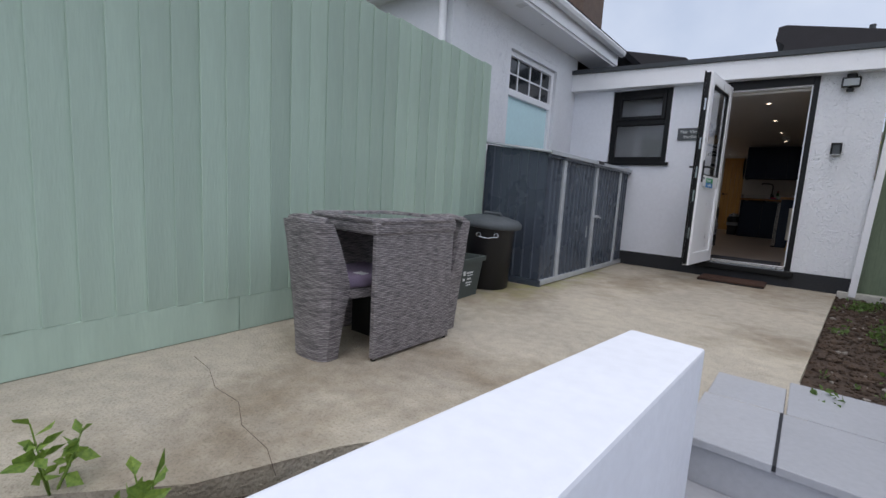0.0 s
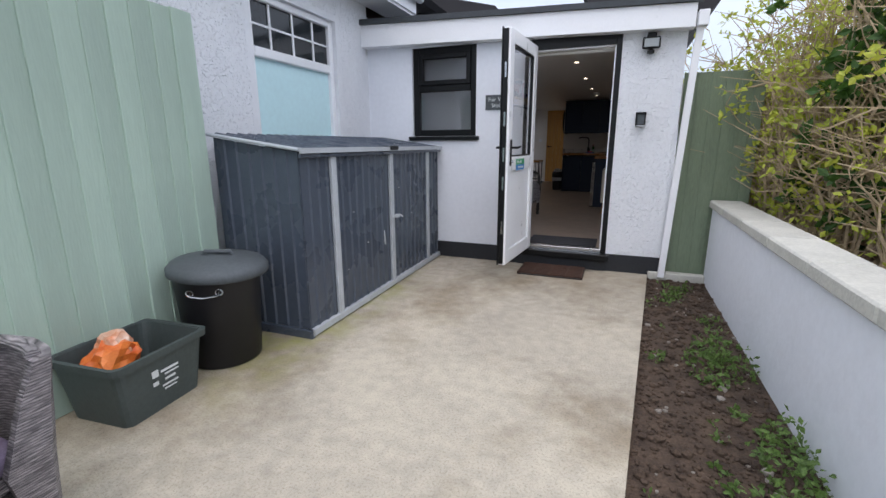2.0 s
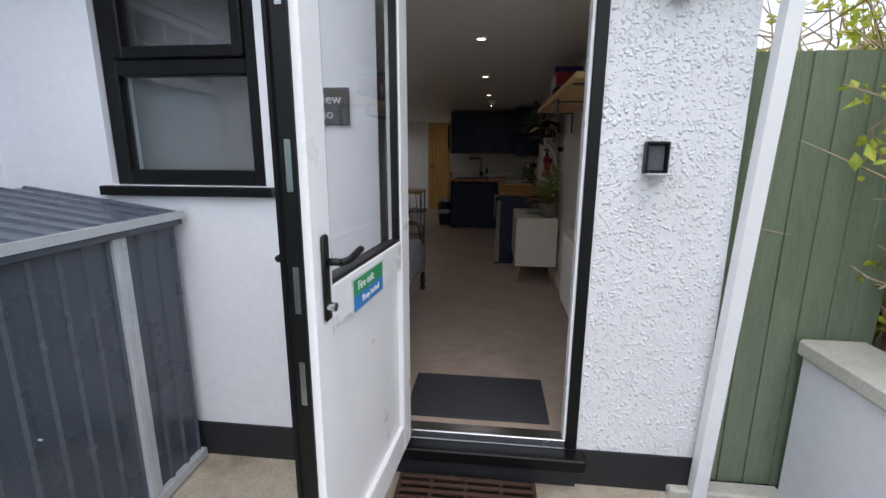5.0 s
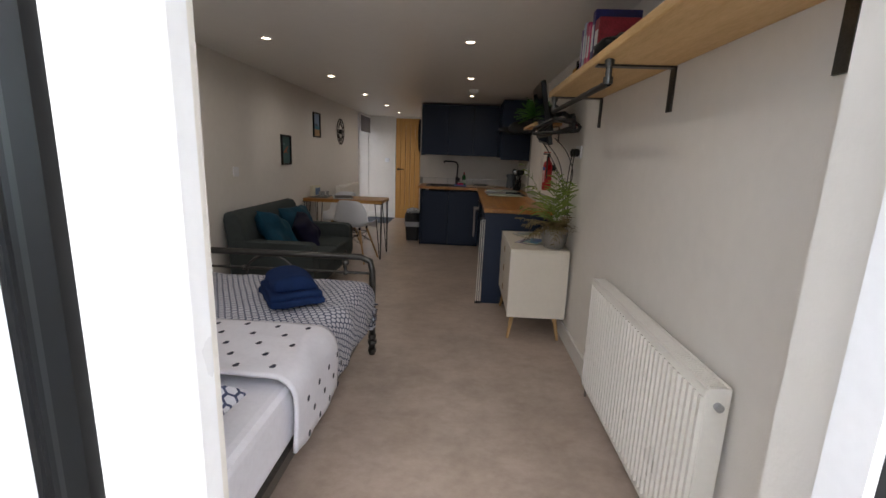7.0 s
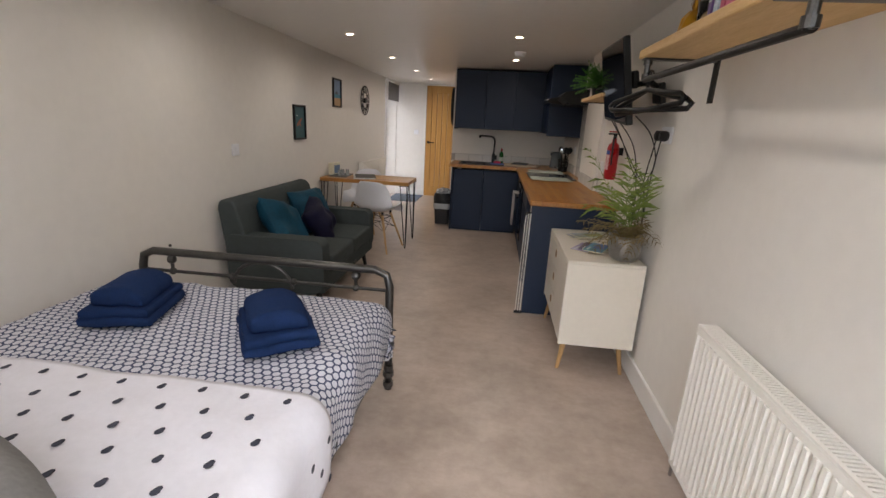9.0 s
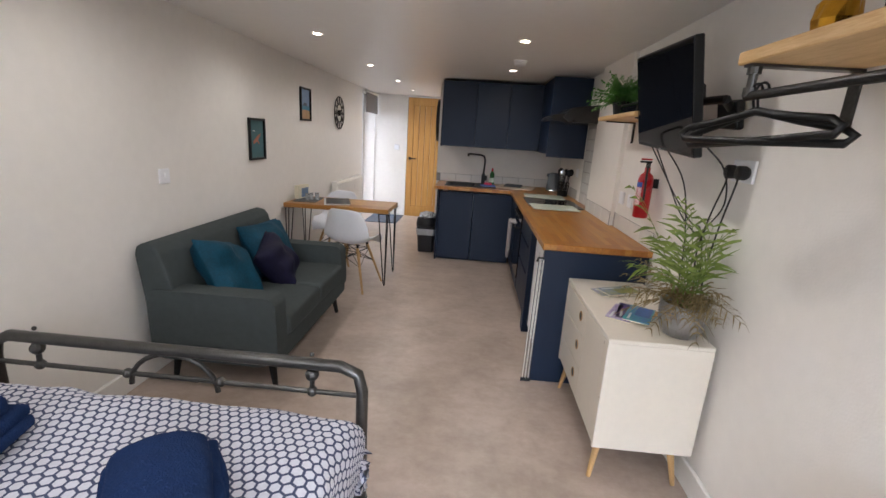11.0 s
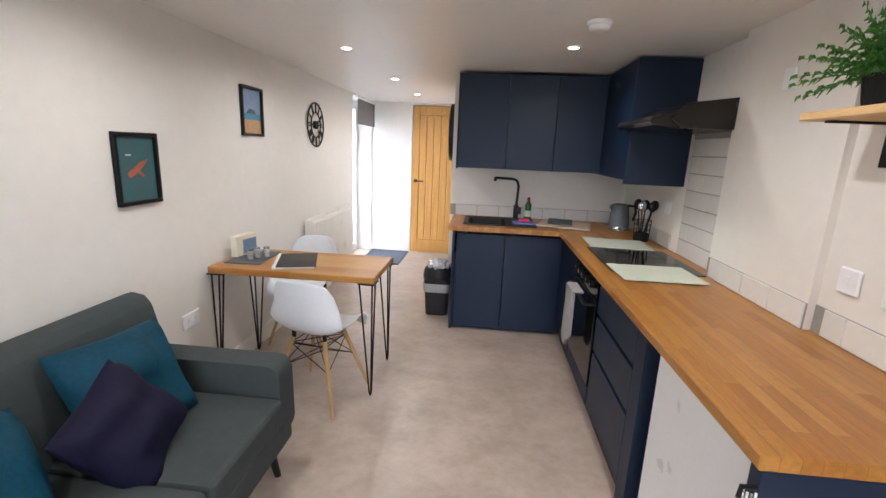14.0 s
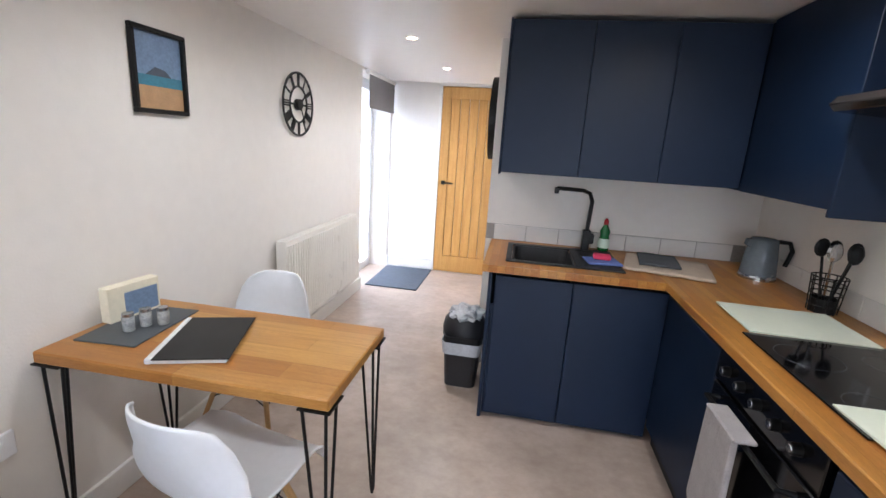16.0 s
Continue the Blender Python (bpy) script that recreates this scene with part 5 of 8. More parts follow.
def pillow(w, d, h, seed=0, sag=0.0, n=14, crumple=0.014, rounded=0.0):
    """A soft stuffed cushion, w by d, h thick at the middle, pinched at its corners."""
    b = bmesh.new()
    bmesh.ops.create_grid(b, x_segments=n, y_segments=n, size=0.5)
    top = list(b.verts)
    bot = {}
    for v in top:
        bot[v] = b.verts.new(v.co)
    for f in list(b.faces):
        b.faces.new([bot[v] for v in reversed(f.verts)])
    for e in [e for e in b.edges if len(e.link_faces) == 1 and all(v in bot for v in e.verts)]:
        a, c = e.verts
        try:
            b.faces.new((a, c, bot[c], bot[a]))
        except ValueError:
            pass
    uvl = b.loops.layers.uv.new("plan")
    for f in b.faces:
        for lp in f.loops:
            lp[uvl].uv = (lp.vert.co.x * w, lp.vert.co.y * d)
    off = Vector((seed * 2.3, seed, 0))
    for v in top:
        for q, s in ((v, 1), (bot[v], -1)):
            x, y = q.co.x * 2, q.co.y * 2
            t = max(0.0, (1 - x ** 4) * (1 - y ** 4)) ** 0.45
            pin = 1 - 0.09 * (1 - abs(x)) * abs(y) ** 3 - 0.09 * (1 - abs(y)) * abs(x) ** 3
            q.co = Vector((x * w / 2 * (1 - 0.06 * (1 - abs(y)) * 1), y * d / 2 * (1 - 0.06 * (1 - abs(x))), s * h / 2 * t + s * 0.004))
            q.co.x *= 1 - rounded * (1 - math.sqrt(1 - y * y / 2))
            q.co.y *= 1 - rounded * (1 - math.sqrt(1 - x * x / 2))
            q.co.z += noise.noise(q.co * 9 + off) * crumple * t
    bmesh.ops.recalc_face_normals(b, faces=b.faces[:])
    return b


for m_ in (M_oak_door, M_tile):
    piece_tones(m_, 0.93, 1.03)

def curved(pts, n=5):
    """A smooth curve through the points."""
    p = [Vector(q) for q in pts]
    p = [p[0] * 2 - p[1], *p, p[-1] * 2 - p[-2]]
    out = []
    for a, b_, c, d in zip(p, p[1:], p[2:], p[3:]):
        for k in range(n):
            t = k / n
            out.append(0.5 * (2 * b_ + (c - a) * t + (2 * a - 5 * b_ + 4 * c - d) * t * t + (3 * b_ - a - 3 * c + d) * t ** 3))
    out.append(p[-2])
    return out


# ---- inside: spotlights ----
M_spot = lamp_mat("warm_spot_glow", "ffe9cf", 7.0)
SPOTS = [(-1.54, 2.75), (-0.14, 2.72), (-1.53, 4.2), (-0.12, 4.12), (-1.48, 5.53), (-0.1, 5.39), (-1.42, 6.75), (-1.39, 7.85), (-1.54, 1.25), (-0.14, 1.25)]
for i, (x, y) in enumerate(SPOTS):
    sp = thing("ceiling_spotlight", pose(x, y, CEIL), "small round white recessed ceiling spotlight", "spotlight", "ceiling spotlights")
    part("bezel", lathe([(0.026, -0.001), (0.04, -0.001), (0.042, -0.004), (0.036, -0.008), (0.027, -0.006)], 20, caps=False), M_trim, sp)
    part("lamp", lathe([(0.001, -0.004), (0.026, -0.004), (0.026, -0.002), (0.001, -0.002)], 16), M_spot, sp, "glowing warm lamp")

# ---- inside: kitchen ----
WT = 0.88   # worktop height
KX = 0.08   # front of the long run
wt = thing("worktop", pose(0, 0, 0), "oiled oak L-shaped kitchen worktop", "worktop")
part("long_run", box(KX - 0.035, RIGHT2, 3.47, BACK, WT - 0.038, WT, 0.004), M_oak_top, wt)
part("sink_run", join(join(join(box(-0.83, -0.69, 6.07, BACK, WT - 0.038, WT), box(-0.36, KX - 0.036, 6.07, BACK, WT - 0.038, WT)), box(-0.69, -0.36, 6.07, 6.2, WT - 0.038, WT)), box(-0.69, -0.36, 6.57, BACK, WT - 0.038, WT)), M_oak_top, wt)


def unit(name, label, x0, x1, y0, y1, z0, z1, category="cabinet", group="kitchen units"):
    th = thing(name, pose(0, 0, 0), label, category, group)
    part("body", box(x0, x1, y0, y1, z0, z1), M_navy, th)
    return th


ep = solo("end_panel", box(KX - 0.02, RIGHT - 0.01, 3.482, 3.52, 0.0, WT - 0.039, 0.002), M_navy, Matrix(), "navy end panel of the kitchen run", "panel")
solo("side_panel", box(KX - 0.005, 0.625, 4.2, 4.3, 0.0, WT - 0.039, 0.002), M_navy, Matrix(), "navy panel beside the drawers", "panel")
wm = thing("fridge", pose(0, 0, 0), "white undercounter appliance under the worktop", "appliance")
part("body", box(KX + 0.06, RIGHT - 0.02, 3.56, 4.16, 0.02, WT - 0.06, 0.006), M_upvc, wm)
part("door", box(KX + 0.03, KX + 0.058, 3.56, 4.16, 0.08, WT - 0.06, 0.006), M_upvc, wm)
part("plinth", box(KX + 0.08, RIGHT - 0.1, 3.57, 4.15, 0.0, 0.07), M_black, wm)

dr = unit("drawer_unit", "navy handleless drawer unit with three drawers", KX + 0.02, RIGHT - 0.02, 4.31, 4.92, 0.1, WT - 0.04)
for z0, z1 in [(0.11, 0.42), (0.44, 0.63), (0.65, WT - 0.075)]:
    part("drawer_front", box(KX, KX + 0.019, 4.315, 4.915, z0, z1, 0.003), M_navy, dr)
part("plinth", box(KX + 0.04, KX + 0.055, 4.31, 4.92, 0.0, 0.1), M_black, dr)

ov = thing("oven", pose(0, 0, 0), "black built-in oven with steel knobs", "oven")
part("body", box(KX + 0.02, RIGHT - 0.02, 4.93, 5.52, 0.1, WT - 0.05), M_black, ov)
part("control_panel", box(KX - 0.006, KX + 0.02, 4.935, 5.515, WT - 0.17, WT - 0.055, 0.003), M_black_gloss, ov)
dg = part("door", box(KX - 0.006, KX + 0.02, 4.935, 5.515, 0.2, WT - 0.18, 0.004), M_black_gloss, ov, "black glass oven door")
part("handle", pipe([(KX, 5.0, WT - 0.22), (KX - 0.05, 5.0, WT - 0.215), (KX - 0.05, 5.45, WT - 0.215), (KX, 5.45, WT - 0.22)], 0.009, 8), M_black, dg)
for y in (5.03, 5.13, 5.23, 5.33, 5.43):
    part("knob", tube((KX - 0.005, y, WT - 0.11), (KX - 0.03, y, WT - 0.11), 0.019, 0.016, 16), M_black, ov, "black control knob")
    part("knob_cap", tube((KX - 0.0295, y, WT - 0.11), (KX - 0.032, y, WT - 0.11), 0.011, 0.01, 14), M_chrome, ov, "steel knob cap")
part("lower_panel", box(KX - 0.002, KX + 0.02, 4.935, 5.515, 0.1, 0.19, 0.003), M_navy, ov)
part("plinth", box(KX + 0.04, KX + 0.055, 4.93, 6.1, 0.0, 0.1), M_black, ov)
cf = unit("corner_unit", "navy corner base cabinet", KX + 0.02, RIGHT - 0.02, 5.53, BACK - 0.01, 0.1, WT - 0.04)
part("door", box(KX, KX + 0.019, 5.53, 6.1, 0.1, WT - 0.075, 0.003), M_navy, cf)
for i, (x0, x1) in enumerate([(-0.775, -0.374), (-0.37, KX - 0.002)]):
    u = unit("sink_cabinet", "navy handleless base cabinet below the sink", x0, x1, 6.12, BACK - 0.01, 0.08, 0.66 if i == 0 else 0.8)
    part("door", box(x0 + (0.016 if i == 0 else 0), x1, 6.1, 6.119, 0.03, WT - 0.06, 0.003), M_navy, u)
    part("plinth", box(x0, x1, 6.15, 6.165, 0.0, 0.08), M_navy, u)
solo("end_panel", box(-0.795, -0.776, 6.095, BACK, 0.0, WT - 0.039, 0.002), M_navy, Matrix(), "navy end panel beside the sink cabinet", "panel")

# oven glove on the handle
gl = bmesh.new()
for k, (y, w, z0) in enumerate([(5.3, 0.13, 0.3), (5.21, 0.1, 0.36)]):
    p = prism([(y - w / 2, z0 + 0.04), (y - w / 2 + 0.03, z0), (y + w / 2 - 0.03, z0), (y + w / 2, z0 + 0.04), (y + w / 2 - 0.01, 0.68), (y - w / 2 + 0.01, 0.68)], KX - 0.088, KX - 0.066, "x", bevel=0.008)
    join(gl, p)
box(KX - 0.088, KX - 0.02, 5.16, 5.36, 0.672, 0.686, 0.005, bm=gl)
solo("oven_glove", gl, M_pale_cloth, Matrix(), "pale grey quilted oven glove hung on the oven handle", "oven glove")

# hob and glass boards
hb = thing("hob", pose(0, 0, WT), "black glass induction hob in the worktop", "hob")
part("glass", box(0.13, 0.61, 4.93, 5.52, 0.0, 0.006, 0.002), M_black_gloss, hb)
for x, y, r in [(0.25, 5.08, 0.07), (0.25, 5.36, 0.09), (0.48, 5.08, 0.09), (0.48, 5.36, 0.07)]:
    part("zone_ring", pipe([(x + r * math.cos(a), y + r * math.sin(a), 0.0056) for a in [k * math.pi / 12 for k in range(24)]], 0.0012, 4, close=True), M_sign, hb)

for cx, cy, rz in [(0.36, 5.67, -2), (0.34, 4.91, 1)]:
    solo("glass_board", prism([(-0.2, -0.155), (0.2, -0.155), (0.2, 0.155), (-0.2, 0.155)], 0.0, 0.005, "z"), M_board, pose(cx, cy, WT + 0.007, 0, 0, rz), "pale green glass worktop saver beside the hob", "board", "glass boards")

# sink and tap
sk = thing("sink", pose(0, 0, WT), "black composite inset sink with a drainer", "sink")
M_sink = mat("black_granite_composite", "19191b", 0.5, vary=0.1, scale=40, bump=0.1, bump_scale=300)
part("rim", box(-0.72, -0.12, 6.17, 6.2, 0.0, 0.009, 0.002), M_sink, sk)
part("rim", box(-0.72, -0.12, 6.57, 6.62, 0.0, 0.009, 0.002), M_sink, sk)
part("rim", box(-0.72, -0.69, 6.2, 6.57, 0.0, 0.009, 0.002), M_sink, sk)
part("rim", box(-0.36, -0.32, 6.2, 6.57, 0.0, 0.009, 0.002), M_sink, sk)
part("bowl", tapered_open_box(0.29, 0.33, 0.326, 0.366, 0.17, 0.008), M_sink, sk).location = (-0.525, 6.385, -0.166)
part("drain", lathe([(0.001, 0.0), (0.035, 0.0), (0.04, 0.003), (0.03, 0.002), (0.001, 0.001)], 20), M_chrome, sk).location = (-0.525, 6.385, -0.157)
part("drainer", box(-0.32, -0.12, 6.2, 6.57, 0.0, 0.005), M_sink, sk)
for i in range(5):
    part("drainer_rib", box(-0.31 + i * 0.04, -0.295 + i * 0.04, 6.24, 6.53, 0.0048, 0.0075, 0.001), M_sink, sk)
tp = thing("kitchen_tap", pose(-0.27, 6.6, WT), "tall black angular kitchen tap", "tap")
part("base", box(-0.022, 0.022, -0.022, 0.022, 0.009, 0.13, 0.004), M_black, tp)
part("spout", pipe([(0.0, 0, 0.12), (0.008, 0, 0.3), (-0.01, -0.003, 0.345), (-0.05, -0.01, 0.36), (-0.2, -0.04, 0.365)], 0.0115, 6), M_black, tp)
part("nozzle", box(-0.215, -0.19, -0.052, -0.03, 0.335, 0.37, 0.003), M_black, tp)
part("lever", box(0.02, 0.045, -0.012, 0.012, 0.05, 0.11, 0.004), M_black, tp)
fb = thing("washing_up_bottle", pose(-0.16, 6.63, WT), "green washing-up liquid bottle with a red cap", "bottle")
M_bottle = mat("green_clear_plastic", "1e6b33", 0.15, vary=0.1)
part("bottle", lathe([(0.028, 0.009), (0.033, 0.015), (0.034, 0.06), (0.026, 0.1), (0.03, 0.13), (0.012, 0.165), (0.012, 0.17)], 16), M_bottle, fb, smooth=True)
part("cap", lathe([(0.013, 0.168), (0.013, 0.19), (0.006, 0.205), (0.004, 0.205)], 12), M_red, fb)
part("label", lathe([(0.0345, 0.03), (0.0347, 0.06), (0.031, 0.085)], 16, caps=False), mat("white_green_label", "cfe0cf", 0.4, vary=0.05), fb)
solo("cleaning_cloth", box(-0.09, 0.09, -0.07, 0.07, 0, 0.012, 0.005), mat("blue_cloth", "6a7fc0", 0.9, vary=0.1, scale=15, bump=0.4), pose(-0.21, 6.33, WT + 0.0076, 0, 0, 8), "folded pale blue cleaning cloth on the drainer", "cloth")
solo("sponge", box(-0.045, 0.045, -0.03, 0.03, 0, 0.026, 0.006), mat("pink_sponge", "e0476a", 0.9, vary=0.1, scale=40, bump=0.5, bump_scale=200), pose(-0.21, 6.36, WT + 0.0198, 0, 0, -5), "pink washing-up sponge on the cloth", "sponge")


def cloth(w, d, t, seed, amp=0.006):
    b = bmesh.new()
    bmesh.ops.create_grid(b, x_segments=14, y_segments=10, size=0.5)
    for v in b.verts:
        v.co.x *= w
        v.co.y *= d
        v.co.z = t + noise.noise(v.co * 14 + Vector((seed, 0, 0))) * amp
    bmesh.ops.solidify(b, geom=b.faces[:], thickness=t)
    return b


solo("tea_towel", cloth(0.42, 0.38, 0.012, 1), M_cream, pose(0.13, 6.38, WT + 0.004, 0, 0, -14), "folded cream tea towel on the worktop", "towel", "", True)
solo("dishcloth", cloth(0.2, 0.28, 0.01, 2, 0.004), M_grey_cloth, pose(0.1, 6.44, WT + 0.02, 0, 0, -10), "dark grey cloth on the tea towel", "cloth", "", True)

kt = thing("kettle", pose(0.565, 6.37, WT), "slate grey enamel jug kettle", "kettle")
part("base", lathe([(0.085, 0.0), (0.085, 0.012), (0.08, 0.022)], 24), M_chrome, kt)
part("jug", lathe([(0.08, 0.022), (0.082, 0.03), (0.072, 0.13), (0.062, 0.2), (0.055, 0.21), (0.001, 0.215)], 24), M_kettle, kt, smooth=True)
part("handle", pipe([(0.055, -0.02, 0.2), (0.1, -0.035, 0.2), (0.115, -0.04, 0.16), (0.1, -0.035, 0.08)], 0.011, 8), M_black, kt)
part("spout", prism([(-0.085, 0.17), (-0.05, 0.15), (-0.05, 0.205), (-0.08, 0.2)], -0.02, 0.02, "y", bevel=0.004), M_kettle, kt)
uh = thing("utensil_holder", pose(0.59, 5.89, WT), "black wire utensil holder with kitchen tools", "holder")
wr = bmesh.new()
for k in range(10):
    a = k * math.pi / 5
    pipe([(0.05 * math.cos(a), 0.05 * math.sin(a), 0.0), (0.06 * math.cos(a), 0.06 * math.sin(a), 0.15)], 0.0025, 5, bm=wr)
for z, r in ((0.03, 0.052), (0.08, 0.055), (0.12, 0.058), (0.15, 0.06)):
    pipe([(r * math.cos(k * math.pi / 10), r * math.sin(k * math.pi / 10), z) for k in range(20)], 0.003, 5, bm=wr, close=True)
tagged(part("wire_basket", wr, M_black, uh), kind="stuff")
part("cup", lathe([(0.046, 0), (0.048, 0.06), (0.046, 0.06), (0.044, 0.004)], 18), M_black, uh)
rk = random.Random(4)
for k in range(5):
    a = k * 1.3
    tip = Vector((0.06 * math.cos(a) + 0.01, 0.06 * math.sin(a), 0.27 + 0.03 * rk.random()))
    ub = tube((0.01 * math.cos(a), 0.01 * math.sin(a), 0.01), tip * 0.8, 0.005, seg=6)
    t = bmesh.new()
    bmesh.ops.create_uvsphere(t, u_segments=8, v_segments=6, radius=0.03)
    for v in t.verts:
        v.co.y *= 0.35
        v.co.z *= 1.3
    join(ub, t, Matrix.Translation(tip * 0.93))
    part("utensil", ub, M_chrome if k == 3 else M_black, uh)

# wall units and hood
for x0, x1 in [(-0.79, -0.413), (-0.411, -0.043), (-0.041, 0.318)]:
    u = thing("wall_cabinet", pose(0, 0, 0), "navy handleless wall cabinet", "cabinet", "kitchen wall cabinets")
    part("body", box(x0, x1, 6.222, BACK, 1.345, 2.045), M_navy, u)
    part("door", box(x0, x1, 6.2, 6.221, 1.335, 2.045, 0.002), M_navy, u)
solo("end_panel", box(-0.8, -0.791, 6.19, BACK, 1.325, 2.05, 0.002), M_navy, Matrix(), "navy end panel of the wall cabinets", "panel")
u = thing("wall_cabinet", pose(0, 0, 0), "navy wall cabinet beside the extractor hood", "cabinet", "kitchen wall cabinets")
part("body", box(0.342, RIGHT2, 5.57, BACK, 1.325, CEIL - 0.012), M_navy, u)
part("door", box(0.322, 0.341, 5.572, 6.197, 1.325, CEIL - 0.012, 0.002), M_navy, u)
part("end_panel", box(0.318, RIGHT2, 5.552, 5.5695, 1.3, CEIL - 0.012, 0.002), M_navy, u)
ho = thing("extractor_hood", pose(0, 0, 0), "black visor extractor hood over the hob", "hood")
part("body", prism([(RIGHT2, 1.62), (0.38, 1.62), (0.33, 1.66), (0.4, 1.74), (RIGHT2, 1.78)], 4.96, 5.55, "y", bevel=0.005), mat("black_enamel", "1a1717", 0.25, vary=0.08), ho)
part("visor", prism([(0.4, 1.617), (0.25, 1.63), (0.23, 1.65), (0.25, 1.675), (0.4, 1.69)], 4.97, 5.545, "y", bevel=0.004), mat("smoked_visor", "2a2625", 0.12, vary=0.05), ho)
for y in (5.05, 5.12, 5.19):
    part("switch", box(0.3, 0.32, y - 0.02, y + 0.02, 1.68, 1.688), M_black, ho)

# splashback tiles, upstand tiles
TILE = mesh_of("tile", box(-0.004, 0.004, -0.0988, 0.0988, -0.0488, 0.0488, 0.003), M_tile)
TILE_X = mesh_of("tile", box(-0.0988, 0.0988, -0.004, 0.004, -0.0488, 0.0488, 0.003), M_tile)
TILE_S = mesh_of("tile", box(-0.004, 0.004, -0.048, 0.048, -0.0488, 0.0488, 0.003), M_tile)
sb = setting("splashback", box(RIGHT2 - 0.004, RIGHT2, 4.985, 5.5, WT, 1.62), M_grout, "white bevelled metro tiles with grey grout", "tiles")


def tile_at(mesh, parent, x, y, z):
    o = new("tile", mesh)
    o.parent = parent
    o.location = (x, y, z)


for r in range(7):
    z = WT + 0.051 + r * 0.1015
    y = 4.99
    if r % 2 == 0:
        tile_at(TILE_S, sb, RIGHT2 - 0.006, y + 0.0485, z)
        y += 0.0995
    for k in range(2):
        tile_at(TILE, sb, RIGHT2 - 0.006, y + 0.099, z)
        y += 0.2005
    if r % 2:
        tile_at(TILE_S, sb, RIGHT2 - 0.006, y + 0.0485, z)
up = setting("upstand", join(join(box(RIGHT - 0.004, RIGHT, 3.5, 4.248, WT, WT + 0.1), box(0.626, 0.63, 4.25, 4.98, WT, WT + 0.1)), box(PASS, RIGHT2, BACK - 0.004, BACK, WT, WT + 0.1)), M_grout, "low row of white tiles above the worktop", "tiles")
for k in range(3):
    tile_at(TILE, up, RIGHT - 0.006, 3.6 + k * 0.2005, WT + 0.05)
tile_at(TILE_S, up, RIGHT - 0.006, 4.15, WT + 0.05)
for k in range(3):
    tile_at(TILE, up, 0.624, 4.352 + k * 0.2005, WT + 0.05)
tile_at(TILE_S, up, 0.624, 4.903, WT + 0.05)
for k in range(7):
    tile_at(TILE_X, up, -0.72 + k * 0.2005, BACK - 0.006, WT + 0.05)
for k in range(5):
    tile_at(TILE, up, RIGHT2 - 0.006, 5.72 + k * 0.2005, WT + 0.05)


def socket(m, switches, label, w=0.146, name="wall_socket"):
    """A wall plate facing local -y."""
    s = thing(name, m, label, "socket" if name == "wall_socket" else "switch", "wall plates")
    part("plate", box(-w / 2, w / 2, -0.012, 0, -0.043, 0.043, 0.004), M_upvc, s)
    for k in range(switches):
        x = (k - (switches - 1) / 2) * 0.055
        part("rocker", box(x - 0.008, x + 0.008, -0.016, -0.011, 0.005 - 0.013, 0.005 + 0.013, 0.002), M_upvc, s)
    return s


ON_LEFT, ON_RIGHT = 90, -90
socket(pose(LEFT, 3.41, 1.12, 0, 0, ON_LEFT), 1, "square white light switch on the wall", 0.086, "light_switch")
socket(pose(LEFT, 4.8, 0.48, 0, 0, ON_LEFT), 2, "white double wall socket above the baseboard")
socket(pose(RIGHT, 2.78, 1.38, 0, 0, ON_RIGHT), 2, "white double wall socket with two plugs")
socket(pose(RIGHT, 4.13, 1.1, 0, 0, ON_RIGHT), 1, "square white switched socket above the worktop", 0.086)
socket(pose(RIGHT, 3.955, 1.1, 0, 0, ON_RIGHT), 1, "white single switch above the worktop", 0.086, "light_switch")
socket(pose(RIGHT2, 5.72, 1.15, 0, 0, ON_RIGHT), 1, "white single socket by the kettle", 0.086)
socket(pose(-1.77, END, 1.2, 0, 0, 0), 1, "square white light switch by the oak door", 0.086, "light_switch")
socket(pose(0.63, 4.6, 1.8, 0, 0, ON_RIGHT), 0, "small white wall sensor near the ceiling", 0.07, "alarm_sensor")
for k, y in enumerate((2.745, 2.82)):
    pl = thing("plug", pose(RIGHT - 0.012, y, 1.375), "black mains plug in the wall socket", "plug", "plugs")
    part("body", lathe([(0.022, 0.0), (0.027, 0.01), (0.027, 0.035), (0.015, 0.042)], 14), M_cable, pl).matrix_basis = Matrix.Rotation(radians(-90), 4, "Y")
    part("cable", pipe(curved([(-0.03, 0, -0.02), (-0.035, 0, -0.06), (-0.03, 0.05 + 0.02 * k, -0.2), (-0.02, 0.1 + 0.03 * k, -0.36), (-0.012, 0.12, -0.5), (-0.01, 0.1, -0.62)]), 0.0035, 6), M_cable, pl)

# ---- inside: passage ----
od = thing("oak_door", pose(0, END - 0.01, 0), "closed pale oak plank door with a black handle", "door")
OX0, OX1 = -1.59, -0.9
part("frame_stile", box(OX0, OX0 + 0.1, 0.0, 0.04, 0.005, 2.035, 0.003), M_oak_door, od)
part("frame_stile", box(OX1 - 0.1, OX1, 0.0, 0.04, 0.005, 2.035, 0.003), M_oak_door, od)
part("frame_rail", box(OX0 + 0.1, OX1 - 0.1, 0.0, 0.04, 1.91, 2.035, 0.003), M_oak_door, od)
part("frame_rail", box(OX0 + 0.1, OX1 - 0.1, 0.0, 0.04, 0.005, 0.19, 0.003), M_oak_door, od)
for i in range(5):
    w_ = (OX1 - OX0 - 0.2) / 5
    part("plank", box(OX0 + 0.1 + i * w_ + 0.002, OX0 + 0.1 + (i + 1) * w_ - 0.002, 0.008, 0.032, 0.19, 1.91, 0.004), M_oak_door, od)
oh = box(OX0 + 0.035, OX0 + 0.08, -0.008, 0.0, 1.0, 1.045, 0.003)
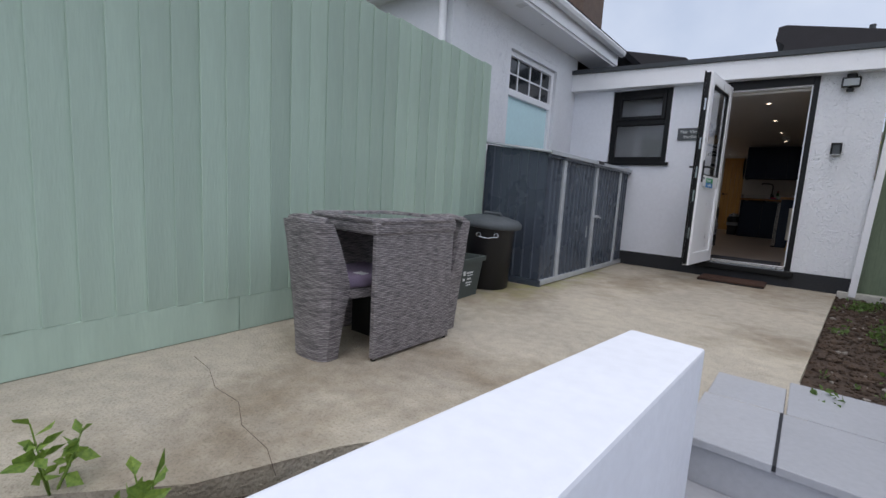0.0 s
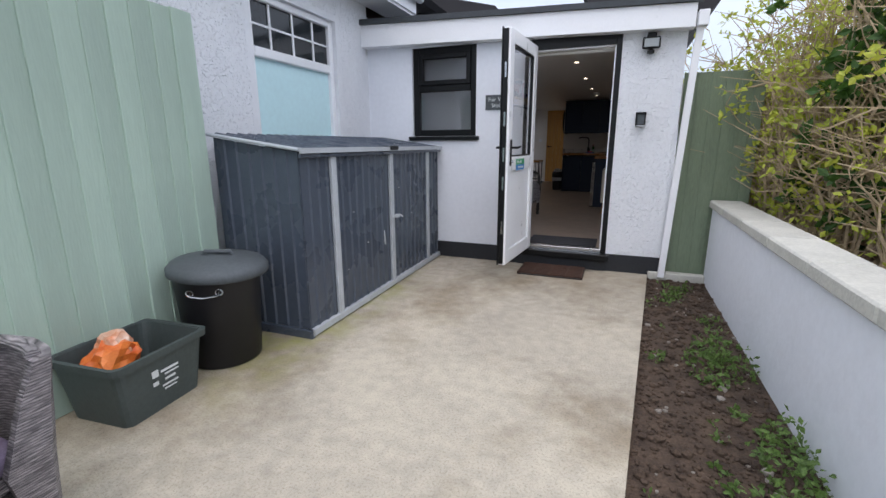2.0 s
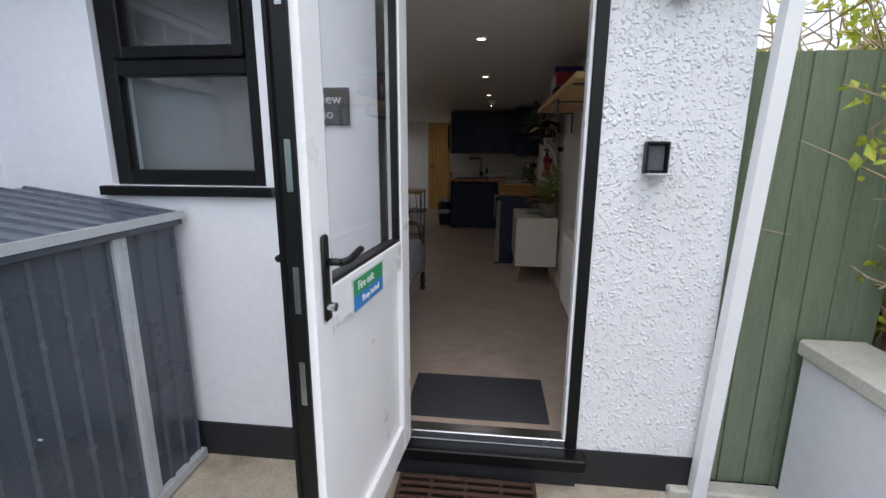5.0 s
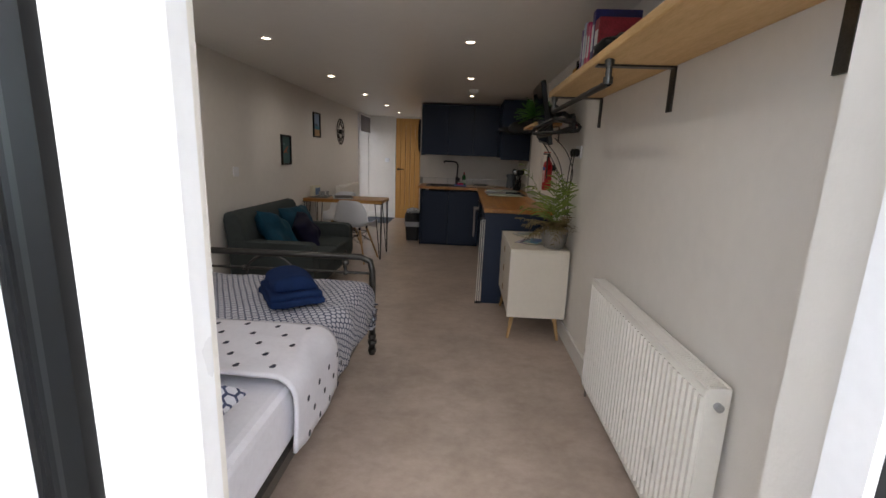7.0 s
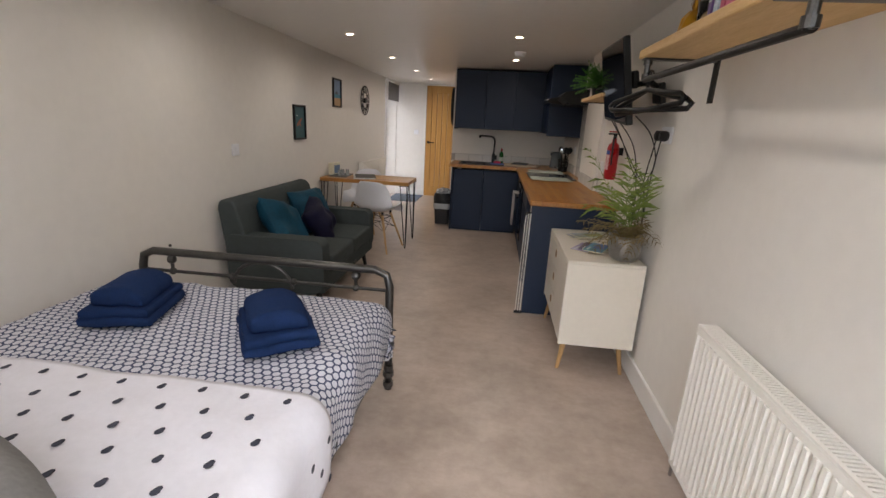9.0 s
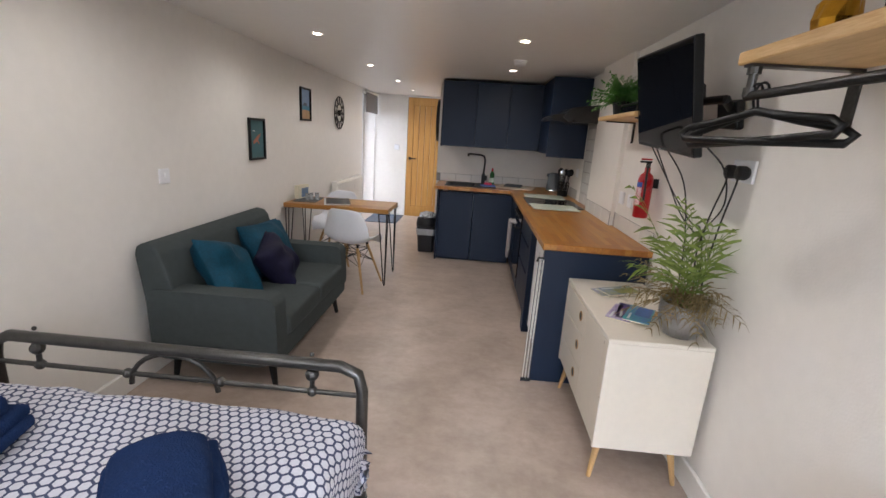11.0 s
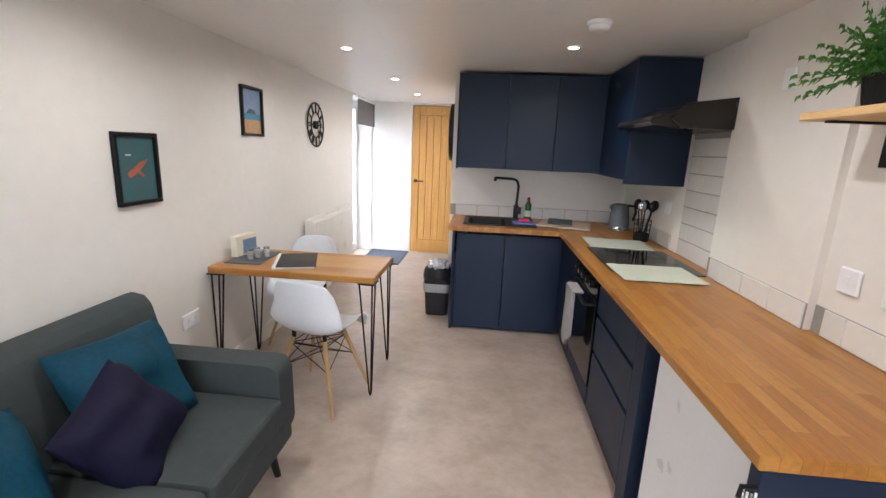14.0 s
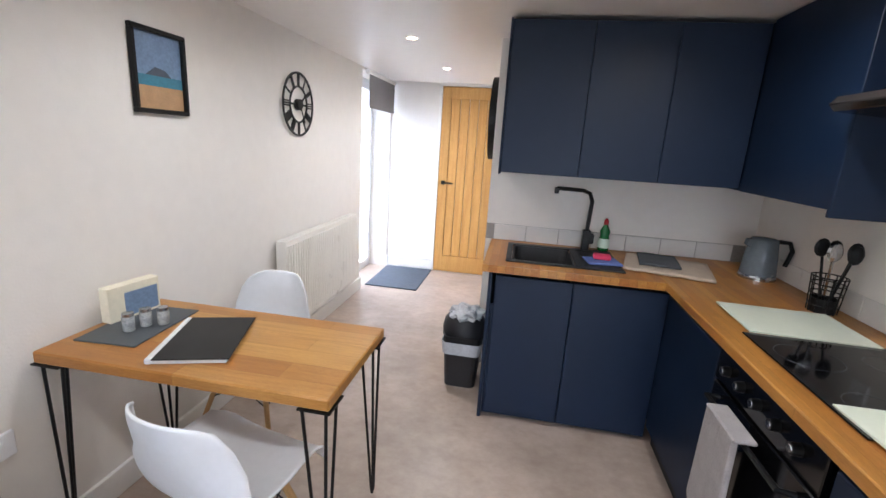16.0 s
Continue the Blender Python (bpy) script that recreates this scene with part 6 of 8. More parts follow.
tube((OX0 + 0.057, 0, 1.022), (OX0 + 0.057, -0.05, 1.022), 0.009, bm=oh)
tube((OX0 + 0.055, -0.045, 1.022), (OX0 + 0.17, -0.045, 1.022), 0.009, bm=oh)
part("handle", oh, M_black, od, "black lever handle")
tr = bmesh.new()
box(-1.62, OX0 - 0.004, -0.012 + END, END + 0.05, 0.0, 2.038, bm=tr)
box(OX1 + 0.004, -0.872, -0.012 + END, END + 0.05, 0.0, 2.038, bm=tr)
box(-1.62, -0.872, -0.014 + END, END + 0.05, 2.04, 2.064, bm=tr)
setting("door_lining", tr, M_trim)
setting("behind_door", box(-1.7, -0.8, END + 0.121, END + 0.14, 0, 2.1), M_paint)
gd = thing("door_2", pose(LEFT - 0.2, 0, 0), "white glazed side door letting in daylight", "door")
gd["kind"] = "structure"
for c in [(7.9, 7.97, 0.0, 2.05), (8.71, 8.78, 0.0, 2.05), (7.97, 8.71, 0.0, 0.1), (7.97, 8.71, 1.95, 2.05)]:
    part("door_frame", box(-0.06, 0.0, c[0], c[1], c[2], c[3], 0.005), M_upvc, gd)
p = part("pane", box(-0.035, -0.025, 7.96, 8.72, 0.09, 1.96), M_glass, gd)
p.visible_shadow = False
for z in (0.35, 1.0, 1.6):
    part("hinge", tube((0.006, 8.63, z - 0.05), (0.006, 8.63, z + 0.05), 0.012, seg=8), M_upvc, gd)
bl = thing("roller_blind", pose(LEFT + 0.045, 0, 0), "short grey roller blind above the side door", "blind")
part("fabric", box(-0.004, 0.0, 7.97, 8.76, 1.745, 2.03), M_blind, bl)
part("tube", tube((-0.01, 7.94, 2.035), (-0.01, 8.785, 2.035), 0.022), M_trim, bl)
part("bottom_bar", box(-0.006, 0.002, 7.97, 8.76, 1.725, 1.746, 0.002), M_blind, bl)
solo("passage_mat", box(-0.27, 0.27, -0.38, 0.38, 0.0, 0.012, 0.004), M_blue_mat, pose(-1.87, 8.39, 0.0), "blue-grey doormat in the passage", "doormat")
solo("entrance_mat", box(-0.37, 0.37, -0.22, 0.22, 0.0, 0.014, 0.005), M_grey_mat, pose(-0.09, 0.36, 0.0), "charcoal doormat inside the front door", "doormat")
mr_ = thing("round_mirror", pose(PASS, 7.0, 1.63), "round black-rimmed mirror on the passage wall", "mirror")
part("rim", lathe([(0.25, 0.0), (0.262, 0.0), (0.262, 0.045), (0.24, 0.045), (0.24, 0.012)], 40, caps=False), M_black, mr_).matrix_basis = Matrix.Rotation(radians(-90), 4, "Y")
mm = bpy.data.materials.new("mirror_glass")
mm.use_nodes = True
mm.node_tree.nodes["Principled BSDF"].inputs["Metallic"].default_value = 1.0
mm.node_tree.nodes["Principled BSDF"].inputs["Roughness"].default_value = 0.03
part("glass", lathe([(0.245, 0.004), (0.245, 0.012), (0.001, 0.012)], 40), mm, mr_).matrix_basis = Matrix.Rotation(radians(-90), 4, "Y")
bn = thing("pedal_bin", pose(-0.935, 6.47, 0.0) @ Matrix.Diagonal((0.95, 0.95, 1.12, 1.0)), "black swing-lid bin with a clear liner", "bin")
part("body", tapered_open_box(0.2, 0.22, 0.24, 0.28, 0.3, 0.006), M_bin, bn)
part("liner", tapered_open_box(0.244, 0.284, 0.26, 0.3, 0.07, 0.003), M_liner, bn, "clear plastic liner").location = (0, 0, 0.2)
lb = lathe([(0.14, 0.0), (0.142, 0.04), (0.13, 0.09), (0.09, 0.13), (0.001, 0.15)], 20)
part("lid", lb, M_bin, bn, smooth=True).location = (0, 0, 0.28)
rg = bmesh.new()
bmesh.ops.create_icosphere(rg, subdivisions=3, radius=0.1)
for v in rg.verts:
    v.co *= 1 + noise.noise(v.co * 22) * 0.5 + noise.noise(v.co * 50) * 0.2
    v.co.z *= 0.45
part("bag_end", rg, M_liner, bn, "crumpled clear bag end").location = (0.01, -0.03, 0.41)


# ---- inside: walls' fittings ----
def radiator(name, m, length, height, label):
    """A ribbed panel radiator, back on local y = 0, facing local -y, its foot at z = 0."""
    r = thing(name, m, label, "radiator", "radiators")
    b = bmesh.new()
    n = int(length / 0.033)
    pts = []
    for i in range(n):
        x = i * length / n
        s = length / n
        pts += [(x, -0.085), (x + s * 0.3, -0.085), (x + s * 0.42, -0.097), (x + s * 0.8, -0.097), (x + s * 0.92, -0.085)]
    pts += [(length, -0.085), (length, -0.075), (0, -0.075)]
    part("front_panel", prism(pts, 0.03, height - 0.03, "z"), M_rad, r)
    part("front_frame", join(box(-0.002, length + 0.002, -0.09, -0.072, height - 0.035, height - 0.004, 0.004), box(-0.002, length + 0.002, -0.09, -0.072, 0.0, 0.035, 0.004)), M_rad, r)
    part("back_panel", box(0, length, -0.035, -0.02, 0.0, height - 0.01, 0.003), M_rad, r)
    for x in (-0.007, length + 0.001):
        part("end_cover", box(x, x + 0.006, -0.088, -0.02, 0.01, height + 0.003, 0.002), M_rad, r)
    g = bmesh.new()
    k = int(length / 0.014)
    for i in range(k):
        x = 0.006 + i * (length - 0.012) / k
        box(x, x + 0.0075, -0.078, -0.028, height - 0.004, height + 0.001, bm=g)
    box(0, length, -0.09, -0.078, height - 0.004, height + 0.002, bm=g)
    box(0, length, -0.028, -0.018, height - 0.004, height + 0.002, bm=g)
    part("top_grille", g, M_rad, r)
    part("valve", join(tube((length * 0.0 - 0.0, -0.05, 0.06), (-0.04, -0.05, 0.06), 0.012), tube((-0.04, -0.05, 0.02), (-0.04, -0.05, 0.12), 0.016)), M_trim, r)
    part("bleed_valve", tube((length, -0.055, height - 0.05), (length + 0.022, -0.055, height - 0.05), 0.012), M_chrome, r)
    part("pipe", tube((-0.04, -0.05, -0.1), (-0.04, -0.05, 0.03), 0.007), M_chrome, r)
    part("bracket", box(length * 0.3, length * 0.3 + 0.03, -0.02, 0.0, 0.1, height - 0.1), M_rad, r)
    return r


radiator("radiator", pose(RIGHT, 1.87, 0.1, 0, 0, -90), 1.14, 0.61, "white panel radiator under the shelf")
radiator("radiator", pose(LEFT, 6.38, 0.2, 0, 0, 90), 1.2, 0.6, "white panel radiator by the passage")


def picture(m, w, h, label, art):
    p = thing("framed_picture", m, label, "picture", "framed pictures")
    for c in [(-w / 2, w / 2, h / 2 - 0.018, h / 2), (-w / 2, w / 2, -h / 2, -h / 2 + 0.018), (-w / 2, -w / 2 + 0.018, -h / 2 + 0.018, h / 2 - 0.018), (w / 2 - 0.018, w / 2, -h / 2 + 0.018, h / 2 - 0.018)]:
        part("frame", box(c[0], c[1], -0.022, 0.0, c[2], c[3], 0.003), M_black, p)
    for k, (bm, mm_) in enumerate(art):
        part("print" if k == 0 else "print_detail", bm, mm_, p)
    return p


M_teal_print = mat("teal_print", "3f6469", 0.5, vary=0.08, scale=10)
M_fig = mat("orange_print", "b4694f", 0.5, vary=0.2, scale=20)
M_skyp = mat("blue_sky_print", "7d95b5", 0.5, vary=0.15, scale=9)
M_seap = mat("sea_print", "3f7f95", 0.5, vary=0.1, scale=9)
M_sandp = mat("sand_print", "b9936a", 0.5, vary=0.1, scale=20)
M_islep = mat("island_print", "4c5563", 0.5, vary=0.1)
picture(pose(LEFT, 4.527, 1.325, 0, 0, 90), 0.26, 0.325, "black-framed teal sea print with an orange shape",
        [(box(-0.112, 0.112, -0.006, -0.001, -0.145, 0.145), M_teal_print),
         (prism([(-0.05, -0.04), (0.0, -0.02), (0.05, 0.02), (0.07, 0.045), (0.02, 0.03), (-0.03, 0.0), (-0.06, -0.02)], -0.0075, -0.006, "y"), M_fig),
         (prism([(-0.02, 0.0), (0.03, -0.04), (0.04, -0.035), (0.0, 0.01)], -0.008, -0.006, "y"), M_fig),
         (box(-0.06, -0.03, -0.0075, -0.006, 0.06, 0.066), M_white_print)])
picture(pose(LEFT, 5.578, 1.665, 0, 0, 90), 0.275, 0.32, "black-framed beach print with blue sky and sand",
        [(box(-0.12, 0.12, -0.005, -0.001, -0.142, 0.142), M_skyp),
         (box(-0.119, 0.119, -0.0062, -0.005, -0.06, -0.015), M_seap),
         (box(-0.119, 0.119, -0.0066, -0.005, -0.142, -0.055), M_sandp),
         (prism([(-0.07, -0.015), (0.06, -0.015), (0.03, 0.01), (-0.02, 0.018)], -0.007, -0.005, "y"), M_islep)])
ck = thing("wall_clock", pose(LEFT, 6.7, 1.64, 0, 0, 90), "round black metal skeleton wall clock", "clock")


def ring(r0, r1, y0, y1, seg=48):
    b = lathe([(r0, 0), (r1, 0), (r1, y1 - y0), (r0, y1 - y0)], seg)
    bmesh.ops.delete(b, geom=[f for f in b.faces if len(f.verts) > 4], context="FACES")
    b.verts.ensure_lookup_table()
    a, c = b.verts[:seg], b.verts[3 * seg:4 * seg]
    for k in range(seg):
        b.faces.new((a[k], c[k], c[(k + 1) % seg], a[(k + 1) % seg]))
    b.transform(Matrix.Translation((0, y1, 0)) @ Matrix.Rotation(radians(90), 4, "X"))
    return b


part("outer_ring", ring(0.187, 0.2, -0.02, -0.012), M_black, ck)
part("inner_ring", ring(0.105, 0.116, -0.02, -0.012), M_black, ck)
part("hub", join(tube((0, -0.03, 0), (0, 0.0, 0), 0.035, seg=20), box(-0.105, 0.105, -0.018, -0.014, -0.006, 0.006)), M_black, ck)
for k in range(12):
    a = k * math.pi / 6
    nb = bmesh.new()
    n_bar = [2, 1, 2, 3, 3, 1, 2, 3, 4, 3, 1, 2][k]
    for j in range(n_bar):
        o = (j - (n_bar - 1) / 2) * 0.014
        box(o - 0.004, o + 0.004, -0.02, -0.013, 0.112, 0.19, bm=nb)
    nb.transform(Matrix.Rotation(a, 4, "Y"))
    part("numeral", nb, M_black, ck)
for a, l, w_ in ((50, 0.09, 0.012), (150, 0.13, 0.009)):
    h_ = box(-w_ / 2, w_ / 2, -0.028, -0.025, -0.02, l)
    h_.transform(Matrix.Rotation(radians(a), 4, "Y"))
    part("clock_hand", h_, M_black, ck)

sd = thing("smoke_alarm", pose(-0.08, 4.87, CEIL), "round white smoke alarm on the ceiling", "smoke alarm")
part("base", lathe([(0.055, 0), (0.055, -0.012), (0.05, -0.016)], 24), M_upvc, sd)
part("cover", lathe([(0.048, -0.014), (0.046, -0.035), (0.025, -0.042), (0.001, -0.042)], 24), M_upvc, sd, smooth=True)

fe = thing("fire_extinguisher", pose(0.585, 3.58, 1.03) @ Matrix.Translation((0.006, 0, 0.025)) @ Matrix.Scale(0.86, 4), "red fire extinguisher hung on the wall", "extinguisher")
part("cylinder", lathe([(0.043, 0.0), (0.048, 0.01), (0.048, 0.25), (0.04, 0.28), (0.018, 0.3), (0.018, 0.33)], 24), M_red, fe, smooth=True)
lb_ = bmesh.new()
for a0, z0, z1 in ((0, 0.08, 0.2),):
    vs_ = [[lb_.verts.new((0.0486 * math.cos(radians(180 + a)), 0.0486 * math.sin(radians(180 + a)), z)) for a in range(-50, 51, 10)] for z in (z0, z1)]
    for k in range(10):
        lb_.faces.new((vs_[0][k], vs_[0][k + 1], vs_[1][k + 1], vs_[1][k]))
part("label", lb_, mat("extinguisher_label", "b54a50", 0.4, vary=0.3, scale=60, colour2="e6d9d6"), fe, "small printed instruction label")
bb_ = bmesh.new()
vs_ = [[bb_.verts.new((0.0486 * math.cos(radians(180 + a)), 0.0486 * math.sin(radians(180 + a)), z)) for a in range(-50, 51, 10)] for z in (0.203, 0.235)]
for k in range(10):
    bb_.faces.new((vs_[0][k], vs_[0][k + 1], vs_[1][k + 1], vs_[1][k]))
part("blue_band", bb_, mat("blue_label", "2d4f9a", 0.5, vary=0.05), fe, "blue label band")
part("valve", join(tube((0, 0, 0.33), (0, 0, 0.365), 0.014), box(-0.055, 0.02, -0.01, 0.01, 0.36, 0.372, 0.003)), M_black, fe)
part("lever", box(-0.05, 0.02, -0.009, 0.009, 0.378, 0.388, 0.003), M_red, fe)
part("hose", pipe([(0.0, -0.01, 0.35), (-0.02, -0.05, 0.34), (-0.02, -0.056, 0.25), (-0.015, -0.057, 0.12)], 0.007, 8), M_cable, fe)
part("bracket", box(0.03, 0.075, -0.025, 0.025, 0.2, 0.26), M_black, fe)

tv = thing("television", pose(0.425, 3.075, 1.652, 0, 0, -94) @ pose(0, 0, 0, 11, 3.5, 0), "black flat television on a wall arm", "television")
part("panel", box(-0.375, 0.375, -0.016, 0.016, -0.213, 0.213, 0.004), M_black, tv)
part("screen", box(-0.366, 0.366, -0.0185, -0.0155, -0.196, 0.205), M_screen, tv, "glossy dark screen")
part("back_box", box(-0.22, 0.2, 0.016, 0.05, -0.15, 0.05, 0.012), M_black, tv)
part("wall_arm", join(tube((0.12, 0.05, -0.02), (0.3, 0.12, -0.02), 0.016), tube((0.3, 0.12, -0.02), (0.2, 0.18, -0.06), 0.016)), M_black, tv)
part("wall_plate", box(0.1, 0.27, 0.17, 0.2, -0.14, -0.03, 0.006), M_black, tv)
part("pivot", box(0.14, 0.22, 0.045, 0.085, -0.04, 0.05, 0.01), M_black, tv)
part("logo_strip", box(-0.02, 0.02, -0.0185, -0.0165, -0.209, -0.203), M_chrome, tv)
for k, pts in enumerate([
        [(0.47, 3.28, 1.47), (0.55, 3.3, 1.36), (0.62, 3.24, 1.22), (0.65, 3.1, 1.12), (0.652, 3.0, 1.1), (0.652, 2.93, 0.9), (0.652, 2.95, 0.55)],
        [(0.47, 3.22, 1.47), (0.56, 3.26, 1.33), (0.63, 3.2, 1.16), (0.65, 3.08, 1.09), (0.652, 2.99, 1.07)],
        [(0.47, 3.12, 1.47), (0.6, 3.14, 1.3), (0.65, 3.13, 1.05), (0.652, 3.1, 0.8), (0.652, 3.06, 0.55)],
        [(0.47, 2.74, 1.47), (0.56, 2.74, 1.38), (0.64, 2.84, 1.24), (0.652, 2.96, 1.12), (0.652, 3.0, 1.02)]]):
    solo("television_cable", pipe(curved(pts), 0.0032, 6), M_cable, Matrix(), "black cable trailing down the wall", "cable", "television cables")

ps = thing("plant_shelf", pose(0, 0, 0), "small pale wooden shelf on a black bracket", "shelf")
part("board", box(0.43, RIGHT, 3.46, 4.19, 1.605, 1.63, 0.003), M_shelf_wood, ps)
for y in (4.12, 3.55):
    part("bracket", join(box(0.47, RIGHT, y - 0.012, y + 0.012, 1.597, 1.604), box(RIGHT - 0.008, RIGHT, y - 0.012, y + 0.012, 1.47, 1.6)), M_black, ps)
sbx = thing("set_top_box", pose(0.53, 3.68, 1.63), "black set-top box on the small shelf", "box")
part("case", box(-0.07, 0.07, -0.14, 0.14, 0.0, 0.045, 0.006), M_black_gloss, sbx)
part("stand", box(-0.06, 0.06, -0.17, 0.17, 0.046, 0.056, 0.003), M_black, sbx)


rj = random.Random(77)


def frond(bm, base, direction, length, droop, width, n=9, blade=0.006):
    """A palm frond: a bent midrib with narrow leaflets on both sides."""
    d = Vector(direction).normalized()
    flat = Vector((d.x, d.y, 0)).normalized() if (d.x or d.y) else Vector((1, 0, 0))
    pts = []
    for k in range(n + 1):
        f = k / n
        pts.append(Vector(base) + d * length * f + Vector((0, 0, -droop * f * f)) + flat * droop * 0.4 * f * f)
    pipe(pts, [0.0025 * (1 - 0.7 * k / n) for k in range(n + 1)], 4, bm=bm)
    for k in range(2, n + 1):
        t = (pts[k] - pts[k - 1]).normalized()
        side = t.cross(Vector((0, 0, 1)))
        side = side.normalized() if side.length > 1e-3 else Vector((1, 0, 0))
        upv = side.cross(t)
        l = width * math.sin(math.pi * (0.15 + 0.8 * k / n)) + width * 0.25
        for s in (-1, 1):
            q = rj.uniform(0.65, 1.25)
            tip = pts[k] + (side * s * (0.55 + 0.3 * rj.random()) + t * (0.55 + 0.5 * rj.random()) - Vector((0, 0, 0.2 + 0.45 * rj.random()))) * l * q
            mid = pts[k].lerp(tip, 0.5) + Vector((0, 0, 0.012))
            a, c = bm.verts.new(pts[k] - t * 0.003), bm.verts.new(pts[k] + t * 0.003)
            m0, m1 = bm.verts.new(mid - t * blade), bm.verts.new(mid + t * blade)
            e = bm.verts.new(tip)
            bm.faces.new((a, m0, m1, c))
            bm.faces.new((m0, e, m1))


fp = thing("potted_fern", pose(0.52, 4.0, 1.63), "bushy green fern in a black pot on the shelf", "plant")
part("pot", lathe([(0.045, 0), (0.06, 0.09), (0.055, 0.09), (0.045, 0.02)], 16), M_black, fp)
fb_ = bmesh.new()
rf_ = random.Random(8)
for k in range(85):
    a = rf_.uniform(0, 6.283)
    el = rf_.uniform(0.35, 1.5)
    dx = math.cos(a) * math.cos(el)
    frond(fb_, (0, 0, 0.07), (min(dx, 0.4), math.sin(a) * math.cos(el), math.sin(el)), rf_.uniform(0.12, 0.23), rf_.uniform(0.02, 0.1), 0.034, 8)
part("fronds", fb_, M_fern, fp)

# ---- inside: long shelf with rail ----
ls = thing("long_shelf", pose(0, 0, 0), "long pale wooden wall shelf on steel pipe brackets", "shelf")
part("board", box(0.35, RIGHT, 0.45, 2.4, 1.69, 1.725, 0.004), M_shelf_wood, ls)
for y in (0.6, 1.42, 2.36):
    part("bracket", join(box(0.36, RIGHT, y - 0.02, y + 0.02, 1.682, 1.689), box(RIGHT - 0.008, RIGHT, y - 0.02, y + 0.02, 1.52, 1.689)), M_pewter, ls)
for y in (1.32, 2.36):
    jt = tube((0.38, y, 1.69), (0.38, y, 1.6), 0.012)
    for z in (1.675, 1.615):
        tube((0.38, y, z - 0.012), (0.38, y, z + 0.012), 0.018, bm=jt)
    part("drop_pipe", jt, M_pewter, ls)
part("rail", tube((0.38, 1.31, 1.605), (0.38, 2.37, 1.605), 0.0125), M_black, ls, "black hanging rail")


def hanger(m, label):
    h = thing("coat_hanger", m, label, "hanger", "coat hangers")
    hk = [(0.0, 0, -0.05)] + [(0.018 * math.cos(a), 0, 0.004 + 0.02 * math.sin(a)) for a in [radians(-60 + 25 * k) for k in range(11)]]
    part("hook", pipe(hk, 0.0035, 6), M_black, h)
    part("frame", pipe([(-0.22, 0, -0.095), (-0.11, 0, -0.075), (0, 0, -0.05), (0.11, 0, -0.075), (0.22, 0, -0.095), (0.248, 0, -0.112), (0.23, 0, -0.13), (0, 0, -0.132), (-0.23, 0, -0.13), (-0.248, 0, -0.112)], 0.011, 8, close=True), M_black, h, smooth=True)
    return h


hg = hanger(pose(0.385, 2.31, 1.612, 0, 0, 112), "black plastic coat hanger on the rail")
copy_thing(hg, pose(0.385, 2.335, 1.612, 0, 5, 105))
pn = thing("gold_pineapple", pose(0.5, 2.27, 1.725), "shiny gold ceramic pineapple ornament", "ornament")
pa = lathe([(0.03, 0.0), (0.045, 0.02), (0.052, 0.06), (0.045, 0.1), (0.025, 0.125), (0.001, 0.13)], 20)
for v in pa.verts:
    a = math.atan2(v.co.y, v.co.x)
    k = 1 + 0.05 * math.sin(10 * a + v.co.z * 200)
    v.co.x *= k
    v.co.y *= k
part("fruit", pa, M_gold, pn)
cr_ = bmesh.new()
for k in range(14):
    a = k * 2.4
    r = 0.03 - 0.0015 * k
    v = [cr_.verts.new(p) for p in ((0.01 * math.cos(a + 0.8), 0.01 * math.sin(a + 0.8), 0.12), (0.01 * math.cos(a - 0.8), 0.01 * math.sin(a - 0.8), 0.12), (r * math.cos(a), r * math.sin(a), 0.17 + 0.003 * k))]
    cr_.faces.new(v)
bmesh.ops.solidify(cr_, geom=cr_.faces[:], thickness=0.003)
part("leaf_crown", cr_, M_gold, pn)
for k, (x, y) in enumerate([(0.5, 2.08), (0.44, 1.99), (0.55, 1.98)]):
    solo("drinking_glass", lathe([(0.028, 0), (0.034, 0.09), (0.032, 0.09), (0.027, 0.006)], 18), M_clear, pose(x, y, 1.725), "clear drinking glass on the long shelf", "glass", "glasses on the shelf", True)
for k, (y, w_, h_, c) in enumerate([(1.88, 0.03, 0.21, "6a4a8a"), (1.84, 0.035, 0.23, "b0c4d8"), (1.8, 0.03, 0.22, "c03a66"), (1.75, 0.05, 0.2, "d84a7a"), (1.69, 0.045, 0.24, "2b2d6a"), (1.63, 0.06, 0.19, "a02838")]):
    gb = thing("boxed_game", pose(0.5, y, 1.725, 0, 0, 2 * (k % 3) - 2), "brightly coloured boxed game on the long shelf", "box", "boxed games")
    part("box", box(-0.1, 0.1, -w_ / 2, w_ / 2, 0.0, h_, 0.003), mat("game_box_%s" % c, c, 0.4, vary=0.25, scale=14), gb)
    part("spine_bar", box(-0.1015, -0.1, -w_ * 0.3, w_ * 0.3, h_ * 0.3, h_ * 0.75), M_white_print, gb)
sh_ = bmesh.new()
bmesh.ops.create_icosphere(sh_, subdivisions=3, radius=0.1)
for v in sh_.verts:
    v.co *= 1 + noise.noise(v.co * 16) * 0.5
    v.co.z = max(v.co.z * 0.6, -0.03)
solo("dark_cloth", sh_, M_black, pose(0.48, 1.5, 1.757), "dark bundled fabric on the long shelf", "cloth", "", True)

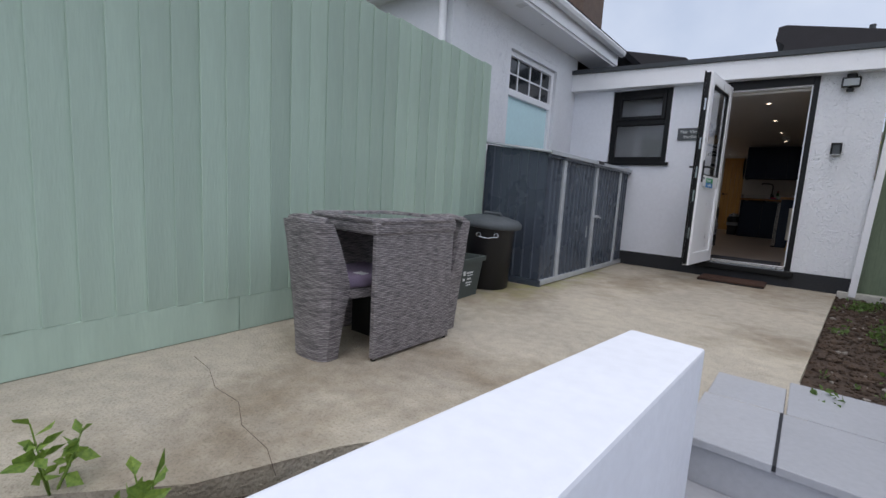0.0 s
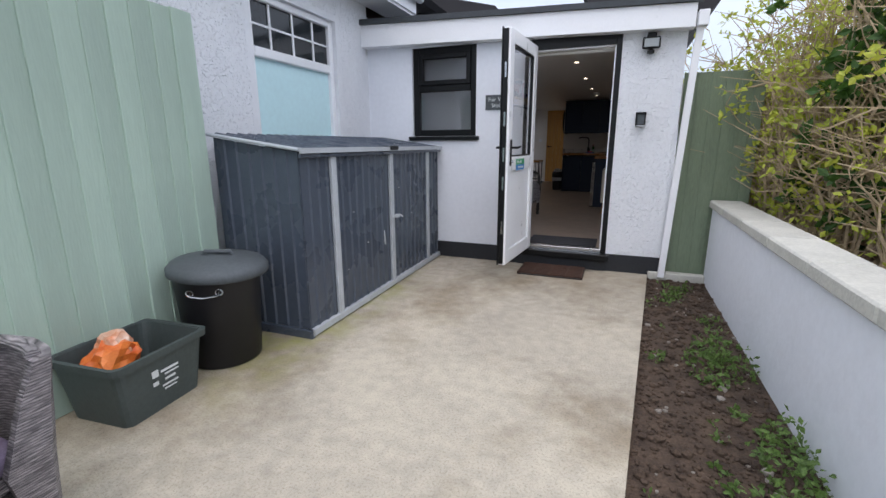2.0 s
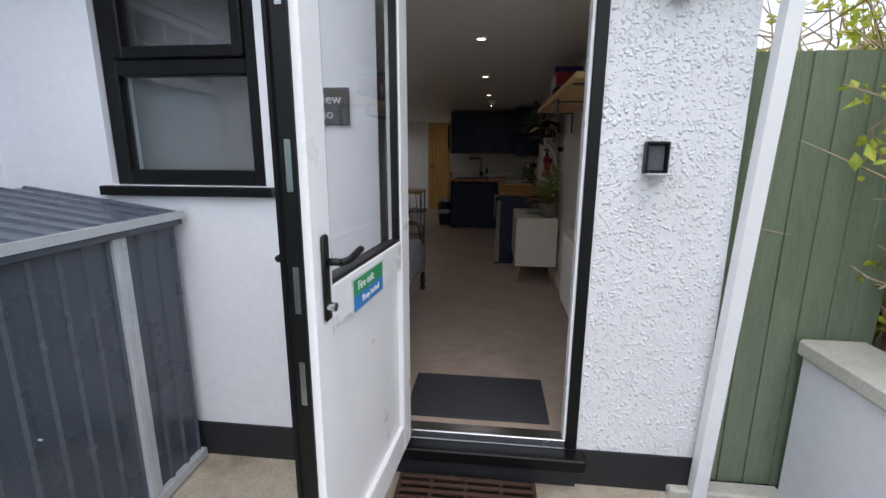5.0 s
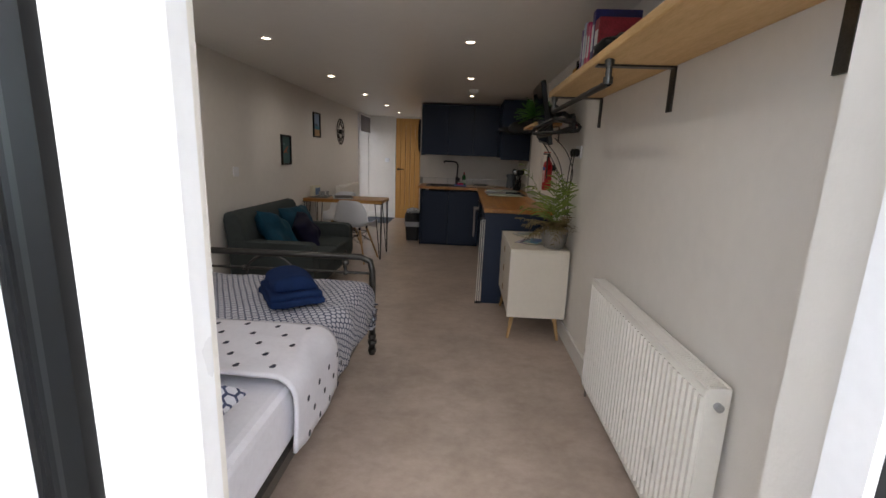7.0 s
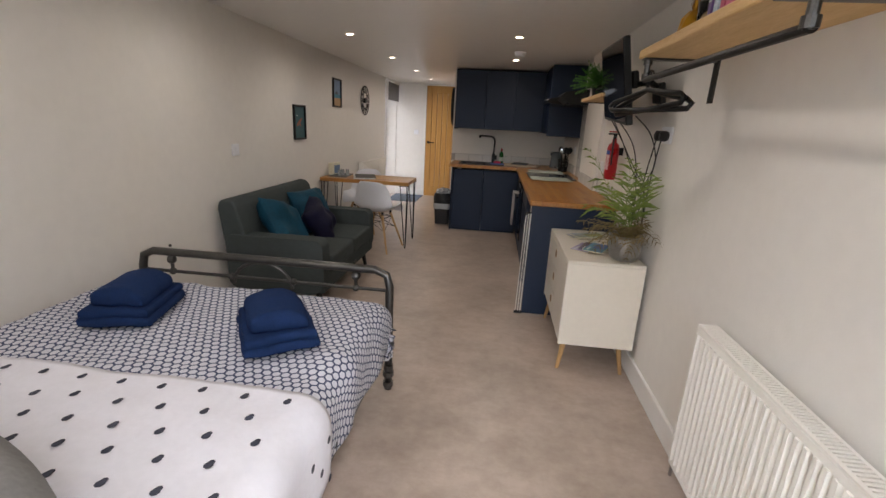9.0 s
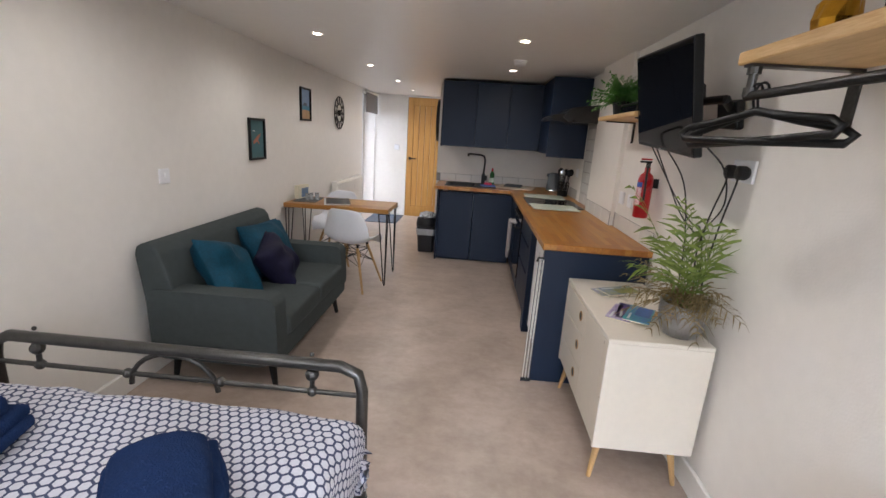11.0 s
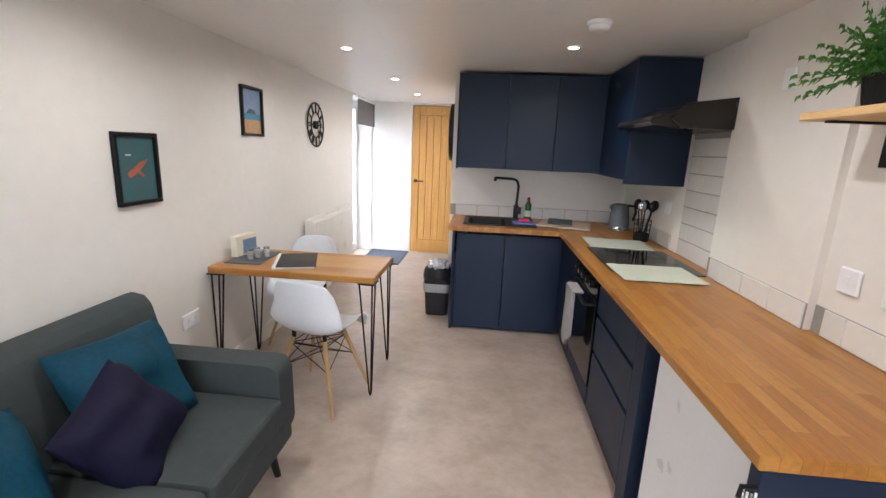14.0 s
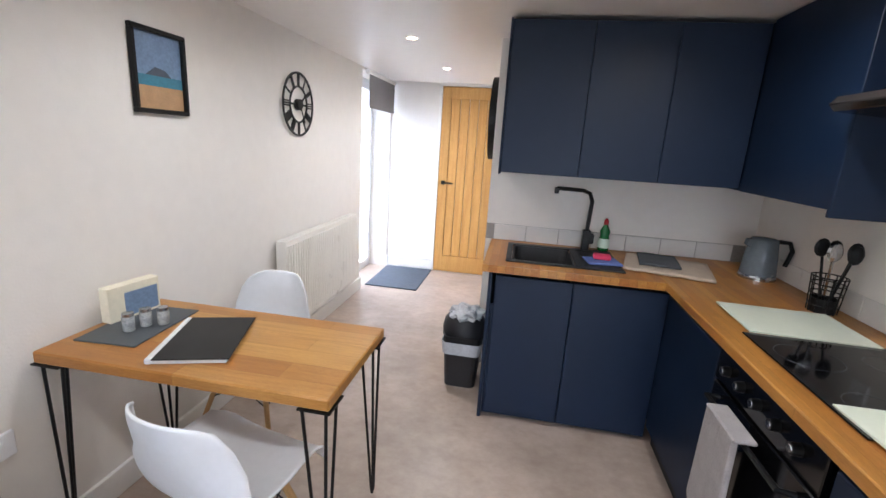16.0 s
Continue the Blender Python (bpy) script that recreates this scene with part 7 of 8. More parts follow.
# blind chain and hook on the door's reveal
bc = thing("blind_chain", pose(DOOR_L, 0.1, 1.25), "white beaded blind chain on the reveal", "chain")
ch_ = bmesh.new()
for k in range(150):
    f = k / 149
    if f < 0.44:
        p = (0.008, -0.03 - 0.005, 0.08 + (0.44 - f) / 0.44 * 0.75)
    elif f < 0.56:
        a = math.pi * (f - 0.44) / 0.12
        p = (0.008, -0.035 * math.cos(a), 0.08 - 0.035 * math.sin(a))
    else:
        p = (0.008, 0.035, 0.08 + (f - 0.56) / 0.44 * 0.75)
    t = bmesh.new()
    bmesh.ops.create_icosphere(t, subdivisions=1, radius=0.0042)
    join(ch_, t, Matrix.Translation(p))
part("beads", ch_, M_trim, bc)
part("holder", box(0.0, 0.012, -0.02, 0.02, -0.03, 0.015, 0.004), M_trim, bc)
part("hook", pipe([(0.01, 0, 0.0), (0.03, 0, -0.005), (0.032, 0.0, -0.03), (0.02, 0, -0.036)], 0.005, 6), M_trim, bc)
rb = thing("door_blind", pose(0, 0.13, 1.97), "rolled white blind above the front door", "blind")
part("roll", tube((DOOR_L + 0.03, 0, 0.02), (DOOR_R - 0.03, 0, 0.02), 0.03, seg=16), M_trim, rb)
part("bracket", box(DOOR_L, DOOR_L + 0.06, -0.03, 0.03, -0.02, 0.06, 0.004), M_trim, rb)

# ---- inside: sideboard ----
sbd = thing("sideboard", pose(0, 0, 0), "white lacquered sideboard on tapered wooden legs", "sideboard")
SX0, SX1, SY0, SY1, SZ0, SZ1 = 0.215, 0.635, 2.66, 3.47, 0.18, 0.69
part("carcass", box(SX0 + 0.02, SX1, SY0 + 0.018, SY1 - 0.018, SZ0, SZ1 - 0.018), M_white_lacquer, sbd)
part("top", box(SX0, SX1, SY0, SY1, SZ1 - 0.018, SZ1, 0.003), M_white_lacquer, sbd)
for y in (SY0, SY1 - 0.018):
    part("side", box(SX0, SX1, y, y + 0.0178, SZ0, SZ1 - 0.0182, 0.002), M_white_lacquer, sbd)
ym = 3.02
for k in range(3):
    z0 = SZ0 + 0.012 + k * 0.158
    d = part("drawer", box(SX0 + 0.002, SX0 + 0.019, ym + 0.004, SY1 - 0.02, z0, z0 + 0.153, 0.002), M_white_lacquer, sbd)
    part("finger_hole", lathe([(0.022, 0), (0.026, 0.0), (0.026, 0.004), (0.021, 0.004)], 20, caps=False), M_leg_wood, d, "wood-edged finger hole").matrix_basis = Matrix.Translation((SX0 + 0.003, ym + 0.1, z0 + 0.09)) @ Matrix.Rotation(radians(-90), 4, "Y")
    part("hole_shadow", lathe([(0.001, 0.0), (0.0215, 0.0), (0.0215, 0.001), (0.001, 0.001)], 18), M_black, d).matrix_basis = Matrix.Translation((SX0 + 0.0018, ym + 0.1, z0 + 0.09)) @ Matrix.Rotation(radians(-90), 4, "Y")
part("door", box(SX0 + 0.002, SX0 + 0.019, SY0 + 0.02, ym - 0.001, SZ0 + 0.012, SZ1 - 0.022, 0.002), M_white_lacquer, sbd)
for x, dx in ((SX0 + 0.05, -0.03), (SX1 - 0.06, 0.03)):
    for y, dy in ((SY0 + 0.07, -0.03), (SY1 - 0.07, 0.03)):
        part("leg", tube((x + dx, y + dy, 0.0), (x, y, SZ0), 0.01, 0.017, 14), M_leg_wood, sbd, "tapered beech leg")
pp = thing("potted_palm", pose(0.535, 2.775, SZ1), "leafy palm in a hammered silver pot", "plant")
part("pot", lathe([(0.06, 0), (0.072, 0.008), (0.088, 0.05), (0.094, 0.1), (0.094, 0.142), (0.09, 0.146), (0.086, 0.14), (0.084, 0.09), (0.06, 0.03)], 28), M_pot, pp, smooth=True)
part("compost", lathe([(0.001, 0.12), (0.085, 0.12), (0.085, 0.11), (0.001, 0.11)], 20), M_soil, pp)
pl_ = bmesh.new()
dl_ = bmesh.new()
rp_ = random.Random(21)
for k in range(11):
    a = rp_.uniform(0, 6.283)
    el = rp_.uniform(1.05, 1.5)
    d = Vector((math.cos(a) * math.cos(el) * (1.0 if math.cos(a) < 0 else 0.15), math.sin(a) * math.cos(el), math.sin(el)))
    frond(pl_, (rp_.gauss(0, 0.02), rp_.gauss(0, 0.02), 0.12), d, rp_.uniform(0.34, 0.6), rp_.uniform(0.04, 0.2), 0.14, 8, 0.0075)
for k in range(34):
    a = rp_.uniform(0, 6.283)
    el = rp_.uniform(0.5, 1.2)
    d = Vector((math.cos(a) * math.cos(el) * (1.0 if math.cos(a) < 0 else 0.15), math.sin(a) * math.cos(el), math.sin(el)))
    frond(dl_, (rp_.gauss(0, 0.02), rp_.gauss(0, 0.02), 0.12), d, rp_.uniform(0.15, 0.34), rp_.uniform(0.08, 0.24), 0.07, 9, 0.004)
part("fronds", pl_, M_frond, pp)
part("dry_fronds", dl_, M_dry, pp, "dry straw-coloured fronds")


def leaflet(x, y, rz, c1, c2, k, z, label):
    lf = thing("leaflet", pose(x, y, z, 0, 0, rz), label, "leaflet", "leaflets on the sideboard")
    part("pages", box(-0.105, 0.105, -0.055, 0.055, 0.0, 0.005, 0.001), M_beige_back, lf)
    part("cover", box(-0.105, 0.105, -0.055, 0.055, 0.005, 0.0058), mat("cover_%d" % k, c1, 0.3, vary=0.25, scale=11, colour2=c2), lf, "printed glossy cover")
    part("title_bar", box(-0.09, -0.01, 0.03, 0.04, 0.0058, 0.0064), M_white_print, lf)
    part("picture_block", box(-0.03, 0.1, -0.048, 0.018, 0.0058, 0.0062), mat("picture_%d" % k, c2, 0.3, vary=0.3, scale=18), lf)


for k, (x, y, rz, c1, c2, z) in enumerate([(0.4, 2.98, 68, "5a3f7a", "2b3a6a", 0), (0.44, 2.93, 52, "4f9ab0", "d8a03a", 1), (0.42, 2.92, 62, "3f9f96", "3a6ab0", 2), (0.36, 2.96, 60, "c0b8d0", "5f3f8a", 0),
                                         (0.42, 3.27, 30, "8f8fa0", "6a7a3f", 0), (0.4, 3.24, 18, "a09ab8", "7f8a55", 1), (0.43, 3.25, 24, "6f86b0", "9a9a55", 2)]):
    leaflet(x, y, rz, c1, c2, k, SZ1 + 0.0068 * z, "glossy colourful tourist leaflet on the sideboard")

# folded airer beside the end panel
ar = thing("folded_airer", pose(0.03, 3.475, 0.0), "folded white metal clothes airer leaning on the panel", "airer")
for k in range(5):
    x = -0.018 + k * 0.009
    part("rod", pipe([(x, -0.008 + 0.004 * (k % 2), 0.02), (x + 0.006, 0.0, 0.4), (x + 0.012, 0.008, 0.78)], 0.0028, 6), M_chrome if k % 2 else M_rad, ar)
part("top_bar", pipe([(-0.01, 0.0, 0.77), (0.0, 0.012, 0.79), (0.03, 0.012, 0.79)], 0.006, 6), M_black, ar)
part("foot", tube((-0.028, -0.006, 0.012), (0.03, -0.006, 0.012), 0.012), M_black, ar)

# ---- inside: sofa ----
sf = thing("sofa", pose(-2.12, 3.06, 0.0), "grey-green two-seat fabric sofa on dark legs", "sofa")
# local: x from the wall into the room, y along the wall
W, D = 1.28, 0.78
part("base", box(0.06, D - 0.02, 0.02, W - 0.02, 0.17, 0.3, 0.02, seg=3), M_sofa, sf, smooth=False)
for y in (0.13, W / 2 + 0.002):
    part("seat_cushion", box(0.2, D, y, y + W / 2 - 0.132, 0.3, 0.43, 0.035, seg=4), M_sofa, sf)
for y in (0.0, W - 0.13):
    arm_edge = []
    for cx, cz, r, a0 in ((D - 0.13, 0.28, 0.115, 270), (D - 0.08, 0.505, 0.06, 0), (0.11, 0.505, 0.06, 90), (0.13, 0.24, 0.075, 180)):
        arm_edge += [(cx + r * math.cos(radians(a0 + 10 * q)), cz + r * math.sin(radians(a0 + 10 * q))) for q in range(10)]
    part("armrest", prism(arm_edge, y, y + 0.13, "y", bevel=0.004), M_sofa, sf)
bk = prism([(0.07, 0.19), (0.0, 0.74), (0.01, 0.79), (0.05, 0.81), (0.11, 0.8), (0.14, 0.76), (0.235, 0.4), (0.235, 0.19)], 0.015, W - 0.015, "y", bevel=0.02)
part("backrest", bk, M_sofa, sf)
for y in (0.1, W - 0.1):
    for x, dx in ((0.14, -0.02), (D - 0.1, 0.03)):
        part("leg", tube((x + dx, y + (0.02 if y > 0.5 else -0.02), 0.0), (x, y, 0.18), 0.014, 0.024, 12), M_black, sf, "dark tapered wooden leg")
for k, (x, y, z, rx, ry, rz, s, m_, lab) in enumerate([(0.33, 0.33, 0.575, 0, 58, 10, 0.42, M_teal, "teal velvet scatter cushion on the sofa"), (0.31, 0.9, 0.585, 0, 60, -14, 0.4, M_teal, "teal velvet scatter cushion on the sofa"), (0.45, 0.72, 0.545, 0, 58, 4, 0.34, M_indigo, "dark indigo velvet scatter cushion")]):
    ob = solo("scatter_cushion", pillow(s, s, 0.16, k, crumple=0.05), m_, pose(-2.12 + x, 3.06 + y, z, rx, ry, rz) @ Matrix.Rotation(radians(20 * (k - 1)), 4, "Z"), lab, "cushion", "sofa cushions", True)

# ---- inside: bed ----
bd = thing("bed", pose(0, 0, 0), "double bed with a pewter metal frame", "bed")
BX0, BX1, BY0, BY1 = -2.06, -0.72, 0.32, 2.24
fy = 2.3
part("foot_rail", pipe([(-2.05, fy, 0.0), (-2.05, fy, 0.58), (-2.035, fy, 0.64), (-1.98, fy, 0.665), (-0.78, fy, 0.665), (-0.72, fy, 0.64), (-0.705, fy, 0.58), (-0.705, fy, 0.0)], 0.021, 12), M_pewter, bd, smooth=True)
part("cross_rail", tube((-2.05, fy, 0.56), (-0.705, fy, 0.56), 0.009), M_pewter, bd)
for x in (-1.88, -0.88):
    pst = tube((x, fy, 0.56), (x, fy, 0.665), 0.009)
    for z, r in ((0.56, 0.019), (0.625, 0.024), (0.7, 0.008)):
        t = bmesh.new()
        bmesh.ops.create_uvsphere(t, u_segments=10, v_segments=8, radius=r)
        join(pst, t, Matrix.Translation((x, fy, z)))
    part("spindle", pst, M_pewter, bd)
part("arch", pipe([(-1.38 + 0.16 * math.cos(a), fy, 0.52 + 0.13 * math.sin(a)) for a in [k * math.pi / 14 for k in range(15)]], 0.009, 8), M_pewter, bd)
for x in (-1.55, -1.21):
    t = bmesh.new()
    bmesh.ops.create_uvsphere(t, u_segments=10, v_segments=8, radius=0.018)
    part("joint_ball", join(None, t, Matrix.Translation((x, fy, 0.56))), M_pewter, bd)
for x in (-2.05, -0.705):
    for z, r in ((0.09, 0.03), (0.13, 0.026), (0.03, 0.028)):
        part("collar", tube((x, fy, z - 0.012), (x, fy, z + 0.012), r), M_pewter, bd)
for x in (-2.03, -0.725):
    part("side_rail", box(x - 0.012, x + 0.012, 0.3, fy, 0.22, 0.27, 0.003), M_pewter, bd)
for x in (-2.03, -0.725):
    part("head_post", tube((x, 0.3, 0.0), (x, 0.3, 1.0), 0.021), M_pewter, bd)
part("head_rail", tube((-2.03, 0.3, 0.98), (-0.725, 0.3, 0.98), 0.02), M_pewter, bd)
for k in range(6):
    x = -1.85 + k * 0.19
    part("head_bar", tube((x, 0.3, 0.4), (x, 0.3, 0.98), 0.008), M_pewter, bd)
mt = solo("mattress", box(BX0 + 0.02, BX1, BY0 + 0.02, BY1, 0.27, 0.5, 0.04, seg=3), M_sheet, Matrix(), "white mattress with a fitted sheet", "mattress")
dv = solo("duvet", cloth_sheet(BX0, BX1 + 0.03, 1.05, BY1 + 0.02, 0.545, 0.24, 60, 60, 1, 0.03, 0.012, 0.09, (0, 1, 0, 1)), M_hex, Matrix(), "white and navy hexagon patterned duvet cover", "duvet", "", True)
th_b = cloth_sheet(BX0 + 0.02, BX1 + 0.045, 0.93, 1.4, 0.562, 0.27, 50, 24, 4, 0.012, 0.012, 0.09, (0, 1, 0, 0))
tw = thing("throw_blanket", pose(0, 0, 0), "white throw printed with small dark motifs", "blanket")
part("cloth", th_b, M_sheet, tw, smooth=True)
M_motif = mat("dark_grey_motif", "3b3d4a", 0.9, vary=0.1)
mo = bmesh.new()
for r in range(5):
    for c in range(11):
        x = BX0 + 0.06 + c * 0.135 + (0.067 if r % 2 else 0)
        y = 0.98 + r * 0.09
        if x > BX1 - 0.03:
            continue
        q0, of = Vector((x, y, 0.562)), Vector((12.4, 6.8, 0))
        z = 0.5645 + noise.noise(q0 * 5 + of) * 0.012 + noise.noise(q0 * 13 + of) * 0.006
        for q in range(2):
            t = bmesh.new()
            bmesh.ops.create_circle(t, cap_ends=True, segments=8, radius=0.012 - 0.003 * q)
            join(mo, t, pose(x + 0.002 * q, y + 0.009 * q, z + 0.0006 * q))
for r in range(3):
    for c in range(4):
        t = bmesh.new()
        bmesh.ops.create_circle(t, cap_ends=True, segments=8, radius=0.013)
        join(mo, t, pose(BX1 + 0.063, 0.98 + c * 0.12 + (0.06 if r % 2 else 0), 0.45 - r * 0.07, 0, 90, 0))
tagged(part("motif", mo, M_motif, tw, "small dark printed motifs"), kind="stuff")
solo("bed_pillow", pillow(0.68, 0.46, 0.15, 3), M_hex, pose(-1.12, 0.56, 0.575, 8, 0, -8), "pillow in a navy hexagon patterned case", "pillow", "bed pillows", True)
solo("bed_pillow", pillow(0.6, 0.46, 0.15, 5), M_hex, pose(-1.74, 0.56, 0.575, 8, 0, -3), "pillow in a navy hexagon patterned case", "pillow", "bed pillows", True)
solo("bed_cushion", pillow(0.82, 0.52, 0.15, 6, rounded=0.75), M_grey_cushion, pose(-1.27, 0.67, 0.7, 16, 8, -14), "large grey velvet cushion on the pillows", "cushion", "", True)


def soft_slab(w, d, h, z, seed, sag=0.0):
    """A folded cloth: a rounded slab whose faces swell, sag and crumple."""
    b = box(-w / 2, w / 2, -d / 2, d / 2, 0.0, h, h * 0.42, seg=3)
    bmesh.ops.subdivide_edges(b, edges=[e for e in b.edges if e.calc_length() > 0.08], cuts=7, use_grid_fill=True)
    for v in b.verts:
        f = 1 - (2 * v.co.x / w) ** 2
        n = noise.noise(v.co * 11 + Vector((seed * 4.0, 0, 0))) * 0.009 + noise.noise(v.co * 26 + Vector((0, seed, 0))) * 0.004
        v.co.x += n * 0.8
        v.co.y += n
        v.co.z += n * 0.7 + sag * f * (v.co.z / h) + z
    return b


def towels(m, label):
    t = thing("folded_towels", m, label, "towel", "towels on the bed")
    part("bath_towel", soft_slab(0.27, 0.34, 0.036, 0.0, 1), M_towel, t, "folded navy bath towel", True)
    part("bath_towel", soft_slab(0.25, 0.32, 0.036, 0.033, 2), M_towel, t, "folded navy bath towel", True)
    part("hand_towel", soft_slab(0.21, 0.26, 0.05, 0.066, 3, 0.035), M_towel, t, "rolled navy hand towel", True)
    return t


towels(pose(-1.68, 1.82, 0.562, 0, 0, 14), "stack of folded navy towels on the bed")
towels(pose(-1.02, 1.745, 0.562, 0, 0, 34), "stack of folded navy towels on the bed")

# ---- inside: dining corner ----
dt = thing("dining_table", pose(-1.64, 5.2, 0.0), "oak dining table on black hairpin legs", "table")
part("tabletop", box(-0.495, 0.495, -0.255, 0.255, 0.71, 0.75, 0.005), M_oak_table, dt)
for sx in (-1, 1):
    for sy in (-1, 1):
        x, y = sx * 0.45, sy * 0.21
        lg = box(x - 0.05, x + 0.05, y - 0.05, y + 0.05, 0.704, 0.7095)
        foot = (x + sx * 0.02, y + sy * 0.02, 0.006)
        for ox, oy in ((-0.045 * sx, 0.03 * sy), (0.03 * sx, -0.045 * sy), (0.03 * sx, 0.03 * sy)):
            pipe([(x + ox, y + oy, 0.706), (foot[0] + ox * 0.15, foot[1] + oy * 0.15, 0.03), foot], 0.0055, 6, bm=lg)
        part("hairpin_leg", lg, M_black, dt, "black steel hairpin leg")


def shell_chair(m, label):
    """A white moulded shell chair on beech dowel legs with black wire bracing; it faces local +y."""
    c = thing("dining_chair", m, label, "chair", "dining chairs")
    prof = [(0.225, 0.405, 0.36), (0.205, 0.428, 0.41), (0.12, 0.432, 0.45), (0.0, 0.422, 0.46), (-0.1, 0.425, 0.46), (-0.16, 0.455, 0.46), (-0.192, 0.52, 0.45), (-0.212, 0.6, 0.42), (-0.23, 0.68, 0.375), (-0.243, 0.745, 0.335), (-0.247, 0.765, 0.3)]
    b = bmesh.new()
    rows = []
    nu = 12
    for k, (y, z, w_) in enumerate(prof):
        row = []
        back = max(0.0, min(1.0, (k - 4) / 3))
        for i in range(nu + 1):
            u = i / nu * 2 - 1
            curl = abs(u) ** 2.6
            lift = curl * 0.075 * (1 - back) * min(1.0, k / 2) - 0.02 * curl * (k < 2)
            if k >= len(prof) - 2:
                lift -= 0.03 * abs(u) ** 5
            row.append(b.verts.new((u * w_ / 2, y + curl * 0.075 * back, z + lift)))
        rows.append(row)
    for r0, r1 in zip(rows, rows[1:]):
        for i in range(nu):
            b.faces.new((r0[i], r1[i], r1[i + 1], r0[i + 1]))
    bmesh.ops.recalc_face_normals(b, faces=b.faces[:])
    bmesh.ops.subdivide_edges(b, edges=b.edges[:], cuts=1, use_grid_fill=True, smooth=0.6)
    bmesh.ops.solidify(b, geom=b.faces[:], thickness=0.007)
    part("shell", b, M_white_shell, c, smooth=True)
    tops = []
    for sx in (-1, 1):
        for sy in (-1, 1):
            top, bot = Vector((sx * 0.1, -0.01 + sy * 0.1, 0.395)), Vector((sx * 0.21, -0.01 + sy * 0.21, 0.0))
            part("leg", tube(bot, top, 0.009, 0.014, 10), M_leg_wood, c, "beech dowel leg")
            tops.append((top, bot))
    for (t0, b0), (t1, b1) in ((tops[0], tops[1]), (tops[1], tops[3]), (tops[3], tops[2]), (tops[2], tops[0]), (tops[0], tops[3]), (tops[1], tops[2])):
        for p_, q_ in ((t0.lerp(b0, 0.1), t1.lerp(b1, 0.42)), (t1.lerp(b1, 0.1), t0.lerp(b0, 0.42)), (t0.lerp(b0, 0.08), t1.lerp(b1, 0.08))):
            part("wire_brace", pipe([p_, q_], 0.003, 5), M_black, c, "black wire brace")
    for sx in (-1, 1):
        for sy in (-1, 1):
            part("mount", tube((sx * 0.1, -0.01 + sy * 0.1, 0.38), (sx * 0.1, -0.01 + sy * 0.1, 0.43), 0.012), M_black, c)
    return c


sc = shell_chair(pose(-1.47, 4.96, 0.0, 0, 0, -12), "white shell chair tucked under the oak table")
copy_thing(sc, pose(-1.86, 5.7, 0.0, 0, 0, 176))
solo("slate_placemat", box(-0.11, 0.11, -0.165, 0.165, 0, 0.006, 0.002), M_sign, pose(-1.99, 5.21, 0.75, 0, 0, 4), "grey slate placemat on the oak table", "placemat")
fo = thing("folder", pose(-1.69, 5.165, 0.75, 0, 0, 19), "black plastic guest folder with white edge", "folder")
part("pages", box(-0.105, 0.11, -0.16, 0.16, 0.001, 0.014), M_white_print, fo)
part("cover", box(-0.105, 0.12, -0.165, 0.165, 0.014, 0.018, 0.001), M_black, fo)
part("spine", box(-0.125, -0.1055, -0.165, 0.165, 0.0, 0.02, 0.004), M_white_print, fo)
M_jar = mat("pale_filled_glass", "b4b7b4", 0.12, vary=0.25, scale=60, colour2="7d8084")
for k, (dx, dy) in enumerate([(0.04, 0.0), (0.085, 0.02), (0.02, -0.035)]):
    j = thing("condiment_jar", pose(-2.0 + dx, 5.2 + dy * 1.5, 0.756), "small glass condiment jar on the placemat", "jar", "condiment jars")
    part("glass", lathe([(0.018, 0), (0.02, 0.004), (0.02, 0.05), (0.017, 0.055), (0.018, 0.052), (0.017, 0.004)], 14), M_jar, j, smooth=True)
    part("lid", lathe([(0.0185, 0.055), (0.0185, 0.066), (0.001, 0.067)], 14), M_chrome, j)
gb = thing("greeting_box", pose(-2.085, 5.27, 0.756, 0, 0, 82), "pale yellow printed box on the placemat", "box")
part("box", box(-0.1, 0.1, -0.022, 0.022, 0.0, 0.13, 0.002), M_beige_back, gb)
part("picture", box(-0.04, 0.09, -0.0235, -0.022, 0.01, 0.1), M_skyp, gb)

for leaf_material in (M_frond, M_dry, M_fern):
    thin_leaf(leaf_material, 0.25)


# ---- pieces of walls, fences and floors ----
fence = thing("timber_fence", pose(-1.825, -7.6, PATIO, 0, 0, 0), "tall pale green painted timber fence", "fence")
FL = 5.02
FA = math.atan2(-0.245, FL)
fence.matrix_basis = pose(-1.815, -7.6, PATIO, 0, 0, math.degrees(-FA))
rnd_f = random.Random(12)
BW = 0.128
BOARDS = [mesh_of("board", prism([(0.0, 0.0), (0.0, BW + 0.02), (0.01, BW + 0.02), (0.022, 0.003), (0.02, 0.0)], 0.2, 2.06 + 0.006 * k, "z"), M_fence) for k in range(3)]
n_b = int(FL / BW)
for i in range(n_b):
    o = new("board", BOARDS[rnd_f.randint(0, 2)])
    o.parent = fence
    o.matrix_basis = pose(rnd_f.uniform(-0.002, 0.002), i * BW, 0, 0, 0, rnd_f.uniform(-0.4, 0.4))
for y in (0.0, 2.45, FL - 0.08):
    part("post", box(-0.1, -0.012, y, y + 0.09, 0.0, 2.05, 0.004), M_fence, fence)
for z in (0.4, 1.1, 1.85):
    part("rail", box(-0.06, -0.006, 0.0, FL, z, z + 0.07), M_fence, fence)
for y0, y1 in ((0.0, 2.5), (2.504, FL)):
    part("gravel_board", box(-0.01, 0.016, y0, y1, 0.002, 0.2, 0.003), M_fence, fence)

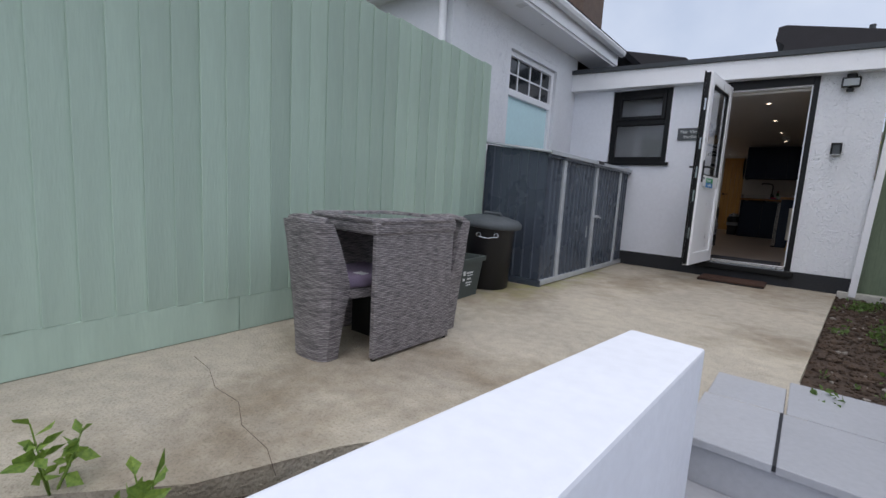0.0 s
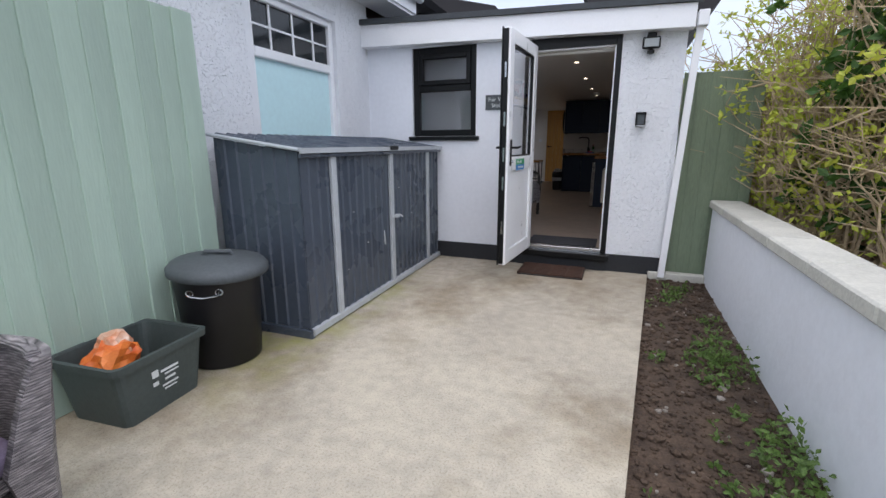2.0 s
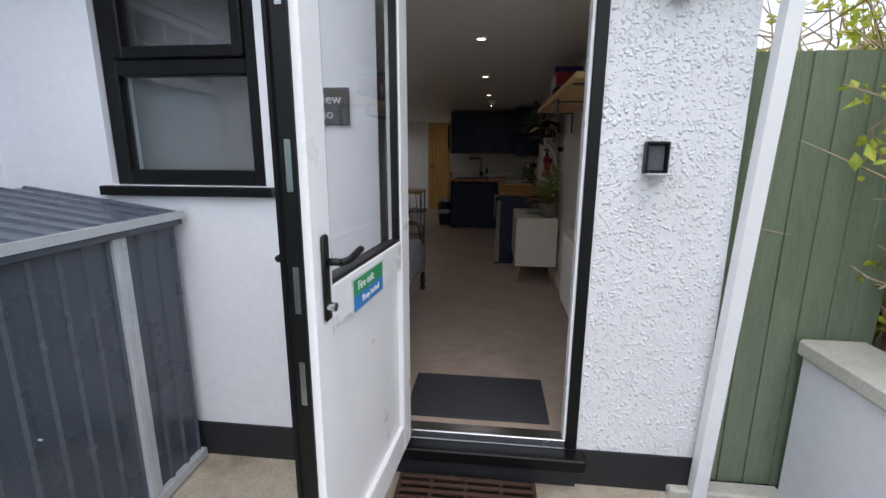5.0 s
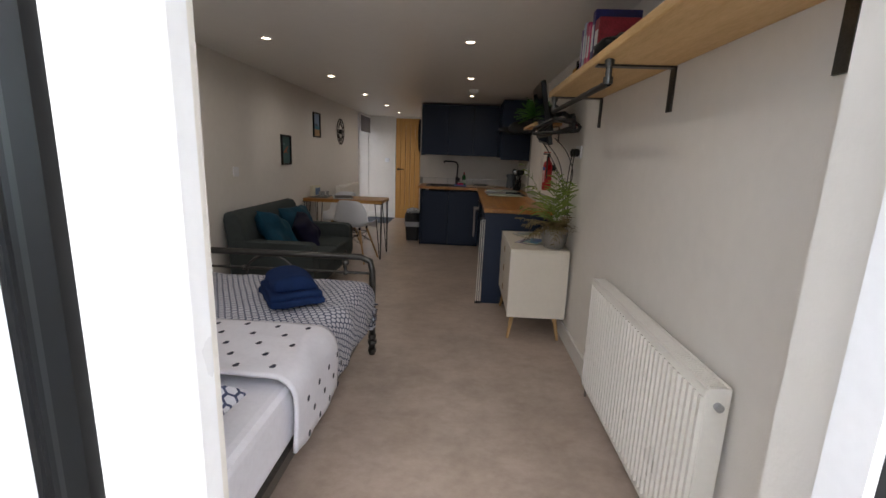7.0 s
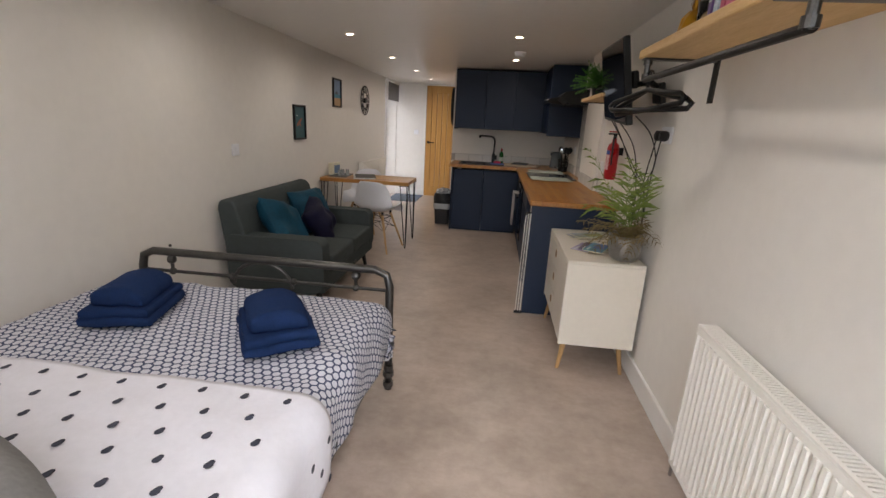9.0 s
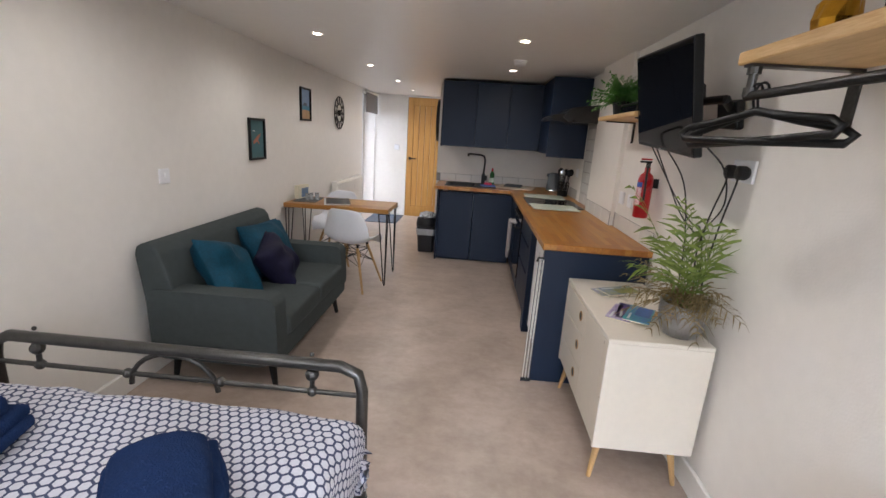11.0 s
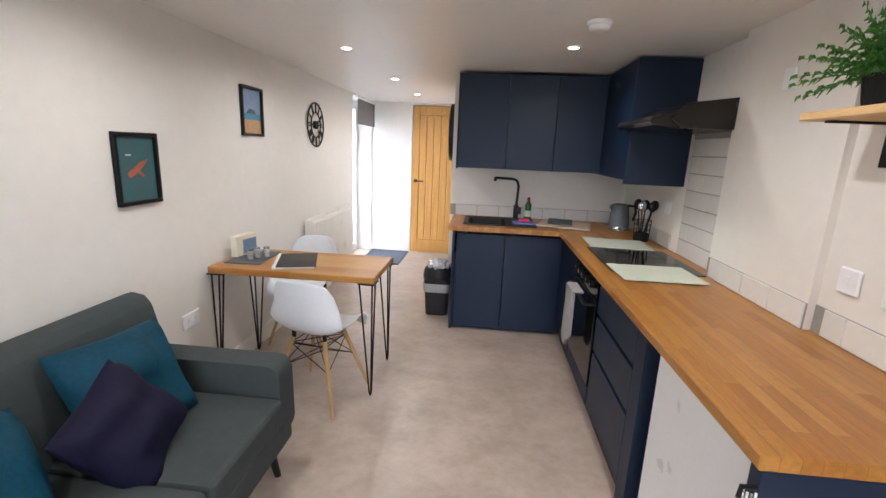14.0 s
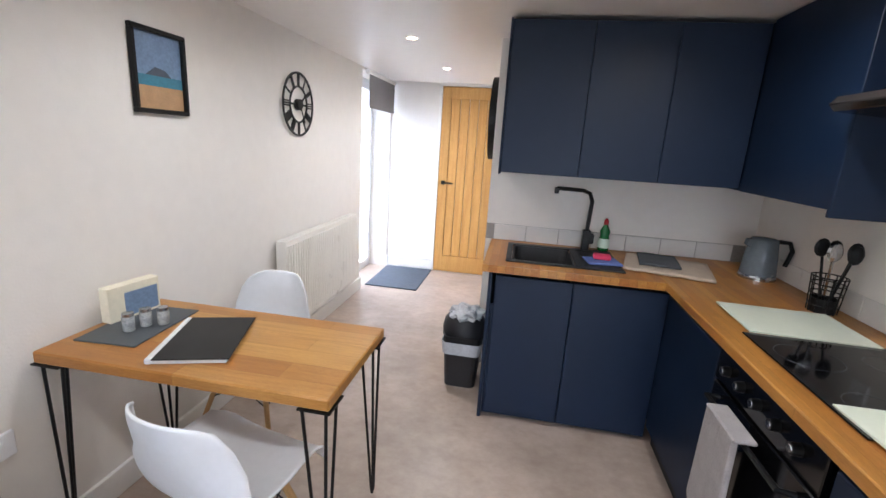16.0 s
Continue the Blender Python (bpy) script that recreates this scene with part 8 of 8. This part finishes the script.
pav = thing("slab_paving", pose(0, 0, PATIO), "large grey porcelain slabs at the top of the steps", "paving")
for x0, x1, y0, y1 in [(0.21, 0.49, -4.46, -3.96), (0.5, 1.1, -4.46, -3.96), (1.11, 1.3, -4.46, -3.96), (0.22, 0.5, -3.95, -3.62), (0.51, 1.1, -3.95, -3.5), (1.11, 1.3, -3.95, -3.5)]:
    part("slab", box(x0, x1, y0, y1, -0.028, 0.004, 0.003), M_slab, pav)
for x in (0.495, 1.105):
    part("joint", box(x - 0.006, x + 0.006, -4.458, -3.62, -0.02, 0.0015), M_plinth, pav, "dark recessed joint")
for k, (z, y0, y1) in enumerate([(-0.38, -5.2, -4.43), (-0.56, -5.9, -5.2), (-0.74, -7.6, -5.9)]):
    for x0, x1 in ((0.2, 0.74), (0.75, 1.3)):
        part("slab", box(x0, x1, y0 - 0.02, y1 - 0.002, z - PATIO - 0.028, z - PATIO, 0.003), M_slab, pav)
# crack in the patio
ckp = [(-1.69, -5.43), (-1.5, -5.44), (-1.3, -5.5), (-1.12, -5.49), (-0.95, -5.56), (-0.76, -5.57), (-0.62, -5.62)]
solo("patio_crack", pipe([(x, y, PATIO) for x, y in ckp], 0.0013, 4), M_soil, Matrix(), "thin dark crack in the concrete patio", "crack")


def render_lumps(parent, seed, count, place):
    """Thrown lumps of render, half sunk in a wall; place gives a lump's centre, outward direction and two sides."""
    rnd = random.Random(seed)
    ico = bmesh.new()
    bmesh.ops.create_icosphere(ico, subdivisions=1, radius=1.0)
    ball = [v.co.copy() for v in ico.verts]
    tris = [[v.index for v in f.verts] for f in ico.faces]
    ico.free()
    verts, faces = [], []
    for _ in range(count):
        c, out, a, b = place(rnd)
        r = rnd.choice((0.003, 0.004, 0.005, 0.006, 0.008))
        ra, rb, h, turn = r * rnd.uniform(0.8, 2.0), r * rnd.uniform(0.7, 1.3), r * rnd.uniform(0.22, 0.45), rnd.uniform(0, 3.14)
        u, w = a * math.cos(turn) + b * math.sin(turn), b * math.cos(turn) - a * math.sin(turn)
        base = len(verts)
        verts += [c + u * (v.x * ra * rnd.uniform(0.8, 1.2)) + w * (v.y * rb) + out * (v.z * h) for v in ball]
        faces += [[k + base for k in f] for f in tris]
    me = bpy.data.meshes.new("render_lumps")
    me.from_pydata(verts, [], faces)
    me.materials.append(M_render)
    for p in me.polygons:
        p.use_smooth = True
    ob = new("render_lumps", me)
    ob.parent = parent
    return tagged(ob, "rough thrown lumps of white render", kind="stuff")


EX, EY, EZ = Vector((1, 0, 0)), Vector((0, 1, 0)), Vector((0, 0, 1))
render_lumps(bpy.data.objects["wall_front"], 1, 5200, lambda r: (Vector((r.uniform(DOOR_R + 0.01, 0.92), -0.0005, r.uniform(-0.02, 2.08))), -EY, EX, EZ))


def bungalow_spot(r):
    while True:
        y, z = r.uniform(-2.68, -0.03), r.uniform(0.9, 2.6)
        if not (-1.84 < y < -0.56 and 0.9 < z < 2.36):
            return Vector((BX + 0.0005, y, z)), EX, EY, EZ


render_lumps(bpy.data.objects["bungalow_wall"], 2, 9000, bungalow_spot)
